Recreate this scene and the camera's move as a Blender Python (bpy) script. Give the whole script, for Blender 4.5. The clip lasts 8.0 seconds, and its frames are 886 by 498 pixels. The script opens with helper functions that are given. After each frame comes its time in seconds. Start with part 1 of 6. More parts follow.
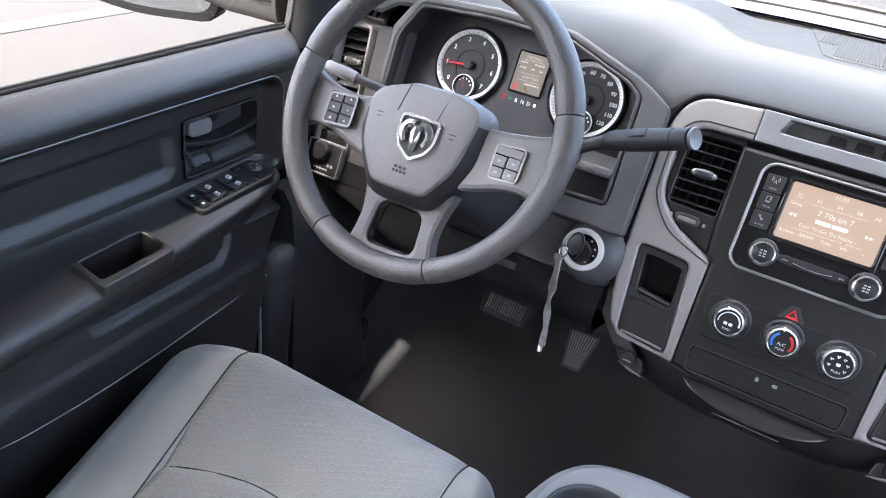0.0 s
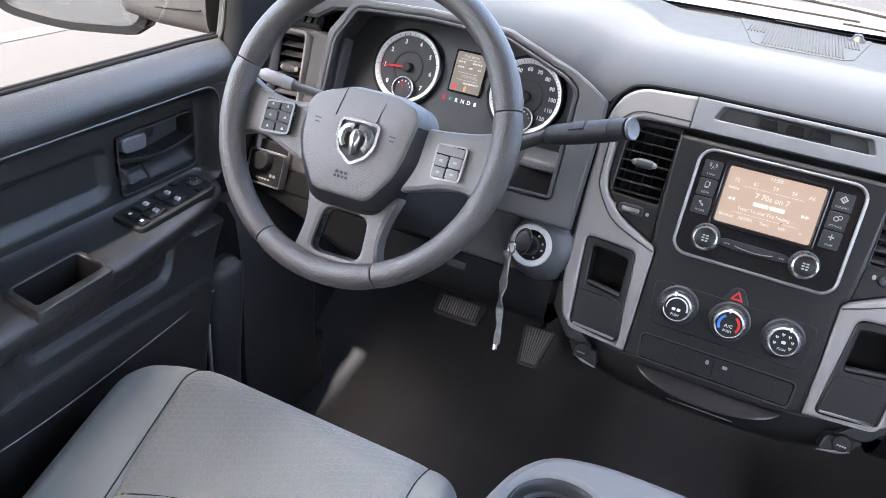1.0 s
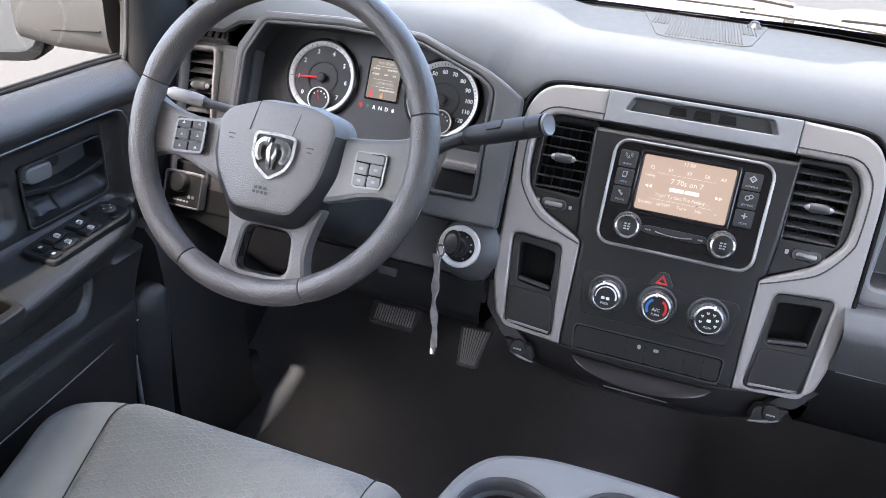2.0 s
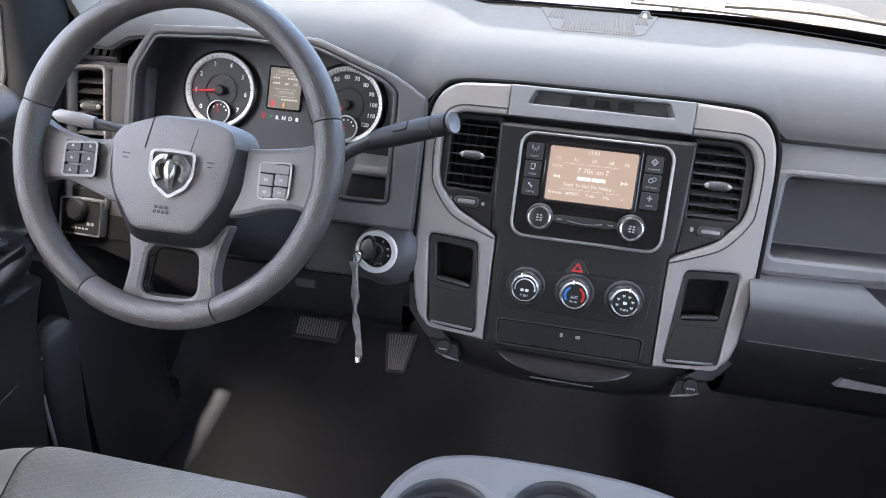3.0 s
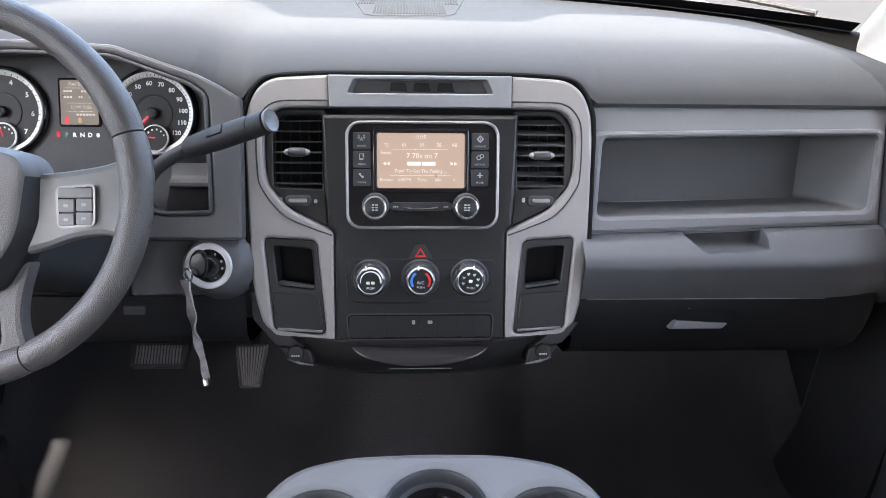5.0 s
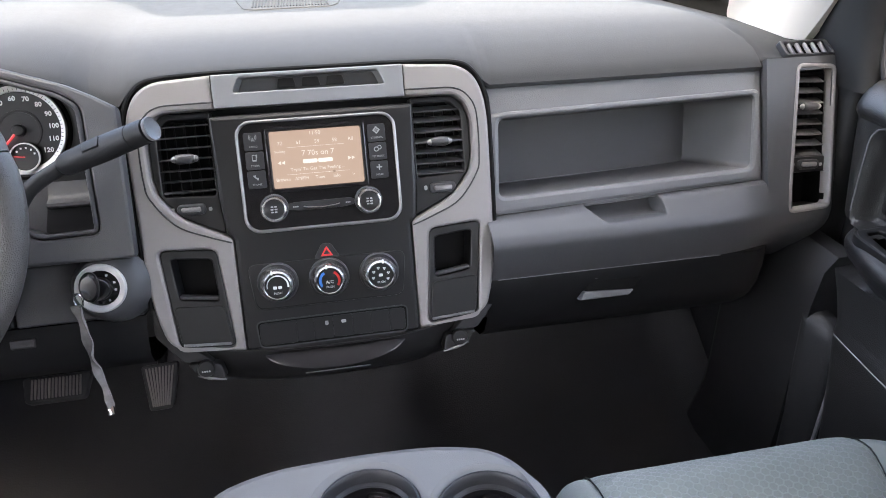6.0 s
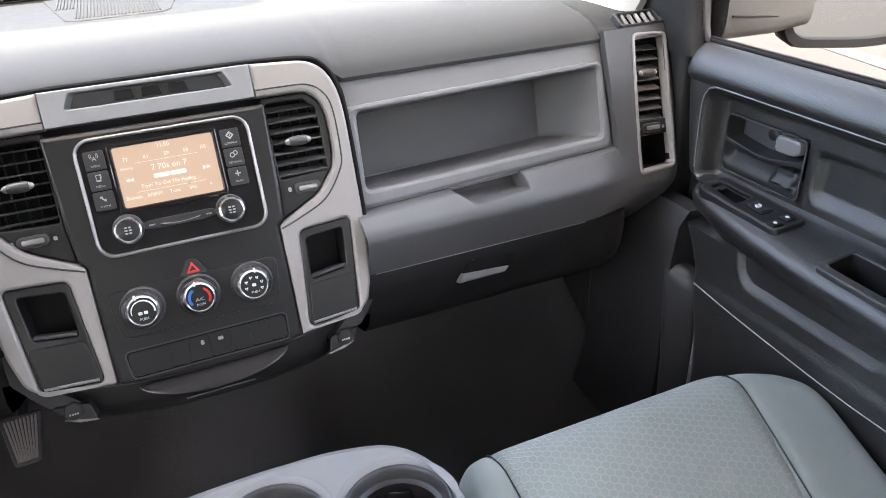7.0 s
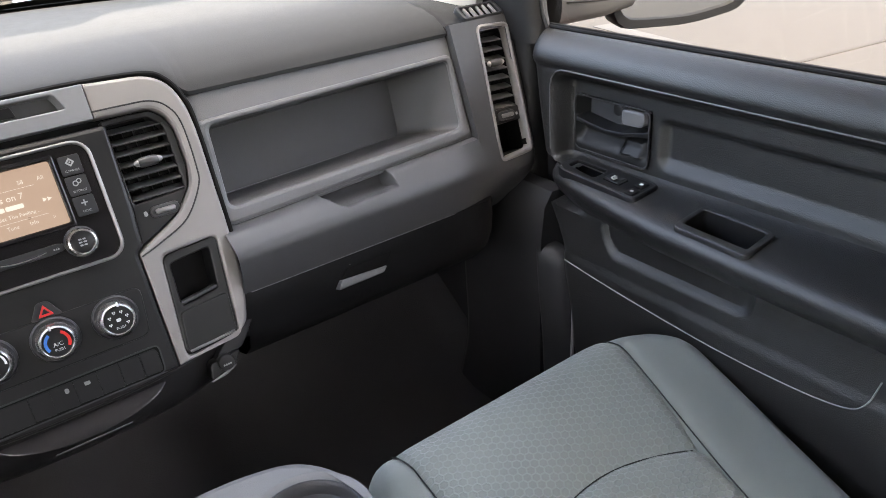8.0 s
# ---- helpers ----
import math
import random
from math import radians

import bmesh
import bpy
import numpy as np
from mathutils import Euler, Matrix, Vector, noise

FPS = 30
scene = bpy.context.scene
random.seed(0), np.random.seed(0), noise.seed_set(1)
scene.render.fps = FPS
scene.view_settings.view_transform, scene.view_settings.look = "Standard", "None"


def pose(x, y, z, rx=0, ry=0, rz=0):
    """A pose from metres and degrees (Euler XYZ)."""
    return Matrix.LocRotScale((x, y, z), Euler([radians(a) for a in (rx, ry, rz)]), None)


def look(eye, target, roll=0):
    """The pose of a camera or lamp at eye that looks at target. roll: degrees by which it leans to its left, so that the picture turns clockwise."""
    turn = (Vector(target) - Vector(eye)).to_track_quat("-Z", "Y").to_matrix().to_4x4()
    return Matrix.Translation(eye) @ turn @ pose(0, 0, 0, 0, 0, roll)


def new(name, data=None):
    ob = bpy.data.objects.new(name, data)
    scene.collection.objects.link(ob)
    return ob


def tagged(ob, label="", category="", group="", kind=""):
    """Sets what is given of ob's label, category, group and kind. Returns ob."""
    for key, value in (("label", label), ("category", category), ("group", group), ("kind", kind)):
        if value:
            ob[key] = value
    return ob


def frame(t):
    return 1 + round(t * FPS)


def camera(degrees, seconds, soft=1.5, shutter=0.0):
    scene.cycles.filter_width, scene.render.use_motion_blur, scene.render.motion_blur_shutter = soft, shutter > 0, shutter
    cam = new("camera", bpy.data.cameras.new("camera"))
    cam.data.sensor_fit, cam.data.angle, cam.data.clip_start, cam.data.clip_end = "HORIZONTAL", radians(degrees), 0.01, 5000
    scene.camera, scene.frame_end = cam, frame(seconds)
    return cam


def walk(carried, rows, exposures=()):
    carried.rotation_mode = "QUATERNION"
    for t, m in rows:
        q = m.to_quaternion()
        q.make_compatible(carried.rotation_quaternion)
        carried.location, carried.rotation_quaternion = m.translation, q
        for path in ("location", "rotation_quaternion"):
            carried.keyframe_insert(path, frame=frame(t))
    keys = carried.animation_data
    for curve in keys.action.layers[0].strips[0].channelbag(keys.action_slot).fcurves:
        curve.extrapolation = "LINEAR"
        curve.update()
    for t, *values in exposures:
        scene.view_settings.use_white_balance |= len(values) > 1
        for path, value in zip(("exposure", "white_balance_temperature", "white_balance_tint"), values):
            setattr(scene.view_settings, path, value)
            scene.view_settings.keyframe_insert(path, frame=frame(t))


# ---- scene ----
cam = camera(63.0, 8.0, 0.8)
PATH = [
    (0, (-0.05, -0.926, 1.136), (-0.831, 0.628, 0.149), 8.5),
    (0.5, (-0.047, -0.922, 1.134), (-0.786, 0.661, 0.159), 7.9),
    (1, (-0.043, -0.918, 1.131), (-0.72, 0.7, 0.17), 7.0),
    (1.5, (-0.04, -0.915, 1.131), (-0.644, 0.74, 0.184), 6.1),
    (3, (-0.027, -0.905, 1.123), (-0.345, 0.852, 0.222), 3.3),
    (3.5, (-0.022, -0.9, 1.124), (-0.244, 0.871, 0.223), 2.8),
    (4, (-0.018, -0.895, 1.121), (-0.136, 0.885, 0.217), 2.4),
    (4.5, (-0.017, -0.89, 1.119), (-0.031, 0.892, 0.213), 2.0),
    (6, (-0.012, -0.869, 1.117), (0.329, 0.862, 0.175), -0.7),
    (6.5, (-0.01, -0.866, 1.112), (0.48, 0.822, 0.157), -1.8),
    (7, (-0.01, -0.864, 1.106), (0.658, 0.761, 0.15), -2.7),
    (7.5, (-0.014, -0.863, 1.096), (0.818, 0.689, 0.148), -3.7),
    (8, (-0.023, -0.856, 1.083), (0.973, 0.601, 0.142), -4.5),
]
walk(cam, [(t, look(eye, target, roll)) for t, eye, target, roll in PATH], [(0, 4.36, 6350, 10), (1.5, 4.36, 6350, 10), (3, 4.15, 6350, 10), (6, 4.17, 6700, 10), (6.5, 4.38, 6850, 10), (7, 4.49, 7050, 10), (7.5, 4.47, 7150, 10), (8, 4.02, 7200, 10)])

# ---- world, sun, exposure ----
SUN_WAY = Vector((0.120, 0.47, -0.90)).normalized()   # the way that the sunlight goes
world = bpy.data.worlds.new("sky")
scene.world = world
world.use_nodes = True
wn = world.node_tree.nodes
sky = wn.new("ShaderNodeTexSky")
sky.sky_type = "NISHITA"
sky.sun_disc = False
sky.sun_elevation = math.asin(-SUN_WAY.z)
sky.sun_rotation = math.atan2(-SUN_WAY.x, -SUN_WAY.y)
sky.air_density, sky.dust_density, sky.ozone_density = 0.8, 7.0, 0.4
wn["Background"].inputs["Strength"].default_value = 0.15
world.node_tree.links.new(sky.outputs["Color"], wn["Background"].inputs["Color"])
sun = new("sun", bpy.data.lights.new("sun", "SUN"))
sun.data.energy, sun.data.angle, sun.data.color = 0.42, radians(1.5), (1.0, 0.92, 0.84)
sun.matrix_world = look((0, 0, 6), Vector((0, 0, 6)) + SUN_WAY)


# ---- materials ----
def material(name, color, rough=0.5, metal=0.0, grain=0.0, grain_scale=900.0, mottle=0.12, mottle_scale=9.0, coat=0.0, wear=0.06, bump_kind="noise", relief=0.0008, spec=0.5):
    """A surface with variation at two scales and fine relief."""
    m = bpy.data.materials.new(name)
    m.use_nodes = True
    nt = m.node_tree
    bsdf = nt.nodes["Principled BSDF"]
    geo = nt.nodes.new("ShaderNodeNewGeometry")
    big = nt.nodes.new("ShaderNodeTexNoise")
    big.inputs["Scale"].default_value, big.inputs["Detail"].default_value = mottle_scale, 5
    nt.links.new(geo.outputs["Position"], big.inputs["Vector"])
    mix = nt.nodes.new("ShaderNodeMix")
    mix.data_type = "RGBA"
    nt.links.new(big.outputs["Fac"], mix.inputs["Factor"])
    mix.inputs[6].default_value = (*[c * (1 - mottle) for c in color], 1)
    mix.inputs[7].default_value = (*[min(1, c * (1 + mottle)) for c in color], 1)
    nt.links.new(mix.outputs[2], bsdf.inputs["Base Color"])
    fine = nt.nodes.new("ShaderNodeTexNoise")
    fine.inputs["Scale"].default_value, fine.inputs["Detail"].default_value = 60, 6
    nt.links.new(geo.outputs["Position"], fine.inputs["Vector"])
    ramp = nt.nodes.new("ShaderNodeMapRange")
    ramp.inputs["To Min"].default_value, ramp.inputs["To Max"].default_value = rough - wear, rough + wear
    nt.links.new(fine.outputs["Fac"], ramp.inputs["Value"])
    nt.links.new(ramp.outputs["Result"], bsdf.inputs["Roughness"])
    bsdf.inputs["Metallic"].default_value = metal
    bsdf.inputs["Coat Weight"].default_value = coat
    bsdf.inputs["Specular IOR Level"].default_value = spec
    if grain:
        if bump_kind == "noise":
            tex = nt.nodes.new("ShaderNodeTexNoise")
            tex.inputs["Scale"].default_value, tex.inputs["Detail"].default_value = grain_scale, 2
            out = tex.outputs["Fac"]
        else:
            tex = nt.nodes.new("ShaderNodeTexVoronoi")
            tex.inputs["Scale"].default_value = grain_scale
            out = tex.outputs["Distance"]
        nt.links.new(geo.outputs["Position"], tex.inputs["Vector"])
        bump = nt.nodes.new("ShaderNodeBump")
        bump.inputs["Strength"].default_value, bump.inputs["Distance"].default_value = min(1, grain), relief
        nt.links.new(out, bump.inputs["Height"])
        nt.links.new(bump.outputs["Normal"], bsdf.inputs["Normal"])
    return m


def fabric(name, color, line, hexes=False, cell=0.012):
    """Seat cloth: woven grain, and on the inserts a honeycomb of fine raised lines."""
    m = material(name, color, 0.9, 0, 0.5, 1400, 0.10, 14)
    nt = m.node_tree
    bsdf = nt.nodes["Principled BSDF"]
    bsdf.inputs["Sheen Weight"].default_value = 0.25
    if hexes:
        geo = nt.nodes["Geometry"]
        flat = nt.nodes.new("ShaderNodeVectorMath")
        flat.operation = "MULTIPLY"
        flat.inputs[1].default_value = (1 / (cell * 1.732 * 1.25), 1 / cell, 0)
        nt.links.new(geo.outputs["Position"], flat.inputs[0])
        found = []
        for shift in (0.0, 0.5):
            add = nt.nodes.new("ShaderNodeVectorMath")
            add.operation = "ADD"
            add.inputs[1].default_value = (shift, shift, 0)
            nt.links.new(flat.outputs[0], add.inputs[0])
            fr = nt.nodes.new("ShaderNodeVectorMath")
            fr.operation = "FRACTION"
            nt.links.new(add.outputs[0], fr.inputs[0])
            sub = nt.nodes.new("ShaderNodeVectorMath")
            sub.operation = "SUBTRACT"
            sub.inputs[1].default_value = (0.5, 0.5, 0)
            nt.links.new(fr.outputs[0], sub.inputs[0])
            sc = nt.nodes.new("ShaderNodeVectorMath")
            sc.operation = "MULTIPLY"
            sc.inputs[1].default_value = (1.732, 1, 0)
            nt.links.new(sub.outputs[0], sc.inputs[0])
            ab = nt.nodes.new("ShaderNodeVectorMath")
            ab.operation = "ABSOLUTE"
            nt.links.new(sc.outputs[0], ab.inputs[0])
            dot = nt.nodes.new("ShaderNodeVectorMath")
            dot.operation = "DOT_PRODUCT"
            dot.inputs[1].default_value = (0.866, 0.5, 0)
            nt.links.new(ab.outputs[0], dot.inputs[0])
            sep = nt.nodes.new("ShaderNodeSeparateXYZ")
            nt.links.new(ab.outputs[0], sep.inputs[0])
            mx = nt.nodes.new("ShaderNodeMath")
            mx.operation = "MAXIMUM"
            nt.links.new(dot.outputs["Value"], mx.inputs[0])
            nt.links.new(sep.outputs["Y"], mx.inputs[1])
            found.append(mx)
        near = nt.nodes.new("ShaderNodeMath")
        near.operation = "MINIMUM"
        nt.links.new(found[0].outputs[0], near.inputs[0])
        nt.links.new(found[1].outputs[0], near.inputs[1])
        edge = nt.nodes.new("ShaderNodeMapRange")
        edge.inputs["From Min"].default_value, edge.inputs["From Max"].default_value = 0.36, 0.47
        nt.links.new(near.outputs[0], edge.inputs["Value"])
        mix = nt.nodes.new("ShaderNodeMix")
        mix.data_type = "RGBA"
        nt.links.new(edge.outputs["Result"], mix.inputs["Factor"])
        old = bsdf.inputs["Base Color"].links[0].from_socket
        nt.links.new(old, mix.inputs[6])
        mix.inputs[7].default_value = (*line, 1)
        nt.links.new(mix.outputs[2], bsdf.inputs["Base Color"])
        bump = nt.nodes.new("ShaderNodeBump")
        bump.inputs["Strength"].default_value, bump.inputs["Distance"].default_value = 0.5, 0.0012
        nt.links.new(edge.outputs["Result"], bump.inputs["Height"])
        nt.links.new(bsdf.inputs["Normal"].links[0].from_socket, bump.inputs["Normal"])
        nt.links.new(bump.outputs["Normal"], bsdf.inputs["Normal"])
    return m


def glowing(name, color, strength):
    m = material(name, [0.08 * c for c in color], 0.3)
    b = m.node_tree.nodes["Principled BSDF"]
    b.inputs["Emission Color"].default_value, b.inputs["Emission Strength"].default_value = (*color, 1), strength
    return m


def clear_glass(name, tint=(1, 1, 1), ior=1.25):
    m = bpy.data.materials.new(name)
    m.use_nodes = True
    nt = m.node_tree
    nt.nodes.remove(nt.nodes["Principled BSDF"])
    a, b, mixer = nt.nodes.new("ShaderNodeBsdfTransparent"), nt.nodes.new("ShaderNodeBsdfGlossy"), nt.nodes.new("ShaderNodeMixShader")
    a.inputs["Color"].default_value = (*tint, 1)
    b.inputs["Roughness"].default_value = 0.02
    fr = nt.nodes.new("ShaderNodeFresnel")
    fr.inputs["IOR"].default_value = ior
    nt.links.new(fr.outputs[0], mixer.inputs[0])
    nt.links.new(a.outputs[0], mixer.inputs[1])
    nt.links.new(b.outputs[0], mixer.inputs[2])
    nt.links.new(mixer.outputs[0], nt.nodes["Material Output"].inputs["Surface"])
    return m


PAD = material("soft grey dash vinyl", (0.0590, 0.0603, 0.0618), 0.80, 0, 0.4, 900, 0.05, 6, bump_kind="cell", relief=0.0003, spec=0.15)
PANEL = material("slate grey moulded plastic", (0.155, 0.156, 0.162), 0.46, 0, 0.5, 800, 0.06, 8, bump_kind="cell", relief=0.0004)
BLACK = material("black moulded plastic", (0.036, 0.036, 0.039), 0.42, 0, 0.25, 900, 0.12, 9, bump_kind="cell")
STACK = material("satin black fascia plastic", (0.0145, 0.0142, 0.0146), 0.38, 0, 0.1, 1200, 0.08, 9, spec=0.4)
GLOSSY = material("gloss black plastic", (0.012, 0.011, 0.012), 0.16, 0, 0, 900, 0.1, 9)
# almost no reflectance: the shade of shallow recesses is put into it
PITCH = material("flat pitch black", (0.003, 0.003, 0.003), 0.7, spec=0.2)
LID = material("gloss black lid plastic", (0.03, 0.028, 0.029), 0.2, 0, 0.05, 900, 0.08, 9)
REAR = material("hard grey defroster panel plastic", (0.0275, 0.028, 0.0285), 0.72, 0, 0.3, 900, 0.06, 8, bump_kind="cell", relief=0.0003, spec=0.25)
# near black: holds the shade of hollows and of the lower dash panels
DEEP = material("near black plastic", (0.009, 0.009, 0.0097), 0.65, spec=0.2)
SILVER = material("satin silver paint", (0.278, 0.261, 0.256), 0.50, 0.25, 0.06, 2500, 0.03, 5)
CHROME = material("bright chrome", (0.8, 0.8, 0.82), 0.12, 1.0, 0, 900, 0.03, 9, wear=0.03)
SATIN = material("satin metal", (0.33, 0.325, 0.32), 0.40, 0.8)
LEATHER = material("grained black wheel leatherette", (0.076, 0.0675, 0.0635), 0.37, 0, 0.8, 800, 0.10, 12, bump_kind="cell", relief=0.0006, spec=0.9)
HUBPAD = material("grained charcoal airbag cover", (0.117, 0.1075, 0.1030), 0.37, 0, 0.8, 1000, 0.06, 9, bump_kind="cell", relief=0.0005, spec=0.9)
SPOKE = material("dark grey spoke plastic", (0.19, 0.187, 0.19), 0.32, 0, 0.1, 1500, 0.06, 9, spec=0.7)
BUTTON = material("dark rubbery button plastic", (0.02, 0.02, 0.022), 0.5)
RUBBER = material("ribbed black pedal rubber", (0.25, 0.235, 0.225), 0.5, 0, 0.3, 700)
VINYL = material("black vinyl floor covering", (0.056, 0.055, 0.0585), 0.58, 0, 0.8, 380, 0.25, 7, spec=0.4)
DOORTRIM = material("black grained door vinyl", (0.0215, 0.0211, 0.0210), 0.33, 0, 0.9, 800, 0.12, 8, bump_kind="cell", relief=0.00045, spec=1.0)
HANDLE = material("smooth black handle plastic", (0.013, 0.013, 0.0135), 0.48, 0, 0.1, 900, 0.08, 9)
KICK = material("black footwell side plastic", (0.026, 0.026, 0.0275), 0.46, 0, 0.4, 700, 0.15, 9, bump_kind="cell", relief=0.0004)
CLOTH = fabric("grey green seat cloth", (0.212, 0.230, 0.214), (0.2, 0.22, 0.21))
INSERT = fabric("honeycomb seat cloth", (0.208, 0.228, 0.214), (0.245, 0.270, 0.255), True, 0.0092)
# same seat cloth, tinted warmer for the light on the driver's side
WARMCLOTH = fabric("warm lit grey seat cloth", (0.246, 0.244, 0.228), (0.2, 0.22, 0.21))
WARMINSERT = fabric("warm lit honeycomb seat cloth", (0.236, 0.236, 0.221), (0.252, 0.252, 0.238), True, 0.0092)
STITCH = material("dark seam thread", (0.022, 0.025, 0.025), 0.9)
CONSOLE = material("light grey console plastic", (0.182, 0.177, 0.171), 0.48, 0, 0.4, 800, 0.05, 9, bump_kind="cell", relief=0.0004)
HEADLINER = material("pale headliner cloth", (0.70, 0.66, 0.60), 0.95, 0, 0.5, 900)
WHITE = material("white print", (0.75, 0.75, 0.75), 0.5)
GREYPRINT = material("grey print", (0.35, 0.35, 0.35), 0.5)
DARKPRINT = material("dark print", (0.012, 0.012, 0.013), 0.5)
RED = material("red print", (0.6, 0.03, 0.03), 0.4)
BLUE = material("blue print", (0.05, 0.2, 0.6), 0.4)
SCREEN = glowing("lit peach radio screen", (0.66, 0.485, 0.385), 0.047)
SCREENTEXT = glowing("lit pale screen writing", (1.0, 0.92, 0.84), 0.064)
LCD = glowing("lit grey cluster display", (0.36, 0.31, 0.27), 0.036)
NEEDLE = glowing("red lit needle", (0.85, 0.04, 0.05), 0.075)
GREENLIT = glowing("green lit letter", (0.15, 0.7, 0.45), 0.12)
LCDTEXT = glowing("dim pale display writing", (0.8, 0.75, 0.68), 0.07)
DIAL = material("black dial face", (0.02, 0.02, 0.021), 0.45)
CONCRETE = material("tan concrete lot", (0.0148, 0.0124, 0.0091), 0.9, 0, 0.5, 120, 0.12, 0.8)
LINEPAINT = material("white lot paint", (0.0245, 0.0225, 0.0190), 0.8, 0, 0.3, 300, 0.06, 4)
JOINT = material("dirty slab joint", (0.0118, 0.0098, 0.0072), 0.9, 0, 0.3, 300, 0.4, 3)
SLAT = material("satin black louvre plastic", (0.06, 0.06, 0.062), 0.32, 0, 0.1, 900, 0.1, 9)
SAIL = material("light grey outside plastic", (0.024, 0.0235, 0.023), 0.5, 0, 0.3, 700, 0.1, 9, bump_kind="cell", relief=0.0003)
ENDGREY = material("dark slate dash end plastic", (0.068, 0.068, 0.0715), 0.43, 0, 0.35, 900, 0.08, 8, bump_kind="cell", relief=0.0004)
MIRRORCASE = material("black outside mirror plastic", (0.0016, 0.0016, 0.0017), 0.5, 0, 0.2, 700, 0.1, 9, spec=0.12)
# black plastic lightened to grey, with the sunlight put into the colour
COWL = material("sunlit grey cowl plastic", (0.034, 0.030, 0.026), 0.5, 0, 0.4, 300, 0.25, 14)
CARPAINT = material("maroon car paint", (0.06, 0.012, 0.011), 0.3, 0.1, 0, 900, 0.03, 5, coat=0.3)
MIRROR = material("mirror glass", (0.32, 0.34, 0.36), 0.03, 1.0, 0, 900, 0.01, 5, wear=0.01)
BADGE = material("blue grey satin paint", (0.24, 0.245, 0.26), 0.44, 0.3, 0.06, 2500, 0.03, 5)
BRIGHT = material("satin bright metal", (0.46, 0.455, 0.45), 0.22, 0.85, 0, 900, 0.03, 9, wear=0.04)
DARK = material("dark lower trim plastic", (0.020, 0.0198, 0.021), 0.55, 0, 0.4, 700, 0.15, 9, bump_kind="cell", relief=0.0004)
RINGPAINT = material("pale silver dial paint", (0.70, 0.69, 0.68), 0.42, 0.1)
# panes behind the view; their tints are set to balance light from behind
PRIVACY = clear_glass("tinted rear glass", (0.88, 0.89, 0.88))
SMOKED = clear_glass("dimmed rear glass", (0.12, 0.125, 0.12))
SHIELDGLASS = clear_glass("tinted windshield glass", (0.78, 0.82, 0.81), 1.06)
GLASS = clear_glass("window glass", (0.96, 0.98, 0.97))
TAG = material("worn pale plastic strap", (0.42, 0.40, 0.39), 0.22, 0.35, 0.6, 260, 0.5, 90)
STICKER = material("white paper label", (0.05, 0.05, 0.049), 0.6)


# ---- mesh tools ----
def thing(name, m, label, category, group="", kind=""):
    ob = new(name)
    ob.empty_display_size = 0.05
    ob.matrix_world = m
    return tagged(ob, label, category, group, kind)


def as_mesh(name, bm, mat):
    bmesh.ops.remove_doubles(bm, verts=bm.verts, dist=1e-5)
    bmesh.ops.recalc_face_normals(bm, faces=bm.faces)
    for f in bm.faces:
        f.smooth = True
    for e in bm.edges:
        if len(e.link_faces) == 2 and e.calc_face_angle(0) > 0.7:
            e.smooth = False
    me = bpy.data.meshes.new(name)
    bm.to_mesh(me)
    bm.free()
    me.materials.append(mat)
    return me


def part(name, bm, mat, parent, label=""):
    ob = new(name, as_mesh(name, bm, mat))
    ob.parent = parent
    return tagged(ob, label)


def solid(name, bm, mat, label, category, group="", kind=""):
    """A thing or a piece of the setting that is one mesh."""
    return tagged(new(name, as_mesh(name, bm, mat)), label, category, group, kind)


def rr(cx, cy, w, h, r, n=4):
    """A rounded rectangle, counter-clockwise."""
    pts = []
    for sx, sy, a0 in ((1, 1, 0), (-1, 1, 90), (-1, -1, 180), (1, -1, 270)):
        for k in range(n + 1):
            a = radians(a0 + 90 * k / n)
            pts.append((cx + sx * (w / 2 - r) + r * math.cos(a), cy + sy * (h / 2 - r) + r * math.sin(a)))
    return pts


def rpoly(pts, r, n=4):
    """A polygon with rounded corners; r is one radius or one for each corner."""
    out = []
    m = len(pts)
    for i in range(m):
        a, p, b = Vector(pts[i - 1]), Vector(pts[i]), Vector(pts[(i + 1) % m])
        rad = r[i] if isinstance(r, (list, tuple)) else r
        u, v = a - p, b - p
        d = min(rad, u.length * 0.49, v.length * 0.49)
        if d < 1e-6:
            out.append(tuple(p))
            continue
        p0, p1 = p + u.normalized() * d, p + v.normalized() * d
        for k in range(n + 1):
            s = k / n
            q = p0 * (1 - s) ** 2 + p * 2 * s * (1 - s) + p1 * s * s
            out.append(tuple(q))
    return out


def area2(pts):
    return sum(a[0] * b[1] - b[0] * a[1] for a, b in zip(pts, pts[1:] + pts[:1]))


def shrunk(pts, d):
    """A counter-clockwise outline moved inwards by d (outwards where d is negative)."""
    out, m = [], len(pts)
    for i in range(m):
        a, p, b = Vector(pts[i - 1]), Vector(pts[i]), Vector(pts[(i + 1) % m])
        u, v = (p - a), (b - p)
        nu, nv = Vector((-u.y, u.x)), Vector((-v.y, v.x))
        nrm = (nu.normalized() if u.length > 1e-9 else Vector((0, 0))) + (nv.normalized() if v.length > 1e-9 else Vector((0, 0)))
        if nrm.length < 1e-6:
            nrm = nu
        nrm.normalize()
        c = max(0.5, nrm.dot(nv.normalized()) if v.length > 1e-9 else 1)
        out.append(tuple(p + nrm * d / c))
    return out


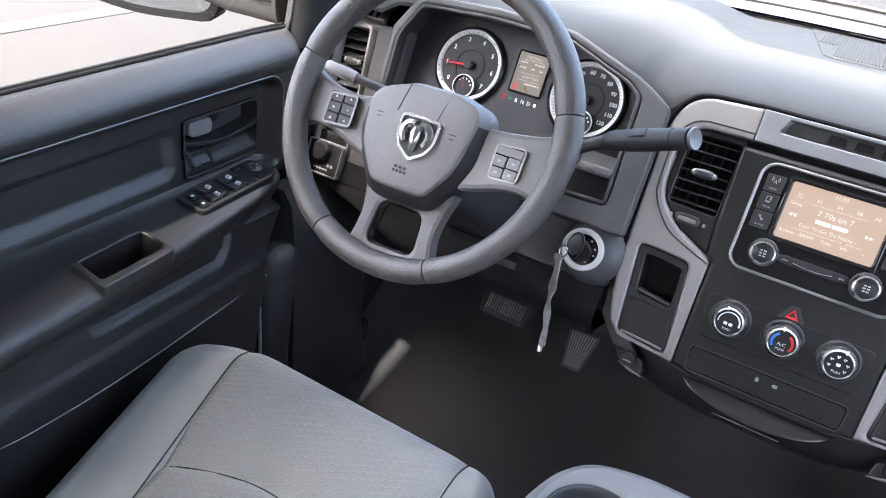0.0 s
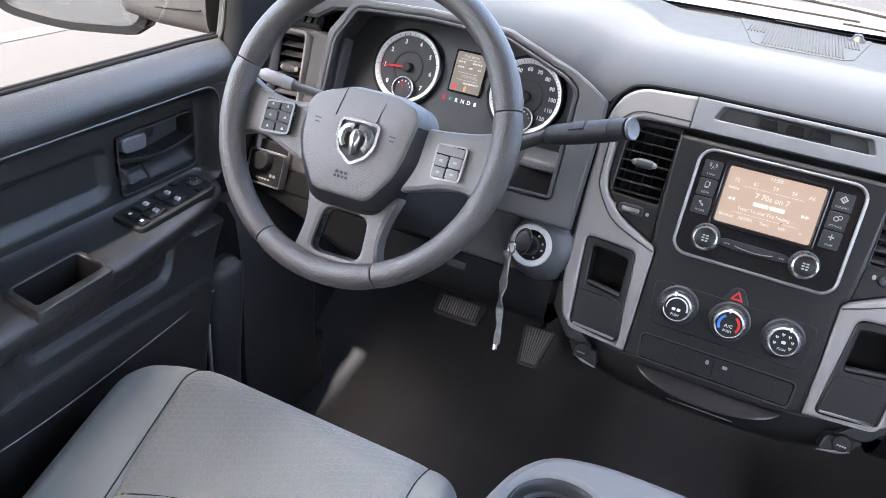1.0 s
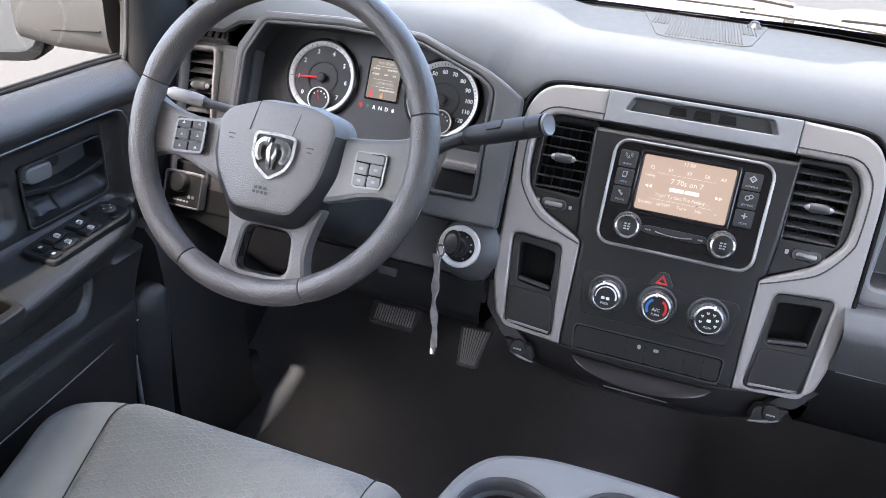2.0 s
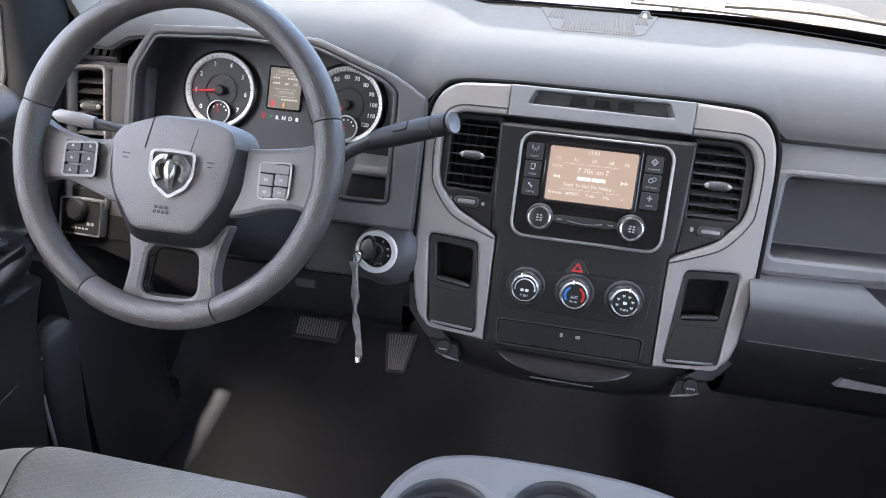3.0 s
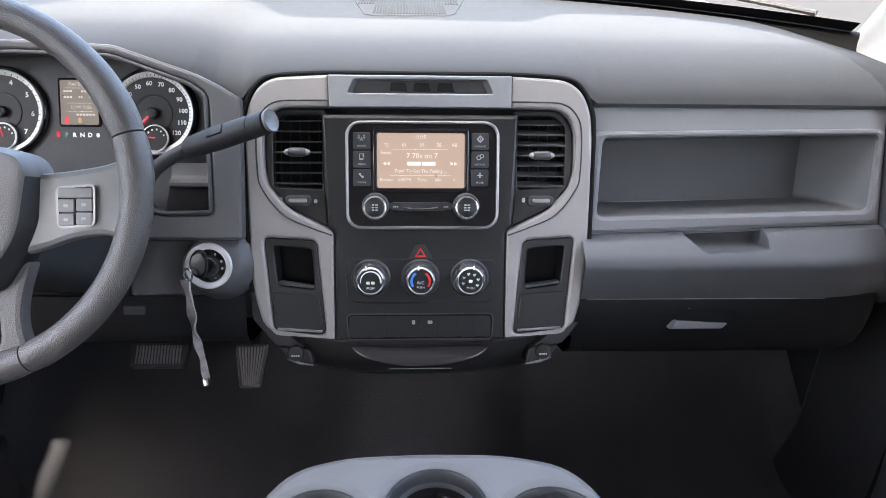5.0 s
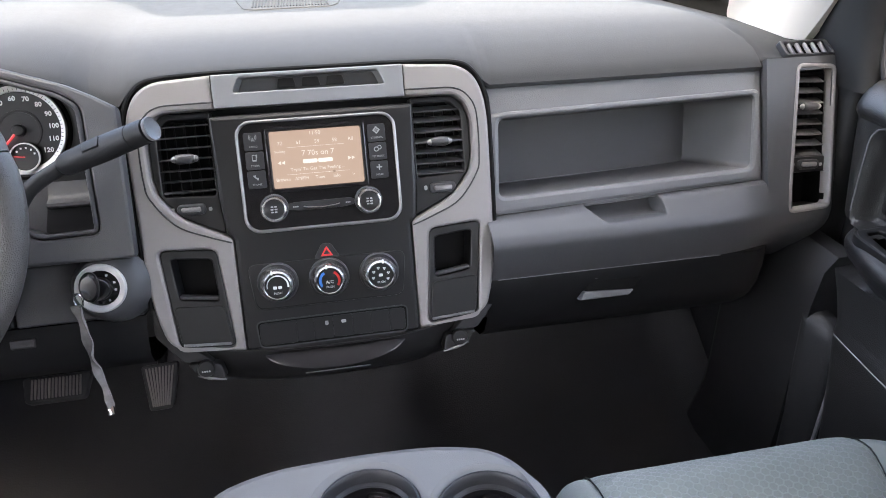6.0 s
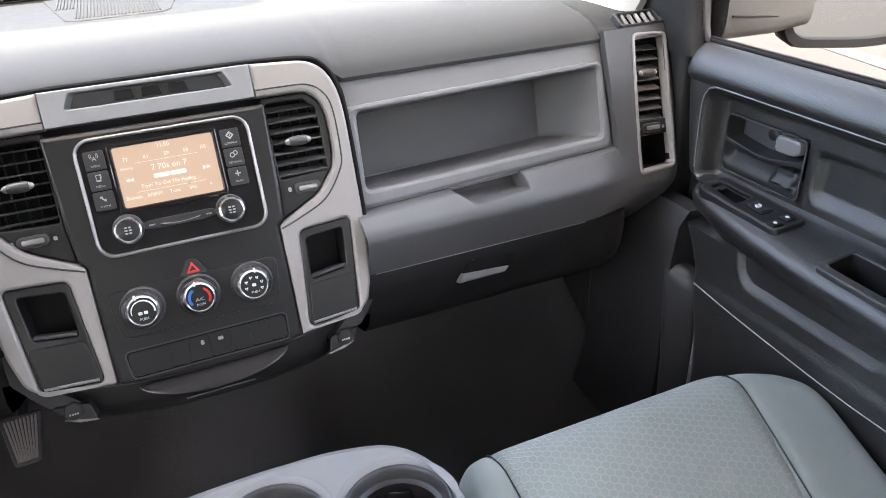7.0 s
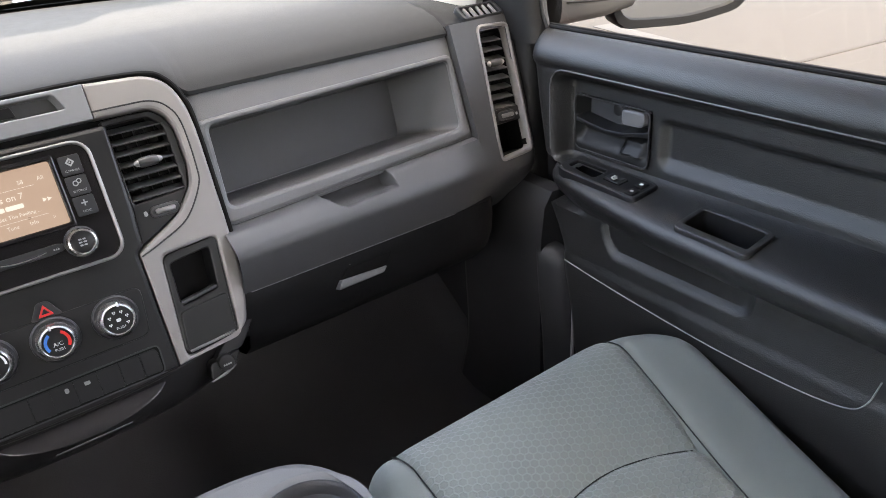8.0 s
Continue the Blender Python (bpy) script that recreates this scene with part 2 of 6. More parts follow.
def plate(bm, outer, z0, z1, b=0.001, holes=(), back=False):
    """A flat piece in the local xy plane from z0 to z1, with rounded front edges and holes that go through."""
    outer = list(outer) if area2(list(outer)) > 0 else list(reversed(outer))
    rims = [(outer, 1)] + [(list(h) if area2(list(h)) > 0 else list(reversed(h)), -1) for h in holes]
    top_edges, back_edges = [], []
    for pts, side in rims:
        rings = []
        for inset, z in ((b, z1), (b * 0.3, z1 - b * 0.3), (0, z1 - b), (0, z0)) if b > 0 else ((0, z1), (0, z0)):
            q = shrunk(pts, inset * side) if inset else pts
            rings.append([bm.verts.new((x, y, z)) for x, y in q])
        n = len(pts)
        for r0, r1 in zip(rings, rings[1:]):
            for i in range(n):
                bm.faces.new((r0[i], r0[(i + 1) % n], r1[(i + 1) % n], r1[i]))
        top_edges += [bm.edges.get((rings[0][i], rings[0][(i + 1) % n])) for i in range(n)]
        back_edges += [bm.edges.get((rings[-1][i], rings[-1][(i + 1) % n])) for i in range(n)]
    bmesh.ops.triangle_fill(bm, use_beauty=True, use_dissolve=False, edges=top_edges)
    for e in top_edges:
        e.smooth = False
    if back:
        bmesh.ops.triangle_fill(bm, use_beauty=True, use_dissolve=False, edges=back_edges)
    return bm


def skin(bm, rows, round_u=False, round_v=False):
    """A surface over rows of points."""
    vs = [[bm.verts.new(p) for p in row] for row in rows]
    n, m = len(vs), len(vs[0])
    for i in range(n if round_u else n - 1):
        for j in range(m if round_v else m - 1):
            a, b2, c, d = vs[i][j], vs[i][(j + 1) % m], vs[(i + 1) % n][(j + 1) % m], vs[(i + 1) % n][j]
            bm.faces.new((a, b2, c, d))
    return vs


def loft(bm, loops, cap=True):
    """A closed body over loops of points of the same count."""
    vs = skin(bm, loops, False, True)
    if cap:
        for end in (vs[0], vs[-1]):
            c = bm.verts.new(sum((v.co for v in end), Vector()) / len(end))
            for i in range(len(end)):
                bm.faces.new((end[i], end[(i + 1) % len(end)], c))
    return bm


def lathe(bm, profile, n=32, at=(0, 0), cap=True):
    """Turned round the local z axis: (radius, z) pairs."""
    loops = [[(at[0] + r * math.cos(2 * math.pi * k / n), at[1] + r * math.sin(2 * math.pi * k / n), z) for k in range(n)] for r, z in profile]
    return loft(bm, loops, cap)


def tube(bm, path, radii, n=12, closed=False, cap=True, flat=1.0):
    """A round bar along a path; radii: one, or one for each point."""
    pts = [Vector(p) for p in path]
    m = len(pts)
    loops, up = [], None
    for i, p in enumerate(pts):
        a, c = pts[i - 1] if (i or closed) else p, pts[(i + 1) % m] if (i < m - 1 or closed) else p
        d = (c - a).normalized()
        if up is None:
            up = d.orthogonal().normalized()
        up = (up - d * up.dot(d)).normalized()
        side = d.cross(up)
        r = radii[i] if isinstance(radii, (list, tuple)) else radii
        loops.append([p + (up * math.cos(2 * math.pi * k / n) + side * math.sin(2 * math.pi * k / n) * flat) * r for k in range(n)])
    if closed:
        skin(bm, loops, True, True)
    else:
        loft(bm, loops, cap)
    return bm


def block(bm, c, size, b=0.003, m=None):
    """A box with rounded edges, in the pose m."""
    got = bmesh.ops.create_cube(bm, size=1.0)["verts"]
    for v in got:
        v.co = Vector((v.co.x * size[0], v.co.y * size[1], v.co.z * size[2]))
    if b:
        edges = list({e for v in got for e in v.link_edges})
        res = bmesh.ops.bevel(bm, geom=edges, offset=min(b, 0.45 * min(size)), segments=2, profile=0.5, affect="EDGES")
        got = list({v for f in res["faces"] for v in f.verts} | {v for v in got if v.is_valid})
    mat = Matrix.Translation(c) @ (m if m else Matrix())
    for v in got:
        v.co = mat @ v.co
    return bm


def curve(points, n=24, closed=False):
    """A smooth line through the points."""
    pts = [Vector(p) for p in points]
    out, m = [], len(pts)
    for i in range(m if closed else m - 1):
        p1, p2 = pts[i], pts[(i + 1) % m]
        p0 = pts[i - 1] if (i > 0 or closed) else p1
        p3 = pts[(i + 2) % m] if (i + 2 < m or closed) else p2
        k = max(2, n // m)
        for s in range(k):
            t = s / k
            out.append(0.5 * ((2 * p1) + (p2 - p0) * t + (2 * p0 - 5 * p1 + 4 * p2 - p3) * t * t + (3 * p1 - p0 - 3 * p2 + p3) * t ** 3))
    if not closed:
        out.append(pts[-1])
    return out


def lerp(x, xs, ys):
    return float(np.interp(x, xs, ys))


def ease(x, a, b):
    s = min(1, max(0, (x - a) / (b - a)))
    return s * s * (3 - 2 * s)


def letters(bm, text, x, y, size, z, turn=0.0, align="CENTER", bold=0.0):
    """Writing in the built-in font, laid on the local xy plane."""
    cu = bpy.data.curves.new("writing", "FONT")
    cu.body, cu.size, cu.align_x, cu.align_y, cu.extrude, cu.resolution_u = text, size, align, "CENTER", 0.0, 2
    cu.offset = bold
    ob = bpy.data.objects.new("writing", cu)
    scene.collection.objects.link(ob)
    bpy.context.view_layer.update()
    me = bpy.data.meshes.new_from_object(ob.evaluated_get(bpy.context.evaluated_depsgraph_get()))
    me.transform(pose(x, y, z, 0, 0, turn))
    bm.from_mesh(me)
    bpy.data.objects.remove(ob)
    bpy.data.curves.remove(cu)
    bpy.data.meshes.remove(me)
    return bm


def bars(bm, x, y, w, h, z, n=1, gap=0.25):
    """Unreadable writing: short plain bars."""
    step = w / n
    for k in range(n):
        plate(bm, rr(x - w / 2 + step * (k + 0.5), y, step * (1 - gap), h, h * 0.2, 1), z - 0.0002, z, 0)
    return bm


FACE = pose(0, 0, 0.62, 70)             # the dash face: x across, y up the face, z towards the seats


def face_point(x, s, w):
    p = FACE @ Vector((x, s, w))
    return (p.x, p.y, p.z)



# ---- setting: ground, cab shell ----
bm = bmesh.new()
skin(bm, [[(x, y, -0.8) for x in (-300, -30, -6, 6, 30, 300)] for y in (-300, -30, -6, 6, 30, 300)])
solid("ground", bm, CONCRETE, "tan sunlit concrete parking lot", "ground", kind="structure")
for x, y, w, d, turn in ((-6.45, 3.5, 0.26, 9.0, 4), (6.44, 3.6, 0.24, 3.6, -12)):
    bm = bmesh.new()
    block(bm, (x, y, -0.797), (w, d, 0.008), 0.002, pose(0, 0, 0, 0, 0, turn))
    solid("lot_line", bm, LINEPAINT, "faded white paint line on the concrete", "line", "painted lot lines", "structure")
for x, y, w, d in ((10.3, 2.13, 8.0, 0.06), (-9.0, -0.4, 9.0, 0.03)):
    bm = bmesh.new()
    block(bm, (x, y, -0.797), (w, d, 0.006), 0.001, pose(0, 0, 0, 0, 0, -9))
    solid("lot_joint", bm, JOINT, "dark joint between concrete slabs", "joint", "slab joints", "structure")

bm = bmesh.new()
floor_line = [(-2.0, 0.10), (0.12, 0.10), (0.22, 0.12), (0.34, 0.24), (0.44, 0.42), (0.48, 0.70)]
rows = []
for x in np.linspace(-0.92, 0.87, 61):
    hump = 0.10 * math.exp(-(x / 0.17) ** 4)
    lift = 0.05 * ease(abs(x + 0.025), 0.725, 0.785)
    rows.append([(x, y - 0.5 * hump * (y > 0.1), z + (hump + lift) * (1 if y < 0.3 else 0.3)) for y, z in floor_line])
skin(bm, rows)
solid("floor", bm, VINYL, "black ribless vinyl floor with a low tunnel hump", "floor", kind="structure")

ROOF = 1.42
bm = bmesh.new()
skin(bm, [[(x, y, ROOF - 0.06 * (x / 0.7) ** 2 - dz) for y, dz in ((-2.0, 0.02), (-1.4, 0), (-0.6, 0), (-0.18, 0.01), (-0.11, 0.02), (-0.06, 0.035))] for x in np.linspace(-0.82, 0.77, 15)])
skin(bm, [[(x, y, ROOF + 0.04 - 0.06 * (x / 0.7) ** 2 - dz) for y, dz in ((-2.0, 0.02), (-1.4, 0), (-0.6, 0), (-0.18, 0.01), (-0.11, 0.02), (-0.06, 0.035))] for x in np.linspace(-0.84, 0.79, 15)])
solid("ceiling", bm, HEADLINER, "pale cloth headliner of the cab", "ceiling", kind="structure")
bm = bmesh.new()
plate(bm, [(-0.91, 0.1), (0.86, 0.1), (0.84, 0.85), (0.78, 1.40), (-0.83, 1.40), (-0.89, 0.85)], -0.02, 0.02, 0.004, [rr(0, 1.09, 1.3, 0.46, 0.05)], True)
bm.transform(pose(0, -2.0, 0, 90))
solid("wall_rear", bm, BLACK, "plain dark rear cab wall with a window", "wall", kind="structure")
bm = bmesh.new()
plate(bm, rr(0, 1.09, 1.31, 0.47, 0.05), -0.003, 0.003, 0, (), True)
bm.transform(pose(0, -2.0, 0, 90))
solid("window_2", bm, SMOKED, "unseen rear window, dimmed to cut light from behind", "window", kind="structure")
LEFT = -0.03      # the driver's side stands farther from the middle of the stack
for sg in (1, -1):
    off = 0 if sg > 0 else LEFT
    bm = bmesh.new()
    plate(bm, [(0.98, 0.1), (2.0, 0.1), (2.0, 0.84), (0.98, 0.84)], -0.02, 0.02, 0.004, (), True)
    bm.transform(Matrix(((0, 0, -1, sg * 0.84 + off), (-1, 0, 0, 0), (0, 1, 0, 0), (0, 0, 0, 1))))
    solid("wall_side", bm, BLACK, "plain dark rear side wall of the cab", "wall", kind="structure")
    bm = bmesh.new()   # roof rail
    tube(bm, [(off + sg * 0.77, y, ROOF - 0.08 - 0.03 * (y > 0)) for y in (-2.0, -1.5, -1.0, -0.5, -0.06, 0.06)], 0.035, 10)
    solid("trim_roof_rail", bm, HEADLINER, "pale trim along the roof edge", "trim", kind="structure")
    bm = bmesh.new()
    skin(bm, [[(off + sg * (0.83 - 0.04 * k), y, 0.83 + 0.50 * k) for y in (-1.02, -2.0)] for k in (0, 1)])
    solid("window_3" if sg > 0 else "window_4", bm, PRIVACY, "lightly tinted rear side window", "window", kind="structure")
    bm = bmesh.new()   # unseen middle pillar, moved and widened to keep sun off the armrest
    tube(bm, [(off + sg * 0.82, -0.97, 0.80), (off + sg * 0.81, -0.88, 1.0), (off + sg * 0.78, -0.81, 1.35)], 0.085, 14)
    solid("trim_middle_pillar", bm, BLACK, "unseen middle door pillar, widened to shade the armrest", "trim", kind="structure")
    bm = bmesh.new()   # windshield pillar
    loops = []
    for x, y, z, a, b2 in ((0.775, 0.285, 0.865, 0.034, 0.14), (0.775, 0.25, 0.90, 0.033, 0.13), (0.765, 0.15, 1.02, 0.03, 0.12), (0.75, 0.03, 1.16, 0.028, 0.10), (0.76, -0.12, 1.36, 0.026, 0.08)):
        loops.append([(off + sg * (x + a * math.cos(t)), y + b2 * math.sin(t), z) for t in np.linspace(0, 2 * math.pi, 14, endpoint=False)])
    loft(bm, loops)
    solid("trim_windshield_pillar", bm, HEADLINER, "pale trim on the windshield pillar", "trim", kind="structure")
    bm = bmesh.new()   # lower side panel in front of the door, with a fold before the toe board
    loops = []
    for z, lean in ((0.08, 0.012), (0.16, 0.006), (0.20, 0.001), (0.25, 0.0), (0.40, 0.0), (0.50, 0.004), (0.56, 0.012), (0.585, 0.03)):
        x0 = 0.728 - (0.05 if z < 0.1 else 0.018 if z < 0.17 else 0.004 if z < 0.22 else 0)
        loops.append([(x0 + lean, -0.05, z), (x0 + lean, 0.04, z), (x0 + lean - 0.002, 0.160, z), (x0 + lean + 0.001, 0.170, z), (x0 + lean + 0.008, 0.177, z), (x0 + lean + 0.03, 0.186, z), (0.775, 0.20, z), (0.775, 0.40, z), (0.79, 0.40, z), (0.79, -0.05, z)])
    loft(bm, [[(off + sg * x, y + (0 if sg > 0 else -0.03), z) for x, y, z in row] for row in loops])
    solid("trim_kick_panel", bm, KICK, "black plastic kick panel beside the footwell", "trim", kind="structure")
    bm = bmesh.new()   # rounded cover at the foot of the hinge pillar
    loops = []
    for z, k, dy in ((0.14, 1.0, -0.02), (0.30, 1.0, -0.014), (0.40, 1.0, -0.004), (0.455, 1.0, 0.0), (0.472, 0.94, 0.002), (0.483, 0.80, 0.006), (0.490, 0.55, 0.013), (0.492, 0.25, 0.024)):
        ring = [(0.770, -0.092), (0.757, -0.0935), (0.750, -0.092), (0.741, -0.082), (0.734, -0.068), (0.7285, -0.056), (0.7265, -0.049), (0.728, -0.043), (0.734, -0.036), (0.770, -0.030)]
        loops.append([(off + sg * (0.760 + (x - 0.760) * (0.4 + 0.6 * k)), -0.045 + (y + 0.045) * k + dy + (0 if sg > 0 else -0.035), z) for x, y in ring])
    loft(bm, loops)
    solid("trim_pillar_foot", bm, KICK, "rounded black cover at the pillar foot", "trim", kind="structure")

# blocks added at the hinge pillar to stop light leaking past the door
for sg in (1, -1):
    bm = bmesh.new()
    block(bm, (sg * 0.832 + (0 if sg > 0 else LEFT), 0.27, 0.485), (0.05, 0.40, 0.77), 0.01)
    block(bm, (sg * 0.846 + (0 if sg > 0 else LEFT), 0.10, 0.44), (0.03, 0.66, 0.68), 0.01)
    block(bm, (sg * 0.80 + (0 if sg > 0 else LEFT), -0.5, 0.145), (0.12, 1.4, 0.06), 0.01)
    solid("trim_hinge_pillar", bm, BLACK, "dark pillar filler ahead of the door", "trim", kind="structure")

for sg in (1, -1):
    bm = bmesh.new()
    o, dy = (0, 0) if sg > 0 else (LEFT, -0.035)
    tube(bm, [(sg * x + o, y + dy, z) for x, y, z in ((0.7530, -0.104, 0.379), (0.7505, -0.110, 0.372), (0.7470, -0.114, 0.350), (0.7440, -0.116, 0.318), (0.7410, -0.118, 0.24))], [0.0015, 0.0032, 0.0036, 0.0034, 0.003], 8)
    solid("trim_sill_edge", bm, SPOKE, "grey plastic edge of the door sill", "trim", kind="structure")

for sg in (1, -1):
    bm = bmesh.new()
    loft(bm, [[((0 if sg > 0 else LEFT) + sg * x, y + (0 if sg > 0 else -0.03), z) for x, y in rr(0.812, c, w, 0.15, 0.02, 3)] for z, w, c in ((0.50, 0.05, 0.107), (0.70, 0.056, 0.107), (0.82, 0.054, 0.107), (0.90, 0.046, 0.106), (0.98, 0.042, 0.088), (1.10, 0.036, 0.030), (1.30, 0.03, -0.075))])
    solid("trim_pillar_base", bm, HANDLE, "black trim at the foot of the windshield pillar", "trim", kind="structure")

# plain lower body that closes the cab on the outside
truck = thing("truck_body", pose(0, 0, 0), "maroon painted lower body of the truck", "truck body")
for sg in (1, -1):
    bm = bmesh.new()
    block(bm, (sg * 0.935 - 0.015, 0.0, 0.215), (0.05, 4.05, 1.07), 0.02)
    part("side_panel", bm, CARPAINT, truck)
    for y in (1.25, -1.45):
        bm = bmesh.new()
        tube(bm, [(sg * x - 0.015, y, -0.40) for x in (0.68, 0.70, 0.90, 0.92)], [0.34, 0.40, 0.40, 0.34], 32)
        part("tyre", bm, DARK, truck)
for y in (-2.06, 2.06):
    bm = bmesh.new()
    block(bm, (-0.015, y, 0.215), (1.86, 0.05, 1.07), 0.02)
    part("end_panel", bm, CARPAINT, truck)
bm = bmesh.new()
skin(bm, [[(x - 0.02, y, ROOF + 0.060 - 0.06 * (x / 0.7) ** 2 - dz) for y, dz in ((-2.03, 0.03), (-1.4, 0), (-0.6, 0), (-0.11, 0.02), (-0.04, 0.04))] for x in np.linspace(-0.83, 0.83, 15)])
part("roof_skin", bm, CARPAINT, truck)

# windshield, cowl, hood
def cowl(x):
    return 0.752 - 0.97 * max(0, abs(x + 0.02) - 0.12) ** 2


bm = bmesh.new()
xs = np.linspace(-0.79, 0.75, 31)
skin(bm, [[(x * (1 - 0.02 * s), (cowl(x) + 0.018) * (1 - s) + (-0.06 - 0.12 * x * x) * s, 0.898 + 0.482 * s - 0.05 * s * (x / 0.7) ** 2) for s in np.linspace(0, 1, 9)] for x in xs])
solid("window_1", bm, SHIELDGLASS, "clear raked windshield", "windshield", kind="structure")
bm = bmesh.new()     # black printed border along the foot of the glass
skin(bm, [[(x, (cowl(x) + 0.018) * (1 - s) + (-0.06 - 0.12 * x * x) * s - 0.003, 0.898 + 0.482 * s - 0.05 * s * (x / 0.7) ** 2) for s in (0.0, 0.5 * f, f)] for x, f in ((x, 0.012 + 0.030 * ease(x, -0.05, 0.45) + 0.02 * ease(-x, 0.2, 0.6)) for x in np.linspace(-0.78, 0.745, 31))])
solid("trim_glass_border", bm, PITCH, "black printed border of the windshield", "trim", kind="structure")
bm = bmesh.new()
skin(bm, [[(x, cowl(x) + d, z) for d, z in ((-0.03, 0.860), (-0.002, 0.884), (0.002, 0.890), (0.008, 0.8945), (0.014, 0.8975), (0.022, 0.8985), (0.026, 0.896), (0.028, 0.86))] for x in np.linspace(-0.85, 0.80, 41)])
solid("trim_cowl", bm, PITCH, "black strip where the dash meets the windshield", "trim", kind="structure")
bm = bmesh.new()
skin(bm, [[(x, cowl(x) + d, z - 0.05 * (x / 0.8) ** 4) for d, z in ((0.028, 0.88), (0.030, 0.893), (0.040, 0.8945), (0.055, 0.888), (0.14, 0.884), (0.22, 0.874), (0.225, 0.84))] for x in np.linspace(-0.84, 0.80, 41)])
solid("trim_cowl_screen", bm, COWL, "black plastic cowl panel under the wipers, in a sunlit grey", "trim", kind="structure")
hood = thing("hood", pose(0, 0, 0), "maroon painted engine hood beyond the windshield", "hood")
bm = bmesh.new()
skin(bm, [[(x, max(cowl(min(0.8, max(-0.84, x))) + 0.235, 0.5) * (1 - k) + 2.05 * k, 0.856 + 0.02 * math.sin(k * 2.6) - 0.14 * k ** 3 + 0.018 * ease(abs(x), 0.30, 0.42) - 0.10 * ease(abs(x), 0.62, 0.95) - (0.02 if k == 0 else 0)) for k in (0, 0.004, 0.02, 0.1, 0.25, 0.5, 0.75, 0.92, 1.0)] for x in np.linspace(-0.97, 0.95, 41)])
part("panel", bm, CARPAINT, hood)
for sg in (1, -1):
    bm = bmesh.new()
    skin(bm, [[(sg * x - 0.01, y, z - 0.06 * max(0, y - 1.2)) for y in (0.32, 0.7, 1.2, 1.7, 2.05)] for x, z in ((0.965, 0.79), (1.0, 0.78), (1.02, 0.74), (1.03, 0.55), (1.02, 0.30))])
    part("fender", bm, CARPAINT, hood, "maroon painted front fender")
for y, lift, reach in ((0.0, 0.0, (0.05, 0.66)), (0.02, 0.006, (-0.58, 0.08))):
    w = thing("wiper", pose(0, 0, 0), "black windshield wiper resting at the glass base", "wiper", "wipers")
    # blade in the pale cowl colour, so that it looks sunlit
    bm = bmesh.new()
    tube(bm, [(x, cowl(x) + 0.060 + y, 0.912 + lift - 0.02 * x * x) for x in np.linspace(*reach, 12)], 0.0045, 8)
    part("blade", bm, COWL, w)
    bm = bmesh.new()
    tube(bm, [(x, cowl(x) + 0.095 + y + 0.03 * u, 0.920 + lift + 0.012 * math.sin(3.1 * u) - 0.02 * x * x) for u, x in ((k / 9, reach[0] + 0.2 + (reach[1] - reach[0] - 0.12) * k / 9) for k in range(10))], 0.0055, 8)
    arm = part("arm", bm, COWL, w)
    bm = bmesh.new()
    lathe(bm, [(0.012, 0.85), (0.012, 0.896), (0.008, 0.904), (0.002, 0.906)], 16, (reach[1] + 0.08, cowl(reach[1] + 0.08) + 0.135 + y))
    part("pivot_cap", bm, COWL, arm)
bm = bmesh.new()
plate(bm, rr(0, 0, 0.105, 0.024, 0.002, 2), 0, 0.0012, 0.0003)
sticker = thing("number_plate_label", pose(-0.022, 0.770, 0.902, 14, 0, 0), "small white printed label behind the windshield", "label")
part("card", bm, STICKER, sticker)
part("print", bars(bmesh.new(), 0, -0.002, 0.082, 0.009, 0.0016, 15, 0.35), DARKPRINT, sticker)

# ---- dashboard ----
dash = thing("dashboard", pose(0, 0, 0), "grey padded truck dashboard with black lower panels", "dashboard")
ZF = ([-0.86, -0.73, -0.70, -0.64, -0.53, -0.40, -0.297, -0.274, -0.24, -0.228, -0.195, -0.12, 0.12, 0.195, 0.225, 0.236, 0.245, 0.662, 0.668, 0.81],
      [0.880, 0.880, 0.897, 0.905, 0.915, 0.912, 0.884, 0.860, 0.848, 0.864, 0.878, 0.882, 0.882, 0.878, 0.866, 0.852, 0.8455, 0.8455, 0.850, 0.850])
STEP = ([-0.9, -0.70, -0.60, -0.50, -0.28, -0.215, 0.187, 0.252, 0.38, 0.43, 0.50, 0.54, 0.575, 0.605, 0.625, 0.645, 0.655, 0.662], [0.1, 0.18, 0.33, 0.44, 0.490, 0.392, 0.380, 0.466, 0.462, 0.452, 0.410, 0.375, 0.315, 0.245, 0.195, 0.145, 0.115, 0.085])
ROLL = ([0, 0.006, 0.02, 0.045, 0.08, 0.13, 0.19, 0.9], [0, 0.22, 0.45, 0.68, 0.86, 0.97, 1.0, 1.0])
bm = bmesh.new()
xs = sorted(set([round(v, 4) for v in np.linspace(-0.86, 0.81, 135)] + ZF[0] + [0.615, 0.635, 0.65, 0.655, 0.659]))
rows = []
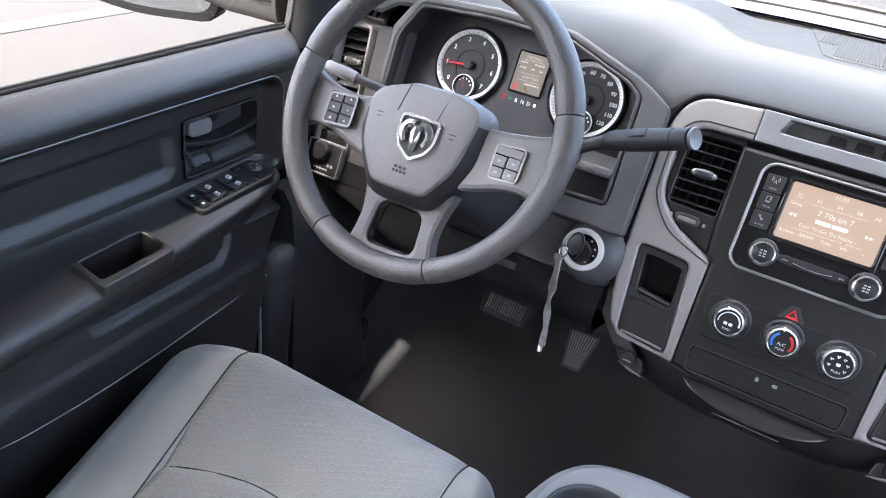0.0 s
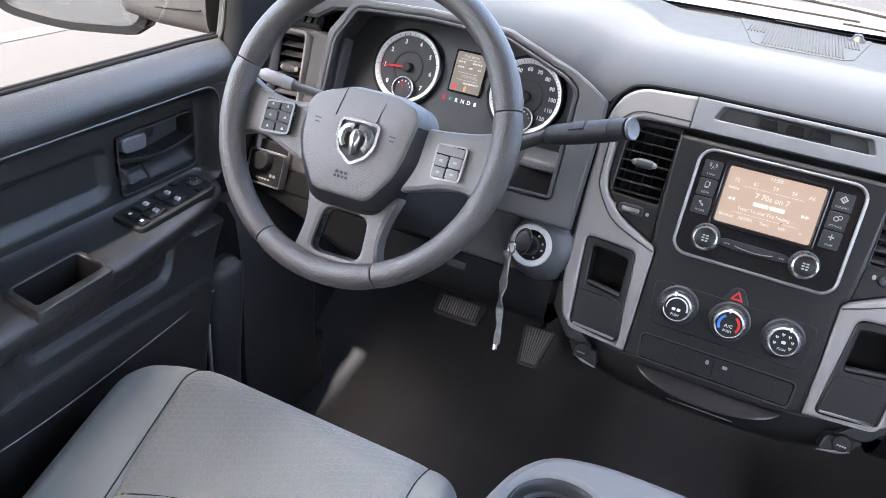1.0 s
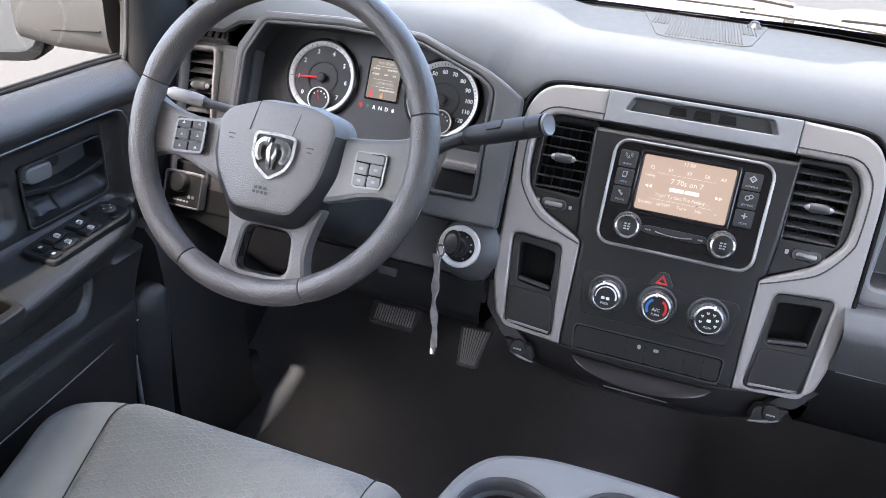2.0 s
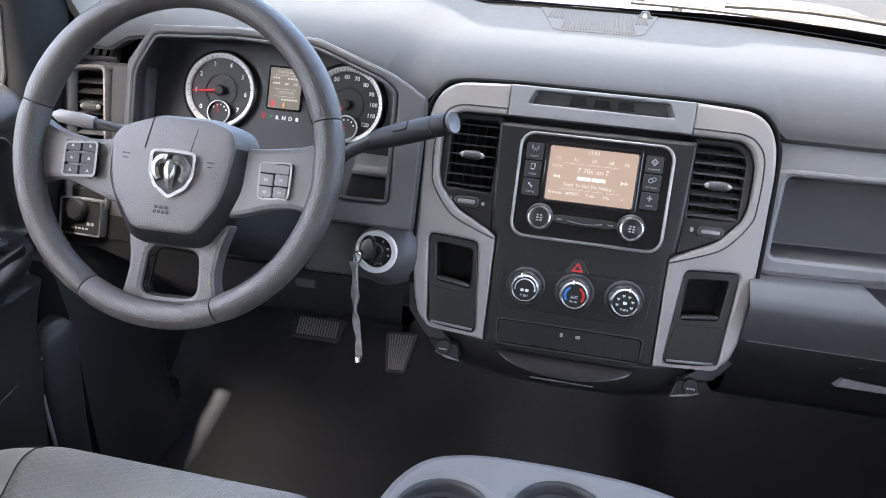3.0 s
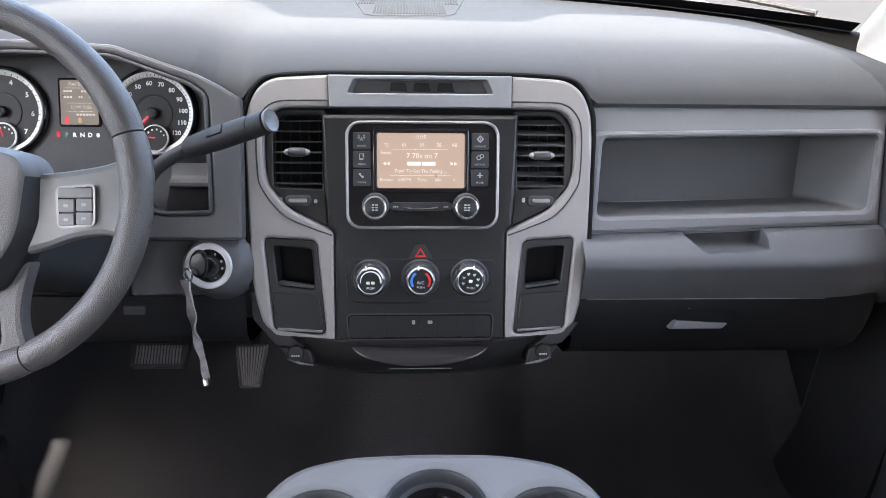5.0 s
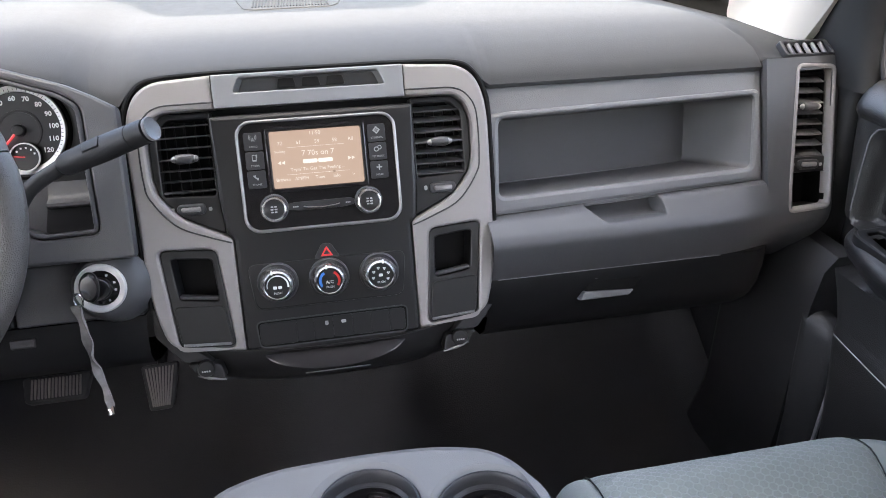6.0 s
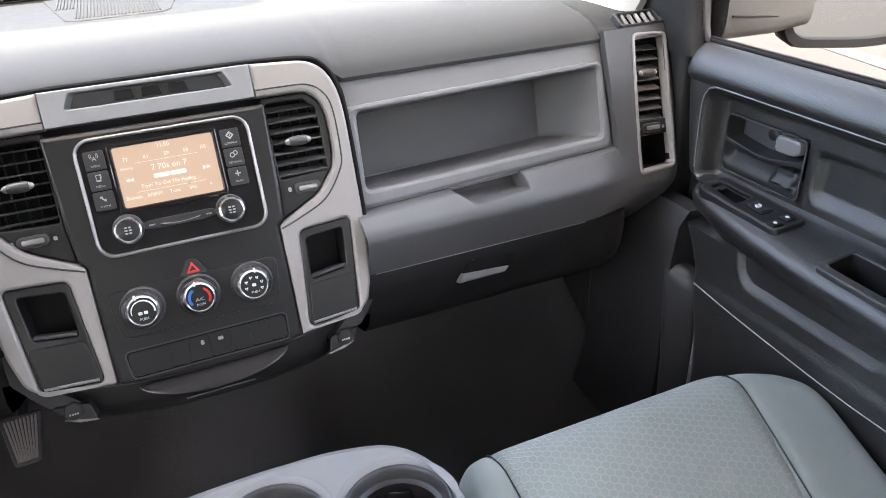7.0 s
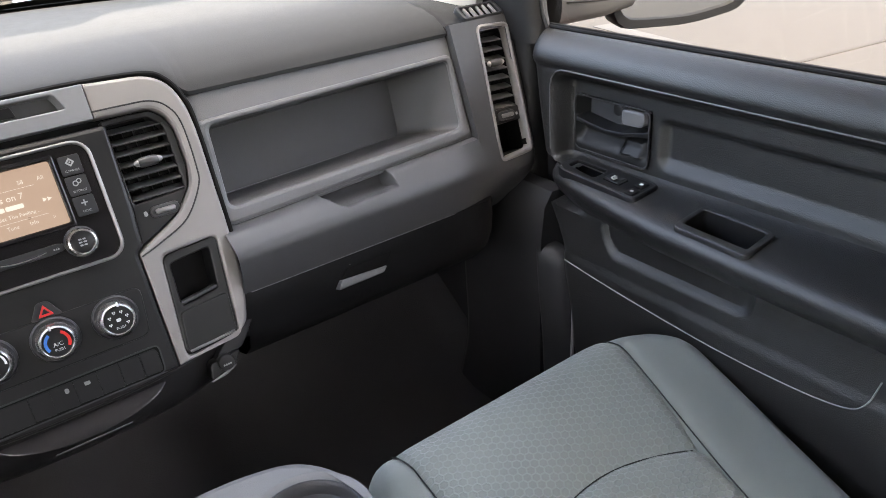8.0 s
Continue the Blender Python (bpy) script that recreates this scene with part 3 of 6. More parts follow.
for x in xs:
    zf = lerp(x, *ZF)
    yf = 0.089 + (min(zf, 0.92) - 0.8455) * 0.25 - 0.02 * ease(-x, 0.27, 0.31)
    top = 0.905 + 0.024 * ease(-x, 0.24, 0.36) - 0.030 * ease(abs(x + 0.025), 0.62, 0.825)
    top = max(top, zf + 0.012)
    back = cowl(x)
    step = min(lerp(x, *STEP), back - 0.03) if x < 0.662 else -1
    row = [(x, yf + 0.03, zf - 0.008), (x, yf + 0.002, zf - 0.006)]
    ys_ = [0, 0.003, 0.006, 0.012, 0.02, 0.032, 0.045, 0.06, 0.08, 0.105, 0.13, 0.16, 0.19]
    near = yf + 0.19
    ys_ = [yf + v for v in ys_] + [near + (step - 0.008 - near) * 0.5, step - 0.008, step - 0.004, step, step + 0.004, step + 0.008, back - 0.02, back - 0.004, back]
    for y in sorted(min(back, max(yf, v)) for v in ys_):
        drop = 0.010 * ease(y, step - 0.005, step + 0.005)
        z = zf + (top - zf) * lerp(y - yf, *ROLL) - drop * ease(y - yf, -0.004, 0.02)
        row.append((x, y, z - 0.004 * ease(y, back - 0.02, back)))
    row.append((x, back + 0.002, top - 0.09))
    rows.append(row)
skin(bm, rows)
pad_top = part("dash_pad", bm, PAD, dash, "soft grey grained vinyl dash pad")
pad_top.data.materials.append(REAR)      # hard panel between the pad and the glass
for poly in pad_top.data.polygons:
    if poly.center.x > 0.663 or poly.center.y > lerp(poly.center.x, *STEP) + 0.001:
        poly.material_index = 1
# speaker grille and sensor on the rear of the pad
bm = bmesh.new()
plate(bm, rpoly([(-0.140, 0.735), (-0.097, 0.485), (-0.080, 0.470), (0.055, 0.478), (0.070, 0.500), (0.108, 0.735)], 0.008), 0.886, 0.8968, 0.0015)
grille = part("speaker_grille", bm, REAR, dash, "ribbed grey speaker grille")
for k in range(36):
    x = -0.113 + 0.0055 * k
    bm = bmesh.new()
    y1 = 0.488 if -0.085 < x < 0.055 else 0.60
    block(bm, (x, (y1 + 0.73) / 2, 0.8973), (0.0028, 0.73 - y1, 0.0024), 0.0006)
    part("rib", bm, REAR, grille)
bm = bmesh.new()
lathe(bm, [(0.016, 0.895), (0.015, 0.900), (0.009, 0.905), (0.008, 0.909), (0.003, 0.911)], 16, (0.078, 0.70))
part("light_sensor", bm, STACK, dash, "small round light sensor")
bm = bmesh.new()
bars(bm, 0.62, 0.255, 0.018, 0.006, 0.0, 3, 0.2)
bm.transform(FACE @ pose(0, 0.0, 0.003, -24))
part("airbag_mark", bm, DARK, dash)

# blocks added out of sight inside the dash to stop light leaking through
bm = bmesh.new()
block(bm, (-0.025, 0.43, 0.66), (1.44, 0.33, 0.36), 0.01)
part("core", bm, DEEP, dash, "unseen dark filler against light leaks")
for sg in (1, -1):
    bm = bmesh.new()
    block(bm, (sg * 0.752 + (0 if sg > 0 else LEFT), 0.22, 0.70), (0.10, 0.14, 0.30), 0.01)
    part("core_side", bm, DEEP, dash)
bm = bmesh.new()
block(bm, (0.47, 0.030, -0.085), (0.46, 0.045, 0.10), 0.005)
bm.transform(FACE)
part("core_bar", bm, DEEP, dash)

# instrument surround
CL = pose(-0.465, 0.098, 0.818, 68)
LIP = rpoly([(-0.215, -0.10), (-0.06, -0.10), (0.02, -0.10), (0.10, -0.12), (0.12, -0.133), (0.191, -0.131), (0.187, 0.026), (0.166, 0.042), (0.064, 0.078), (-0.06, 0.0815), (-0.188, 0.074), (-0.217, 0.02)], 0.010)
bm = bmesh.new()
plate(bm, rpoly([(-0.226, -0.165), (0.228, -0.165), (0.228, 0.022), (0.198, 0.040), (0.172, 0.053), (0.066, 0.089), (-0.06, 0.095), (-0.195, 0.087), (-0.230, 0.03)], 0.006), 0.03, 0.05, 0.004, [LIP])
bm.transform(CL)
part("instrument_surround", bm, ENDGREY, dash, "slate grey hood round the instruments")
bm = bmesh.new()
skin(bm, [[(x, y, z) for x, y in LIP] for z in (0.0455, 0.02, -0.004)], False, True)
bm.transform(CL)
part("recess_wall", bm, BLACK, dash)
bm = bmesh.new()
plate(bm, shrunk(LIP, 0.0005), 0.044, 0.052, 0.002, [shrunk(LIP, 0.006)])
bm.transform(CL)
part("hood_edge", bm, BLACK, dash)
# small tray under the shifter
bm = bmesh.new()
rows = [[(x, y, z) for y, z in ((-0.062, 0.0005), (-0.066, 0.001), (-0.078, 0.0025), (-0.0835, 0.005), (-0.0865, 0.0105), (-0.0895, 0.0145), (-0.0930, 0.0140), (-0.0955, 0.010), (-0.096, -0.001))] for x in (0.122, 0.124, 0.172, 0.174)]
skin(bm, rows)
bm.transform(CL)
part("coin_tray", bm, ENDGREY, dash)
# flat near-black plate in place of the shaded recess behind the tray
bm = bmesh.new()
plate(bm, rpoly([(0.112, -0.1275), (0.1855, -0.1270), (0.1845, -0.050), (0.128, -0.046)], 0.006), -0.002, 0.0002, 0)
bm.transform(CL)
part("tray_back", bm, DEEP, dash)

# lower driver panel
bm = bmesh.new()
plate(bm, rpoly([(-0.40, -0.025), (-0.243, -0.025), (-0.240, 0.054), (-0.40, 0.054)], 0.004), -0.05, -0.002, 0.004)
bm.transform(FACE)
part("knee_panel", bm, ENDGREY, dash, "slate grey panel under the instruments")
# left part of the knee panel, near black in place of its shade
bm = bmesh.new()
plate(bm, rpoly([(-0.82, -0.025), (-0.402, -0.025), (-0.402, 0.054), (-0.82, 0.054)], 0.004), -0.05, -0.003, 0.004)
bm.transform(FACE)
part("shaded_knee_panel", bm, DEEP, dash)
# bolster blackened too, for the shade under the dash
bm = bmesh.new()
rows = []
for x in np.linspace(-0.80, -0.243, 12):
    k = lerp(x, [-0.74, -0.60], [0.25, 1.0])      # the panel runs out towards the door
    rows.append([face_point(x, -0.024 + (s + 0.024) * k, w) for s, w in ((-0.024, -0.03), (-0.026, -0.004), (-0.05, -0.002), (-0.08, -0.006), (-0.094, -0.02), (-0.10, -0.06), (-0.10, -0.2))])
skin(bm, rows)
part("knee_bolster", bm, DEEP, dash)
bm = bmesh.new()
plate(bm, rr(-0.395, -0.045, 0.03, 0.012, 0.002), -0.003, 0.001, 0.001)
bm.transform(FACE)
part("hood_latch", bm, BLACK, dash)

# end panel beside the driver's door
bm = bmesh.new()
plate(bm, rpoly([(-0.645, 0.010), (-0.772, 0.014), (-0.803, 0.2), (-0.803, 0.250), (-0.645, 0.250)], [0.004, 0.02, 0.03, 0.012, 0.004]), -0.12, -0.002, 0.006,
      [[(-0.7085, 0.236), (-0.7735, 0.236), (-0.7670, 0.024), (-0.7005, 0.024)]])
bm.transform(FACE @ pose(LEFT, 0, 0))
part("dash_end", bm, ENDGREY, dash, "grey end panel of the dash beside the door")

# passenger panel with open shelf
OPEN = [(0.2557, 0.194), (0.6506, 0.202), (0.6434, 0.0948), (0.25, 0.0851)]
bm = bmesh.new()
plate(bm, rpoly([(0.2375, 0.0545), (0.6635, 0.0715), (0.6635, 0.2395), (0.2375, 0.2395)], 0.005), -0.05, -0.012, 0.003, [rpoly([(0.245, 0.200), (0.657, 0.208), (0.652, 0.087), (0.240, 0.077)], 0.008)])
bm.transform(FACE)
part("passenger_panel", bm, PANEL, dash, "slate grey panel round the open shelf")
bm = bmesh.new()
plate(bm, rpoly([(0.238, 0.204), (0.6625, 0.2115), (0.6605, 0.0750), (0.236, 0.0595)], 0.014), -0.03, -0.007, 0.006, [rpoly(OPEN, 0.010)])
bm.transform(FACE)
part("shelf_frame", bm, PANEL, dash)
# shelf lined in a darker grey than its frame, for the shade inside
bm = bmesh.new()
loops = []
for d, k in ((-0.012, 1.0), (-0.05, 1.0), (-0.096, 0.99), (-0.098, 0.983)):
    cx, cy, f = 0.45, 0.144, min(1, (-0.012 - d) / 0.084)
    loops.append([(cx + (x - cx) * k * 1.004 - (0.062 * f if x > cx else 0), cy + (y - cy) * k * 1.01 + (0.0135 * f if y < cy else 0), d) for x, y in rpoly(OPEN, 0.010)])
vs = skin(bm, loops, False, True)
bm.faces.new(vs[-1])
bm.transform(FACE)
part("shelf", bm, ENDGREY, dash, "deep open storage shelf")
bm = bmesh.new()
tube(bm, [(0.262, 0.1000, -0.0955), (0.42, 0.1035, -0.0955), (0.580, 0.1070, -0.0955)], 0.0010, 6)
bm.transform(FACE)
part("shelf_fold", bm, SPOKE, dash)

# padded band and glovebox door
BULGE = ([-0.070, -0.052, -0.041, -0.034, -0.031, -0.024, -0.010, 0.004, 0.013, 0.019, 0.025, 0.032, 0.042, 0.053, 0.060, 0.075, 0.3], [-0.09, -0.050, -0.026, -0.004, 0.0030, 0.0085, 0.0185, 0.0262, 0.0300, 0.0313, 0.0303, 0.0262, 0.0180, 0.0085, 0.0035, 0.003, 0.003])
COLUMN = ([-0.07, -0.05, -0.03, -0.012, 0.004, 0.02, 0.3], [-0.12, -0.075, -0.040, -0.016, -0.002, 0.003, 0.003])


def band_height(x, s):
    """How far the padded band and the end column stand out from the dash face."""
    m = 1 - ease(x, 0.585, 0.715)
    return lerp(s, *BULGE) * m + lerp(s, *COLUMN) * (1 - m)


bm = bmesh.new()
rows = []
NOTCH = ([0.034, 0.0385, 0.0400, 0.0430, 0.047, 0.053, 0.07], [0.004, 0.000, -0.005, -0.014, -0.022, -0.028, -0.030])     # the scooped finger notch
for x in sorted(set(list(np.linspace(0.226, 0.6635, 44)) + [0.3955, 0.3975, 0.4000, 0.4020, 0.485, 0.4875, 0.4900, 0.4920])):
    edge = lerp(x, [0.236, 0.6635], [0.0565, 0.0720])
    side = ease(x, 0.3960, 0.4015) * (1 - ease(x, 0.4860, 0.4915))
    lean = ease(x, 0.33, 0.392) * (1 - ease(x, 0.405, 0.47))
    low = 0.0355 + 0.05 * (x - 0.40)
    row = [face_point(x - 0.024 * lean, edge + 0.006 + 0.004 * side, -0.034), face_point(x - 0.023 * lean, edge + 0.002 + 0.006 * side, -0.010 - 0.021 * side)]
    for v in [edge - 0.003, edge - 0.003 - 0.35 * (edge - 0.048), edge - 0.003 - 0.7 * (edge - 0.048), 0.0435, 0.0415, 0.0400, 0.0385, 0.0370, 0.0355, 0.0340, 0.031, 0.027, 0.023, 0.020, 0.017, 0.014, 0.010, 0.004, -0.004, -0.012, -0.018, -0.026, -0.031]:
        w = band_height(x, v) - (0.003 if v > edge - 0.004 else 0)
        c = side * ease(v, low, low + 0.004)
        row.append(face_point(x - max(0, v - 0.037) * lean, v, w + (min(w, lerp(v, *NOTCH)) - w) * c))
    rows.append(row + [face_point(x, -0.032, -0.03)])
skin(bm, rows)
rows = []     # the same moulding turns up beside the shelf to the end of the dash
for v in np.linspace(0.252, -0.060, 64):
    end = 0.785 + 0.085 * max(0, v) - 0.35 * max(0, -v - 0.005)
    row = [face_point(0.6642, v, -0.03 if v > 0.068 else band_height(0.6635, v) - 0.002)]
    for f in list(np.linspace(0, 1, 26)):
        x = 0.6635 + (end - 0.6635) * f
        t = min(1, max(0, (x - end + 0.034) / 0.034))
        row.append(face_point(x, v, band_height(x, v) - 0.030 * (1 - math.sqrt(1 - t * t))))
    w = band_height(end, v)
    rows.append(row + [face_point(end + 0.001, v, w - 0.06), face_point(end + 0.003, v, w - 0.15)])
vs = skin(bm, rows)
bmesh.ops.delete(bm, geom=[f for f in bm.faces if f.calc_center_median().x > 0.69 and (lambda p: 0.022 < p.y < 0.230 and 0.7025 + 0.045 * p.y < p.x < 0.7585 + 0.065 * p.y)(FACE.inverted() @ f.calc_center_median())], context="FACES")
part("glovebox_band", bm, ENDGREY, dash, "padded grey band that turns up into the dash end")
bm = bmesh.new()
tube(bm, [face_point(x, -0.0315, band_height(x, -0.0315) + 0.0012) for x in np.linspace(0.236, 0.62, 20)], 0.0008, 6)
part("band_edge", bm, SPOKE, dash)
glove = thing("glovebox", pose(0, 0, 0), "closed dark glovebox door under the dash", "glovebox")
# door near black, with the shade under the dash in its colour
bm = bmesh.new()
rows = []
for x in np.linspace(0.222, 0.71, 16):
    rows.append([face_point(x, s, w - 0.10 * ease(x, 0.655, 0.72)) for s, w in ((-0.029, -0.03), (-0.030, 0.003), (-0.033, 0.004), (-0.06, -0.006), (-0.09, -0.022), (-0.115, -0.045), (-0.13, -0.08), (-0.135, -0.2))])
skin(bm, rows)
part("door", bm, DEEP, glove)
# latch slot as a flush black plate, coloured like deep shade
bm = bmesh.new()
plate(bm, rpoly([(0.3839, -0.0467), (0.4662, -0.0421), (0.4432, -0.0682), (0.3659, -0.0636)], 0.003), -0.03, -0.0025, 0.001)
bm.transform(FACE)
part("latch_recess", bm, PITCH, glove)
bm = bmesh.new()
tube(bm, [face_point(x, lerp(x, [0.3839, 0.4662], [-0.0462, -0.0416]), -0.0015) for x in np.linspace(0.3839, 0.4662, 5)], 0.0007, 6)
part("latch_edge", bm, SPOKE, glove)
bm = bmesh.new()
plate(bm, rpoly([(0.3659, -0.0636), (0.4432, -0.0682), (0.4354, -0.0763), (0.3578, -0.0764)], 0.002), -0.03, 0.000, 0.002)
bm.transform(FACE)
part("latch", bm, PANEL, glove, "worn satin edge of the glovebox latch")

# ---- centre stack ----
stack = thing("centre_stack", FACE, "black centre stack with silver surround", "centre console")
half = [(0.1185, -0.0875), (0.2035, -0.0765), (0.2180, -0.0650), (0.2306, -0.0195), (0.2345, 0.061), (0.2365, 0.2), (0.2311, 0.2363), (0.2179, 0.2605), (0.1955, 0.2725), (0.124, 0.2765)]
inner = [(0.124, 0.2335), (0.19, 0.2325), (0.204, 0.222), (0.2125, 0.2), (0.2125, 0.15), (0.2075, 0.127), (0.181, 0.0955), (0.119, 0.065)]
POCK = [(0.1430, 0.0530), (0.2150, 0.0575), (0.2035, -0.0755), (0.1310, -0.0805)]
HOLE = [(0.1495, 0.0405), (0.2020, 0.0455), (0.1965, -0.0105), (0.1465, -0.0170)]
for sg in (1, -1):
    bm = bmesh.new()
    pts = [(sg * x, y) for x, y in half + inner]
    plate(bm, rpoly(pts, [0.002, 0.02, 0.02, 0.02, 0.03, 0.03, 0.02, 0.02, 0.02, 0.001, 0.001, 0.012, 0.012, 0.01, 0.02, 0.02, 0.02, 0.004], 3), -0.02, 0.006, 0.004, [rpoly([(sg * x, y) for x, y in POCK], 0.010)])
    sv = part("silver_side", bm, SILVER, stack, "satin silver side surround")
    bm = bmesh.new()
    tube(bm, curve([(sg * x, y, 0.0062) for x, y in ((0.124, 0.2425), (0.160, 0.2422), (0.192, 0.2405), (0.2105, 0.229), (0.2205, 0.205), (0.2205, 0.148), (0.2145, 0.123), (0.1875, 0.0885), (0.150, 0.0705), (0.121, 0.0600))], 60), 0.0011, 6)
    part("contour_groove", bm, DARK, sv, "dark groove round the vent opening")
for sg in (1, -1):      # black bead drawn for the shadow gap between the surround and the padded top
    bm = bmesh.new()
    tube(bm, curve([(sg * x, y, 0.0) for x, y in ((0.0, 0.2795), (0.06, 0.2795), (0.124, 0.2793), (0.1965, 0.2752), (0.2205, 0.2625), (0.2340, 0.2375), (0.2392, 0.20), (0.2372, 0.061), (0.2332, -0.0195))], 60), 0.0034, 8)
    part("surround_gap", bm, PITCH, stack, "black bead in place of the shadow gap round the surround")
bm = bmesh.new()
plate(bm, rpoly([(-0.1235, 0.234), (0.1235, 0.234), (0.1235, 0.2765), (-0.1235, 0.2765)], 0.001), -0.02, 0.0065, 0.0015, [rpoly([(-0.0985, 0.2525), (0.0985, 0.2525), (0.090, 0.2710), (-0.090, 0.2710)], 0.004)])
part("badge_panel", bm, BADGE, stack, "blue grey panel with a sunken badge tray")
bm = bmesh.new()
loops = [[(x * k, 0.2620 + (y - 0.2620) * k, d) for x, y in rpoly([(-0.0985, 0.2525), (0.0985, 0.2525), (0.090, 0.2710), (-0.090, 0.2710)], 0.004)] for k, d in ((1.0, 0.004), (0.94, -0.011))]
skin(bm, loops, False, True)
tray = part("badge_tray", bm, PANEL, stack)
bm = bmesh.new()
plate(bm, rpoly([(-0.096, 0.2535), (0.096, 0.2535), (0.088, 0.2735), (-0.088, 0.2735)], 0.004), -0.016, -0.010, 0)
part("tray_floor", bm, ENDGREY, tray)
for x0 in (-0.030, 0.002, 0.034):
    bm = bmesh.new()
    plate(bm, rpoly([(x0 - 0.012, 0.2565), (x0 + 0.013, 0.2565), (x0 + 0.010, 0.2685), (x0 - 0.010, 0.2685)], 0.002), -0.011, -0.005, 0.001)
    part("badge_shape", bm, STACK, tray, "plain raised dark badge shape")
bm = bmesh.new()
plate(bm, rpoly([(-0.2, -0.08), (0.2, -0.08), (0.225, 0.05), (0.222, 0.25), (-0.222, 0.25), (-0.225, 0.05)], 0.01), -0.055, -0.035, 0.0)
part("backing", bm, DEEP, stack)
bm = bmesh.new()
plate(bm, rpoly([(0.1180, -0.0880), (0.1180, 0.064), (0.1265, 0.072), (0.1305, 0.12), (0.1325, 0.2245), (-0.1325, 0.2245), (-0.1305, 0.12), (-0.1265, 0.072), (-0.1180, 0.064), (-0.1180, -0.0880)], 0.003), -0.02, 0.009, 0.0055)
part("fascia", bm, STACK, stack, "satin black centre fascia")
for sg in (1, -1):
    bm = bmesh.new()
    plate(bm, rpoly([(sg * x, y) for x, y in ((0.131, 0.231), (0.19, 0.231), (0.203, 0.22), (0.211, 0.2), (0.211, 0.15), (0.206, 0.128), (0.181, 0.097), (0.127, 0.071), (0.131, 0.12))], 0.004), -0.03, -0.004, 0.002,
          [rpoly([(sg * 0.1345, 0.123), (sg * 0.2005, 0.126), (sg * 0.2000, 0.208), (sg * 0.1850, 0.2235), (sg * 0.1345, 0.2235)], 0.005)])
    part("vent_panel", bm, STACK, stack)
    # open cubby with a blank cover under it
    bm = bmesh.new()
    plate(bm, rpoly([(sg * x, y) for x, y in shrunk(POCK, 0.0)], 0.010), -0.02, 0.0035, 0.002, [rpoly([(sg * x, y) for x, y in HOLE], 0.006)])
    cub = part("cubby", bm, STACK, stack, "black open cubby")
    # cubby well darkened to carry the shade of its depth
    bm = bmesh.new()
    loops = [[(sg * (0.174 + (x - 0.174) * k), 0.015 + (y - 0.015) * k, d) for x, y in rpoly(HOLE, 0.006)] for k, d in ((1.0, 0.0), (0.92, -0.06))]
    vs = skin(bm, loops, False, True)
    bm.faces.new(vs[-1])
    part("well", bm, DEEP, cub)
    bm = bmesh.new()
    plate(bm, rpoly([(sg * 0.148, -0.0155), (sg * 0.196, -0.009), (sg * 0.1965, -0.0045), (sg * 0.1475, -0.011)], 0.002), -0.012, 0.002, 0.001)
    part("sill", bm, BLACK, cub)
    bm = bmesh.new()
    plate(bm, rpoly([(sg * 0.1415, -0.0225), (sg * 0.2055, -0.0185), (sg * 0.2000, -0.0710), (sg * 0.1345, -0.0750)], 0.007), 0.0, 0.006, 0.0015)
    part("cover", bm, STACK, cub)
    bm = bmesh.new()
    plate(bm, rpoly([(sg * 0.137, -0.0765), (sg * 0.1985, -0.0725), (sg * 0.1985, -0.0690), (sg * 0.137, -0.0730)], 0.001), 0.003, 0.008, 0.001)
    part("bright_lip", bm, SPOKE, cub, "satin lower lip")
    # socket below
    bm = bmesh.new()
    plate(bm, rpoly([(sg * 0.150, -0.126), (sg * 0.186, -0.116), (sg * 0.199, -0.098), (sg * 0.155, -0.102)], 0.006), -0.03, 0.0, 0.002)
    sock = part("socket_panel", bm, STACK, stack, "black socket panel")
    bm = bmesh.new()
    lathe(bm, [(0.0115, -0.004), (0.0115, 0.0015), (0.0100, 0.0035), (0.001, 0.004)], 20, (sg * 0.175, -0.1075))
    part("socket_cap", bm, STACK, sock)
    part("socket_print", bars(bmesh.new(), sg * 0.175, -0.110, 0.012, 0.0025, 0.0046, 4), GREYPRINT, sock)
    bm = bmesh.new()
    tube(bm, [(sg * 0.150, -0.1255, 0.0), (sg * 0.170, -0.1212, 0.0015), (sg * 0.187, -0.116, 0.0)], [0.001, 0.0022, 0.001], 8)
    part("socket_lip", bm, SPOKE, sock)
# lower edge strips and bin
bm = bmesh.new()
rows = []
for x in np.linspace(-0.200, 0.200, 25):
    e = 0.035 * abs(x / 0.2) ** 3
    rows.append([(x, s + e * 0.6, w - e) for s, w in ((-0.080, -0.02), (-0.0875, 0.001), (-0.094, 0.003), (-0.097, -0.004), (-0.098, -0.002), (-0.120, -0.004), (-0.138, -0.014), (-0.150, -0.04), (-0.155, -0.2))])
skin(bm, rows)
part("lower_shell", bm, STACK, stack)
bm = bmesh.new()
rows = []
for x in np.linspace(-0.0955, 0.0955, 25):
    dip = 0.0245 * max(0.02, 1 - (x / 0.096) ** 2) ** 0.6
    rows.append([(x, -0.0985 - dip * s, 0.0015 + 0.55 * dip * math.sin(s * 1.5)) for s in (0, 0.2, 0.4, 0.6, 0.8, 0.95, 1.0)] + [(x, -0.0990 - dip, -0.006)])
skin(bm, rows)
part("bin_lid", bm, LID, stack, "gloss grey curved bin lid")
bm = bmesh.new()
tube(bm, [(x, -0.0945 + 0.014 * abs(x / 0.17) ** 3, 0.0045 - 0.02 * abs(x / 0.2) ** 3) for x in np.linspace(-0.155, 0.155, 19)], 0.0016, 6)
part("edge_bead", bm, STACK, stack)
bm = bmesh.new()
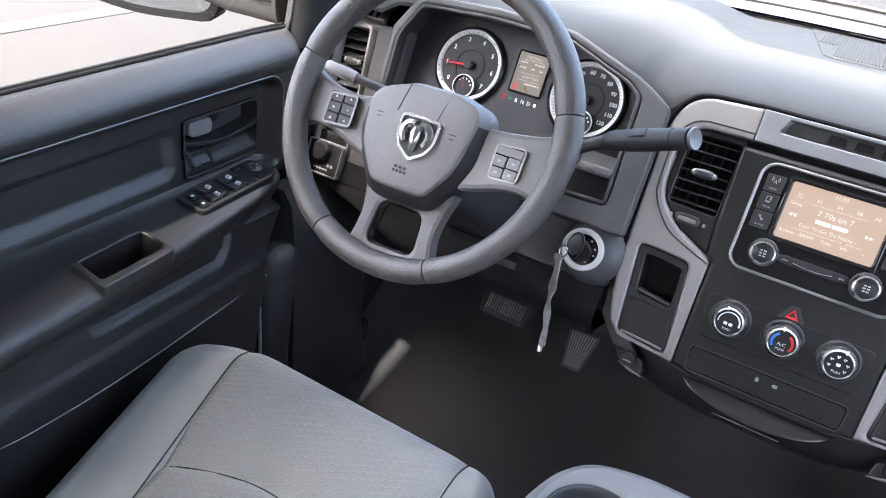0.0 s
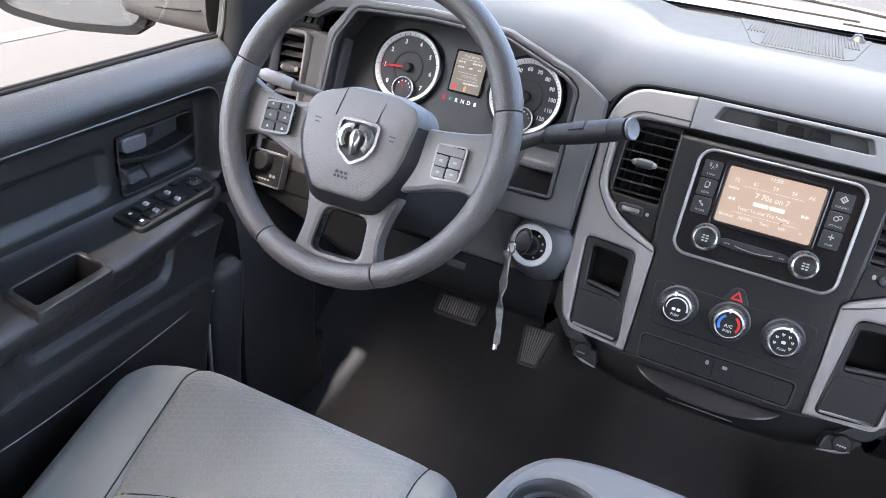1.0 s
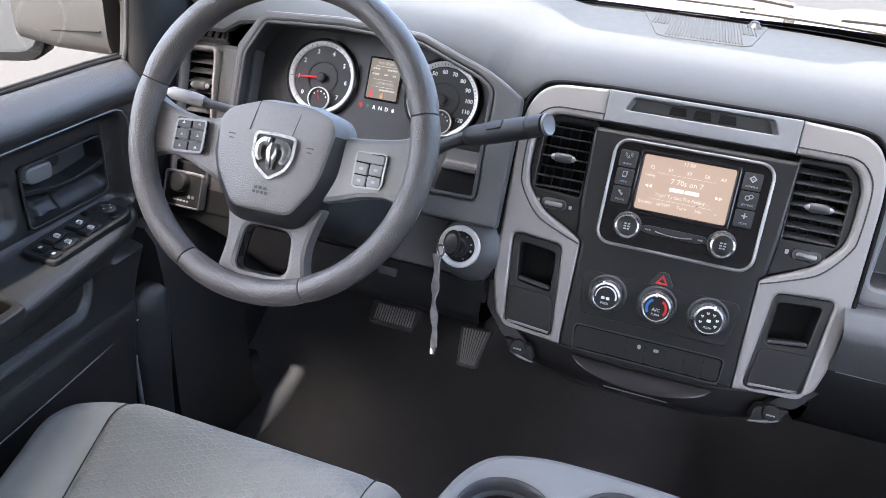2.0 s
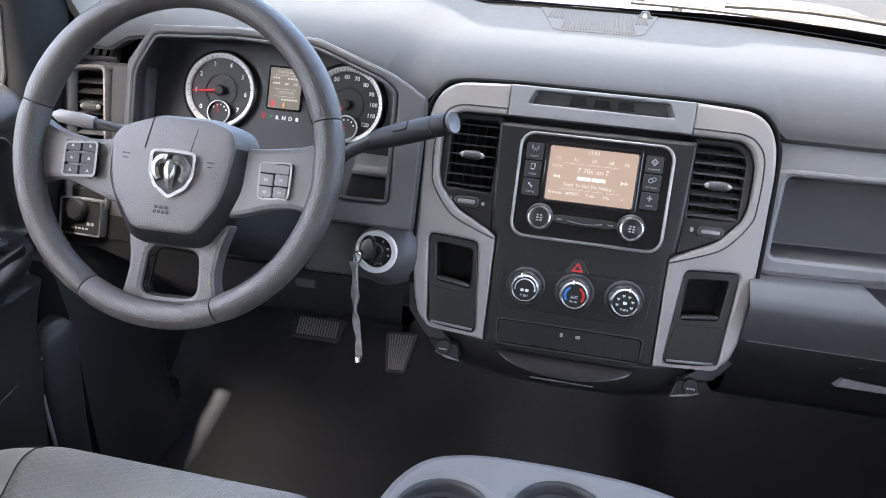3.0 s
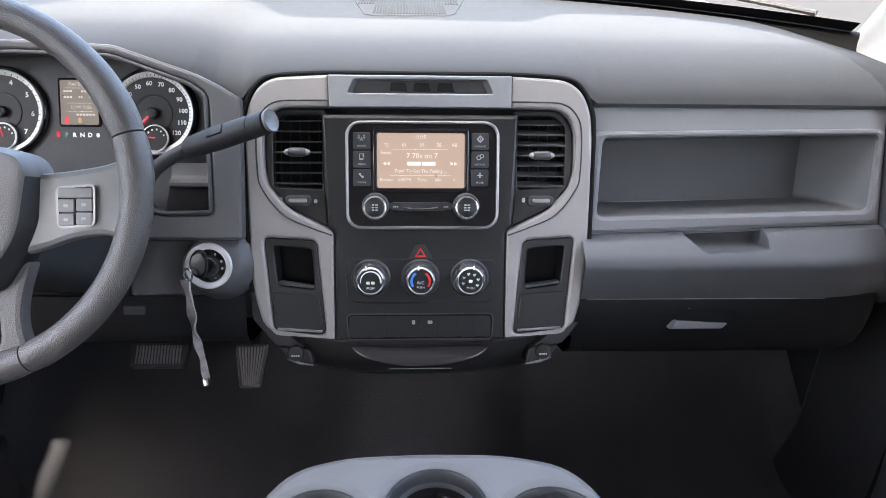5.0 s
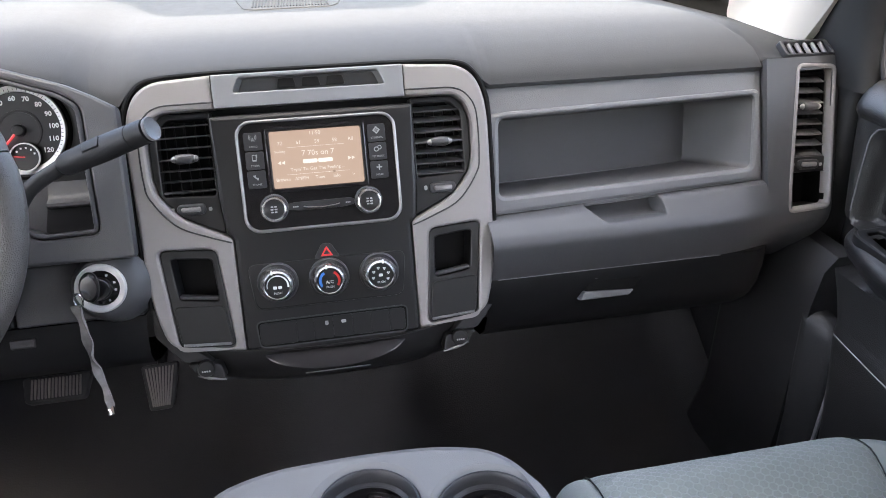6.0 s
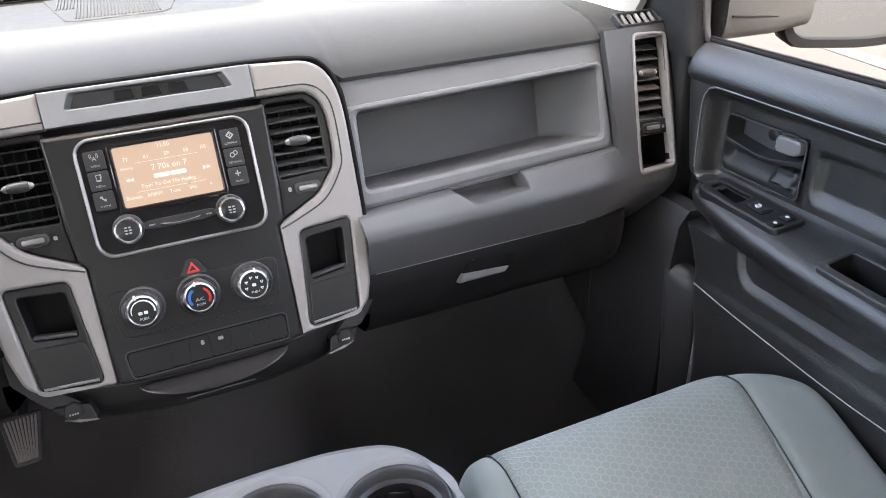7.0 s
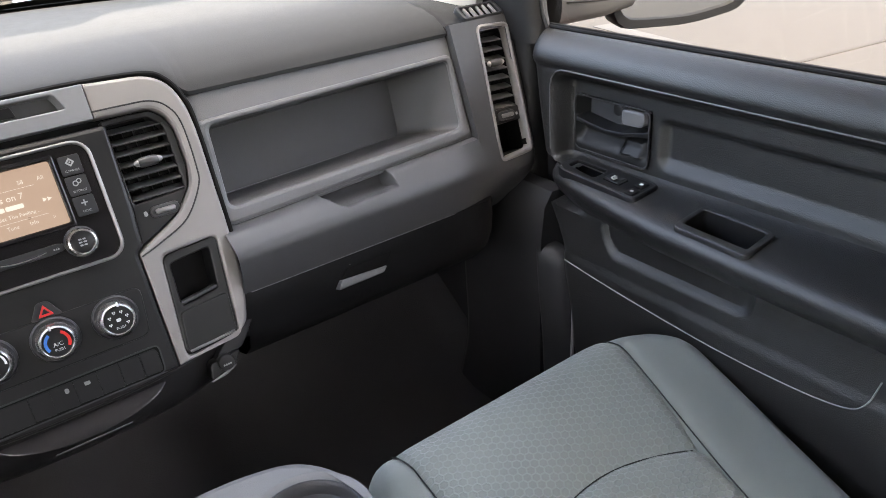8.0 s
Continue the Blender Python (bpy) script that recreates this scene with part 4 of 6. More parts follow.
tube(bm, [(x, -0.1335, -0.0075) for x in np.linspace(-0.045, 0.045, 5)], 0.001, 6)
part("bin_groove", bm, PANEL, stack)

for sg in (1, -1):      # dark returns beside the lower corners
    bm = bmesh.new()
    plate(bm, rpoly([(sg * x, y) for x, y in ((0.155, -0.110), (0.205, -0.098), (0.236, -0.06), (0.239, 0.03), (0.226, 0.03), (0.200, -0.07))], 0.004), -0.06, -0.010, 0.002)
    part("corner_return", bm, DARK, stack)
# climate controls
climate = thing("climate_controls", FACE, "black climate panel with three chrome-ringed knobs", "control panel")
bm = bmesh.new()
plate(bm, rpoly([(-0.106, 0.028), (0.106, 0.028), (0.099, -0.034), (-0.099, -0.034)], 0.012), 0.0085, 0.0105, 0.0015)
part("panel", bm, STACK, climate)
for n, x in enumerate((-0.068, 0.0, 0.068)):
    bm = bmesh.new()
    lathe(bm, [(0.0272, 0.010), (0.0268, 0.0125), (0.0250, 0.0140), (0.0225, 0.0125)], 40, (x, 0.001))
    k = part("knob", bm, BLACK, climate, "round black climate knob with chrome ring")
    bm = bmesh.new()
    lathe(bm, [(0.0228, 0.011), (0.0226, 0.015), (0.0219, 0.022), (0.0205, 0.0285), (0.0186, 0.0322), (0.0172, 0.0330), (0.0164, 0.0324), (0.0161, 0.029)], 40, (x, 0))
    part("chrome_ring", bm, BRIGHT, k, "bright chrome knob ring")
    bm = bmesh.new()
    lathe(bm, [(0.0163, 0.018), (0.0163, 0.0305), (0.0156, 0.0312), (0.002, 0.0315)], 40, (x, 0))
    part("cap", bm, STACK, k)
    bm = bmesh.new()
    block(bm, (x + (-0.006, -0.003, 0.004)[n], 0.0182, 0.0332), (0.0026, 0.0055, 0.0015), 0.0004)
    part("pointer", bm, WHITE, k)
    if n == 1:
        for mat, a0, a1 in ((BLUE, 120, 215), (RED, -35, 60)):
            bm = bmesh.new()
            arc = np.radians(np.linspace(a0, a1, 13))
            skin(bm, [[(x + r * math.cos(a), r * math.sin(a), 0.0322) for r in (0.0108, 0.0142)] for a in arc])
            part("colour_arc", bm, mat, k, "red or blue temperature arc")
        bm = bmesh.new()
        letters(bm, "A/C", x, -0.002, 0.0065, 0.0323)
        letters(bm, "PUSH", x, -0.0085, 0.0045, 0.0323)
        part("print", bm, WHITE, k)
    else:
        bm = bmesh.new()
        if n == 0:
            arc = np.radians(np.linspace(-10, 190, 19))
            skin(bm, [[(x + r * math.cos(a), r * math.sin(a), 0.0322) for r in (0.0128, 0.0138 + 0.0015 * (1 - i / 18))] for i, a in enumerate(arc)])
            bars(bm, x, -0.002, 0.013, 0.004, 0.0323, 2)
        else:
            for a in range(-30, 240, 45):
                bars(bm, x + 0.0105 * math.cos(radians(a)), 0.0105 * math.sin(radians(a)), 0.0044, 0.0022, 0.0323, 2)
                bars(bm, x + 0.0105 * math.cos(radians(a)), 0.0105 * math.sin(radians(a)) - 0.0018, 0.0018, 0.0014, 0.0323)
            bars(bm, x, 0.0, 0.007, 0.004, 0.0323, 1)
        letters(bm, "PUSH", x, -0.0095, 0.0045, 0.0323)
        part("print", bm, WHITE, k)
hz = thing("hazard_button", FACE, "black triangular hazard button with a red triangle", "button")
bm = bmesh.new()
plate(bm, rpoly([(-0.0175, 0.028), (0.0175, 0.028), (0.006, 0.0475), (-0.006, 0.0475)], 0.004), 0.0085, 0.0125, 0.001)
part("button", bm, BUTTON, hz)
bm = bmesh.new()
plate(bm, rpoly([(-0.0085, 0.0305), (0.0085, 0.0305), (0, 0.0442)], 0.001), 0.012, 0.0132, 0.0003, [rpoly([(-0.0045, 0.0332), (0.0045, 0.0332), (0, 0.0398)], 0.0005)])
part("red_triangle", bm, RED, hz)
bank = thing("switch_bank", FACE, "row of flat black dash switches", "switch panel")
bm = bmesh.new()
plate(bm, rpoly([(-0.1025, -0.0495), (0.1022, -0.0490), (0.1005, -0.0855), (-0.0995, -0.0860)], 0.008), 0.0085, 0.0102, 0.0012)
part("tray", bm, PITCH, bank)
bm = bmesh.new()
edge = rpoly([(-0.1025, -0.0495), (0.1022, -0.0490), (0.1005, -0.0855), (-0.0995, -0.0860)], 0.008)
plate(bm, shrunk(edge, -0.0008), 0.0085, 0.0112, 0.0004, [shrunk(edge, 0.0004)])
part("tray_edge", bm, BLACK, bank)
cuts = [-0.099, -0.0500, -0.0270, -0.0010, 0.0258, 0.0515, 0.0765, 0.0985]
for a, b2 in zip(cuts, cuts[1:]):
    bm = bmesh.new()
    plate(bm, rpoly([(a + 0.0003, -0.0828 + 0.0010 * (a > -0.09)), (b2 - 0.0003, -0.0828), (b2 - 0.0003, -0.0525), (a + 0.0003, -0.0525)], [0.006 if a < -0.09 else 0.0006, 0.006 if b2 > 0.09 else 0.0006, 0.006 if b2 > 0.09 else 0.0006, 0.006 if a < -0.09 else 0.0006]), 0.009, 0.0112, 0.0004)
    part("switch", bm, STACK, bank)
for px, pw, ph in ((-0.0095, 0.006, 0.0062), (0.0135, 0.009, 0.0045)):
    part("switch_print", bars(bmesh.new(), px, -0.0612, pw, ph, 0.0116), GREYPRINT, bank)

# radio
radio = thing("car_radio", FACE, "touchscreen car radio with a chrome rim, switched on", "radio")
R0 = rr(0.003, 0.1425, 0.209, 0.147, 0.021, 6)
bm = bmesh.new()
plate(bm, R0, 0.006, 0.0135, 0.0018, [shrunk(R0, 0.0042)])
part("chrome_rim", bm, SATIN, radio, "bright metal rim")
bm = bmesh.new()
plate(bm, shrunk(R0, 0.0040), 0.006, 0.0100, 0.001)
part("faceplate", bm, GLOSSY, radio, "black faceplate")
bm = bmesh.new()
plate(bm, rr(0.0005, 0.1625, 0.130, 0.086, 0.004), 0.0095, 0.0125, 0.0015, [rr(0.0005, 0.1625, 0.119, 0.0745, 0.003)])
part("screen_frame", bm, GLOSSY, radio)
bm = bmesh.new()
plate(bm, rr(0.0005, 0.1625, 0.1185, 0.074, 0.003), 0.0095, 0.0108, 0)
scr = part("screen", bm, SCREEN, radio, "lit peach coloured touchscreen")
bm = bmesh.new()
z = 0.0113
letters(bm, "11:50", 0.0, 0.1945, 0.0070, z)
for x, s in ((-0.046, "72"), (-0.022, "61"), (0.002, "59"), (0.025, "58"), (0.046, "All")):
    letters(bm, s, x, 0.1835, 0.0066, z)
letters(bm, "7 70s on 7", 0.002, 0.1690, 0.0100, z)
letters(bm, "Tryin' To Get The Feeling ...", 0.0, 0.1485, 0.0062, z)
for x, s in ((-0.046, "Browse"), (-0.022, "AM/FM"), (0.002, "Tune"), (0.024, "Info"), (0.046, ">")):
    letters(bm, s, x, 0.1365, 0.0060, z)
letters(bm, "Seeking", -0.047, 0.1730, 0.0045, z)
bars(bm, 0.001, 0.1585, 0.040, 0.0052, z, 2, 0.06)
for x, d in ((-0.049, -1), (-0.044, -1), (0.043, 1), (0.048, 1)):
    plate(bm, [(x - 0.0022 * d, 0.1560), (x + 0.0022 * d, 0.1585), (x - 0.0022 * d, 0.1610)], z - 0.0002, z, 0)
bars(bm, 0.0, 0.1778, 0.10, 0.0004, z)
bars(bm, 0.0, 0.1425, 0.11, 0.0004, z)
part("screen_writing", bm, SCREENTEXT, scr)
for x, words in ((-0.0795, ("RADIO", "MEDIA", "PHONE")), (0.0810, ("COMPASS", "SETTINGS", "MORE"))):
    for k, word in enumerate(words):
        s = 0.1885 - 0.0245 * k
        bm = bmesh.new()
        plate(bm, rr(x, s, 0.0235, 0.0232, 0.002, 2), 0.0095, 0.0120, 0.0008)
        b = part("button", bm, BUTTON, radio)
        bm = bmesh.new()
        letters(bm, word, x, s - 0.0065, 0.0036, 0.0124)
        y = s + 0.0035
        if word == "RADIO":
            letters(bm, "A", x, y - 0.0012, 0.0072, 0.0124)
            for sd in (1, -1):
                for r in (0.0028, 0.0044):
                    skin(bm, [[(x + sd * (r + d) * math.cos(a), y + 0.0022 + (r + d) * math.sin(a), 0.0124) for d in (0, 0.0007)] for a in np.linspace(-0.7, 0.7, 6)])
        elif word == "MEDIA":
            plate(bm, rr(x - 0.0005, y, 0.0056, 0.0085, 0.001, 2), 0.0120, 0.0124, 0, [rr(x - 0.0005, y + 0.0006, 0.0040, 0.0056, 0.0004, 1)])
            plate(bm, rr(x + 0.0024, y + 0.002, 0.0016, 0.0050, 0.0003, 1), 0.0120, 0.0126, 0)
        elif word == "PHONE":
            skin(bm, [[(x + 0.0030 + r * math.cos(a), y + 0.0030 + r * math.sin(a), 0.0124) for r in ((0.0048, 0.0066) if 0.25 < k2 / 9 < 0.75 else (0.0042, 0.0074))] for k2, a in enumerate(np.linspace(3.25, 4.6, 10))])
        elif word == "COMPASS":
            plate(bm, [(x - 0.0052, y), (x, y - 0.0052), (x + 0.0052, y), (x, y + 0.0052)], 0.0120, 0.0124, 0, [[(x - 0.0026, y), (x, y - 0.0026), (x + 0.0026, y), (x, y + 0.0026)]])
            plate(bm, rr(x, y, 0.0018, 0.0018, 0.0006, 2), 0.0120, 0.0124, 0)
        elif word == "SETTINGS":
            for dx, dy2, r in ((-0.0018, -0.0006, 0.0034), (0.0024, 0.0016, 0.0030)):
                skin(bm, [[(x + dx + k2 * r * math.cos(a), y + dy2 + k2 * r * math.sin(a), 0.0124) for k2 in (0.62, 1.0)] for a in np.linspace(0, 2 * math.pi, 15)])
        else:
            plate(bm, rr(x, y, 0.0075, 0.0016, 0.0002, 1), 0.0120, 0.0124, 0)
            plate(bm, rr(x, y, 0.0016, 0.0075, 0.0002, 1), 0.0120, 0.0125, 0)
        part("button_print", bm, GREYPRINT, b)
for x in (-0.0615, 0.0625):
    bm = bmesh.new()
    lathe(bm, [(0.0185, 0.010), (0.0185, 0.013), (0.0172, 0.0145)], 36, (x, 0.1005))
    k = part("knob", bm, BLACK, radio, "round black knob with a satin rim")
    bm = bmesh.new()
    lathe(bm, [(0.0168, 0.012), (0.0166, 0.026), (0.0155, 0.0285), (0.0135, 0.0292), (0.0125, 0.028)], 36, (x, 0.1))
    part("rim", bm, BRIGHT, k)
    bm = bmesh.new()
    lathe(bm, [(0.0128, 0.02), (0.0128, 0.0278), (0.0115, 0.0285), (0.001, 0.0287)], 28, (x, 0.1))
    part("cap", bm, STACK, k)
    bm = bmesh.new()
    bars(bm, x, 0.1, 0.010, 0.002, 0.0291, 2)
    bars(bm, x, 0.1035, 0.009, 0.002, 0.0291, 2)
    bars(bm, x, 0.0965, 0.009, 0.002, 0.0291, 2)
    part("cap_print", bm, GREYPRINT, k)
bm = bmesh.new()
plate(bm, rpoly([(-0.044, 0.104), (-0.036, 0.106), (0.038, 0.106), (0.044, 0.104), (0.044, 0.097), (0.030, 0.0945), (-0.030, 0.0945), (-0.044, 0.097)], 0.002), 0.0095, 0.0115, 0.0008)
slot = part("disc_strip", bm, BUTTON, radio)
bm = bmesh.new()
tube(bm, [(x, 0.0995 - 0.0025 * (1 - (x / 0.024) ** 2), 0.012) for x in np.linspace(-0.024, 0.024, 11)], 0.0012, 8)
part("chrome_line", bm, CHROME, slot, "thin chrome line")
for px, pw in ((-0.034, 0.008), (0.035, 0.007)):
    part("strip_print", bars(bmesh.new(), px, 0.1, pw, 0.002, 0.012, 3), GREYPRINT, slot)

# ---- air vents ----
def air_vent(m, w, h, slats, lever, wheel_y, tilt):
    """Louvres in a dark box, with a sliding tab and a thumbwheel under it. Local x across, y up, z out."""
    v = thing("air_vent", m, "black louvred air vent with a chrome-tipped tab", "air vent", "dash air vents")
    bm = bmesh.new()
    loops = [[(x, y, d) for x, y in rr(0, 0, w * k, h * k, 0.004, 2)] for k, d in ((1.02, -0.006), (0.98, -0.03))]
    vs = skin(bm, loops, False, True)
    bm.faces.new(vs[-1])
    part("duct", bm, DEEP, v)
    for k in range(slats):
        y = -h / 2 + h * (k + 0.5) / slats
        bm = bmesh.new()
        loops = []
        for x in np.linspace(-w / 2, w / 2, 5):
            loops.append([(x, y - 0.0036 * tilt, -0.0035), (x, y - 0.0036 * tilt - 0.0013, -0.0045), (x, y + 0.003 * tilt - 0.0008, -0.021), (x, y + 0.003 * tilt + 0.0008, -0.020)])
        loft(bm, loops)
        part("slat", bm, SLAT, v)
    for k in range(5):
        bm = bmesh.new()
        block(bm, (-w / 2 + w * (k + 0.5) / 5, 0, -0.0255), (0.0015, h * 0.96, 0.008), 0.0004)
        part("vane", bm, DEEP, v)
    bm = bmesh.new()
    loft(bm, [[(x, lever + r * 1.0 * math.cos(a), 0.002 + r * 0.8 * math.sin(a)) for a in np.linspace(0, 2 * math.pi, 12, endpoint=False)] for x, r in ((-0.0125, 0.0035), (-0.011, 0.0056), (-0.007, 0.0064), (0.0, 0.0066), (0.007, 0.0064), (0.011, 0.0056), (0.0125, 0.0035))])
    tab = part("tab", bm, SLAT, v, "dark ridged sliding tab")
    for sd in (1, -1):
        bm = bmesh.new()
        loft(bm, [[(sd * x, lever + r * math.cos(a), 0.002 + r * 0.8 * math.sin(a)) for a in np.linspace(0, 2 * math.pi, 12, endpoint=False)] for x, r in ((0.0118, 0.0042), (0.0130, 0.0046), (0.0155, 0.0036), (0.0175, 0.0016))])
        part("tab_tip", bm, SATIN, tab, "satin metal tip")
    bm = bmesh.new()
    plate(bm, rr(0, wheel_y, 0.036, 0.0150, 0.006, 3), -0.006, 0.0015, 0.002)
    tw = part("thumbwheel_bezel", bm, BLACK, v)
    bm = bmesh.new()
    block(bm, (0, wheel_y, 0.0025), (0.025, 0.0065, 0.005), 0.002)
    part("thumbwheel", bm, SATIN, tw, "satin thumbwheel")
    for px, py, ph in ((-0.0235, 0.001, 0.0065), (0.0235, -0.001, 0.005)):
        part("thumbwheel_print", bars(bmesh.new(), px, wheel_y + py, 0.006, ph, -0.0028), GREYPRINT, tw)
    return v


for sg in (1, -1):
    air_vent(FACE @ pose(sg * 0.1675, 0.1735, 0), 0.066, 0.099, 7, 0.0 if sg < 0 else -0.003, -0.066, 0.15 if sg < 0 else 1.0)
    off = 0 if sg > 0 else LEFT
    side = FACE @ pose(sg * 0.7385 + off, 0.165, -0.004, 0, 0, -2.0 * sg)
    v = air_vent(side, 0.054, 0.126, 8, 0.014, -0.073, 1.3)
    bm = bmesh.new()
    out = [(sg * x, y) for x, y in ((-0.0285, 0.078), (0.0385, 0.076), (0.0350, -0.141), (-0.0390, -0.147))]
    plate(bm, rpoly(out, 0.012), -0.01, 0.010, 0.004, [rpoly([(sg * x, y) for x, y in ((-0.0235, 0.0705), (0.0318, 0.0690), (0.0282, -0.1335), (-0.0340, -0.1390))], 0.006)])
    part("silver_frame", bm, SILVER, v, "satin silver vent frame")
    bm = bmesh.new()
    plate(bm, rpoly([(sg * x, y) for x, y in ((-0.0290, -0.062), (0.0300, -0.061), (0.0290, -0.084), (-0.0310, -0.085))], 0.002), -0.02, -0.003, 0.001)
    part("wheel_panel", bm, STACK, v)
    # cubby walls blackened throughout to stand for the shade inside
    bm = bmesh.new()
    q = [(sg * x, y) for x, y in ((-0.0310, -0.085), (0.0295, -0.084), (0.0280, -0.134), (-0.0345, -0.1395))]
    vs = skin(bm, [[(x, y, d) for x, y in q] for d in (0.0, -0.05)], False, True)
    bm.faces.new(vs[-1])
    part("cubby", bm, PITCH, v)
    # demister vent on the dash corner
    d = thing("demister_vent", FACE @ pose(sg * 0.738 + off, 0.2655, -0.006, -30, 0, 0), "small slotted side window demister vent", "air vent", "demister vents")
    bm = bmesh.new()
    plate(bm, rpoly([(-0.040, -0.0125), (0.042, -0.014), (0.034, 0.014), (-0.045, 0.015)], 0.006), -0.008, 0.002, 0.002, [rpoly([(-0.034, -0.009), (0.036, -0.010), (0.029, 0.010), (-0.038, 0.011)], 0.003)])
    part("frame", bm, BLACK, d)
    bm = bmesh.new()
    plate(bm, rr(0, 0, 0.07, 0.022, 0.002), -0.012, -0.009, 0)
    part("duct", bm, DEEP, d)
    for k in range(5):
        bm = bmesh.new()
        block(bm, (-0.026 + 0.013 * k, 0, -0.003), (0.006, 0.022, 0.006), 0.002, pose(0, 0, 0, 0, 35, 8))
        part("slat", bm, PANEL, d)

# ---- instruments ----
cluster = thing("instrument_cluster", CL, "lit instrument cluster with two chrome-ringed dials", "instrument cluster")
bm = bmesh.new()
plate(bm, rpoly([(-0.225, -0.14), (0.20, -0.14), (0.194, 0.030), (0.170, 0.048), (0.066, 0.085), (-0.06, 0.088), (-0.192, 0.081), (-0.225, 0.02)], 0.004), -0.02, -0.0015, 0)
part("face", bm, BLACK, cluster, "matt black cluster face")


def dial(x, y, marks, a0, a1, needle, sub_at, sub_needle):
    bm = bmesh.new()
    lathe(bm, [(0.0620, -0.002), (0.0605, 0.004), (0.0585, 0.006)], 56, (x, y), False)
    g = part("gauge", bm, GLOSSY, cluster, "round gauge with pale ring and white numerals")
    bm = bmesh.new()
    lathe(bm, [(0.0560, 0.0), (0.0559, 0.0058), (0.0551, 0.0068), (0.0540, 0.0062), (0.0496, 0.0048), (0.0485, 0.001)], 56, (x, y), False)
    part("ring", bm, RINGPAINT, g, "pale silver ring")
    bm = bmesh.new()
    lathe(bm, [(0.0495, 0.0012), (0.0001, 0.0014)], 48, (x, y))
    part("dial", bm, DIAL, g)
    bm = bmesh.new()
    lathe(bm, [(0.0265, 0.0014), (0.0262, 0.0024), (0.0235, 0.0024), (0.0232, 0.0014)], 40, (x, y), False)
    part("inner_ring", bm, STACK, g)
    nums = len(marks)
    for k, word in enumerate(marks):
        a = radians(a0 + (a1 - a0) * k / (nums - 1))
        if word:
            bm = bmesh.new()
            letters(bm, word, x + 0.0405 * math.cos(a), y + 0.0405 * math.sin(a), 0.0096 if len(word) < 2 else 0.0084, 0.0019, bold=0.0003)
            part("numeral", bm, WHITE, g)
    bm = bmesh.new()
    for k in range(4 * (nums - 1) + 1):
        a = radians(a0 + (a1 - a0) * k / (4 * (nums - 1)))
        ln = 0.0045 if k % 4 == 0 else 0.0025
        block(bm, (x + (0.0515 - ln / 2 + 0.0012) * math.cos(a), y + (0.0515 - ln / 2 + 0.0012) * math.sin(a), 0.0058), (ln, 0.0006, 0.0006), 0, pose(0, 0, 0, 0, 0, math.degrees(a)))
    part("ticks", bm, DARKPRINT, g)
    a = radians(needle)
    bm = bmesh.new()
    tube(bm, [(x + r * math.cos(a), y + r * math.sin(a), 0.0075) for r in (0.004, 0.025, 0.044)], [0.0016, 0.0013, 0.0006], 8)
    part("needle", bm, NEEDLE, g, "glowing red needle")
    bm = bmesh.new()
    lathe(bm, [(0.0078, 0.002), (0.0075, 0.008), (0.006, 0.0095), (0.001, 0.0098)], 24, (x, y))
    part("needle_hub", bm, STACK, g)
    sx, sy = sub_at
    bm = bmesh.new()
    lathe(bm, [(0.0185, 0.001), (0.0184, 0.008), (0.0172, 0.009), (0.0160, 0.0080), (0.0158, 0.006), (0.0001, 0.006)], 36, (sx, sy), False)
    part("small_gauge", bm, DIAL, g, "small gauge set into the dial")
    bm = bmesh.new()
    lathe(bm, [(0.0186, 0.007), (0.0182, 0.0092), (0.0168, 0.0094), (0.0163, 0.0075)], 36, (sx, sy), False)
    part("small_ring", bm, RINGPAINT, g)
    bm = bmesh.new()
    for b2 in range(20, 170, 30):
        bars(bm, sx + 0.012 * math.cos(radians(b2)), sy + 0.012 * math.sin(radians(b2)), 0.003, 0.0025, 0.0066)
    part("small_print", bm, WHITE, g)
    a = radians(sub_needle)
    bm = bmesh.new()
    tube(bm, [(sx + r * math.cos(a), sy + r * math.sin(a), 0.008) for r in (0.0, 0.013)], [0.0009, 0.0005], 8)
    part("small_needle", bm, NEEDLE, g)


dial(-0.1015, 0.0065, ["0", "1", "2", "3", "4", "5", "6", "7"], 222, -42, 186, (-0.099, -0.0270), 108)
dial(0.0995, 0.0055, ["", "10", "20", "30", "40", "50", "60", "70", "80", "90", "100", "110", "120"], 233, -41, 226, (0.1030, -0.0285), 172)
bm = bmesh.new()
plate(bm, rr(0.0008, 0.0195, 0.056, 0.066, 0.003), -0.002, 0.001, 0.0006)
disp = part("display", bm, GLOSSY, cluster, "small lit grey trip display")
bm = bmesh.new()
plate(bm, rr(0.0008, 0.0195, 0.050, 0.060, 0.002), 0.0, 0.0014, 0)
part("display_pane", bm, LCD, disp)
bm = bmesh.new()
letters(bm, "Fuel Econ.", 0.001, 0.0440, 0.0064, 0.0018)
letters(bm, "LOW FUEL", 0.004, 0.0130, 0.0058, 0.0018)
for y, spans in ((0.0345, ((-0.014, 0.012, 3), (0.012, 0.017, 4))), (0.0265, ((-0.014, 0.012, 3), (0.003, 0.006, 2), (0.017, 0.006, 2))), (0.0030, ((0.009, 0.026, 6),))):
    for cx, wide, n in spans:
        bars(bm, cx, y, wide, 0.0026, 0.0018, n, 0.3)
for y in (0.0388, 0.0185, 0.0075):
    bars(bm, 0.001, y, 0.046, 0.0005, 0.0018)
part("display_writing", bm, LCDTEXT, disp)
part("warning_red", bars(bmesh.new(), -0.0165, -0.0045, 0.0070, 0.0095, 0.0019), NEEDLE, disp, "red warning light")
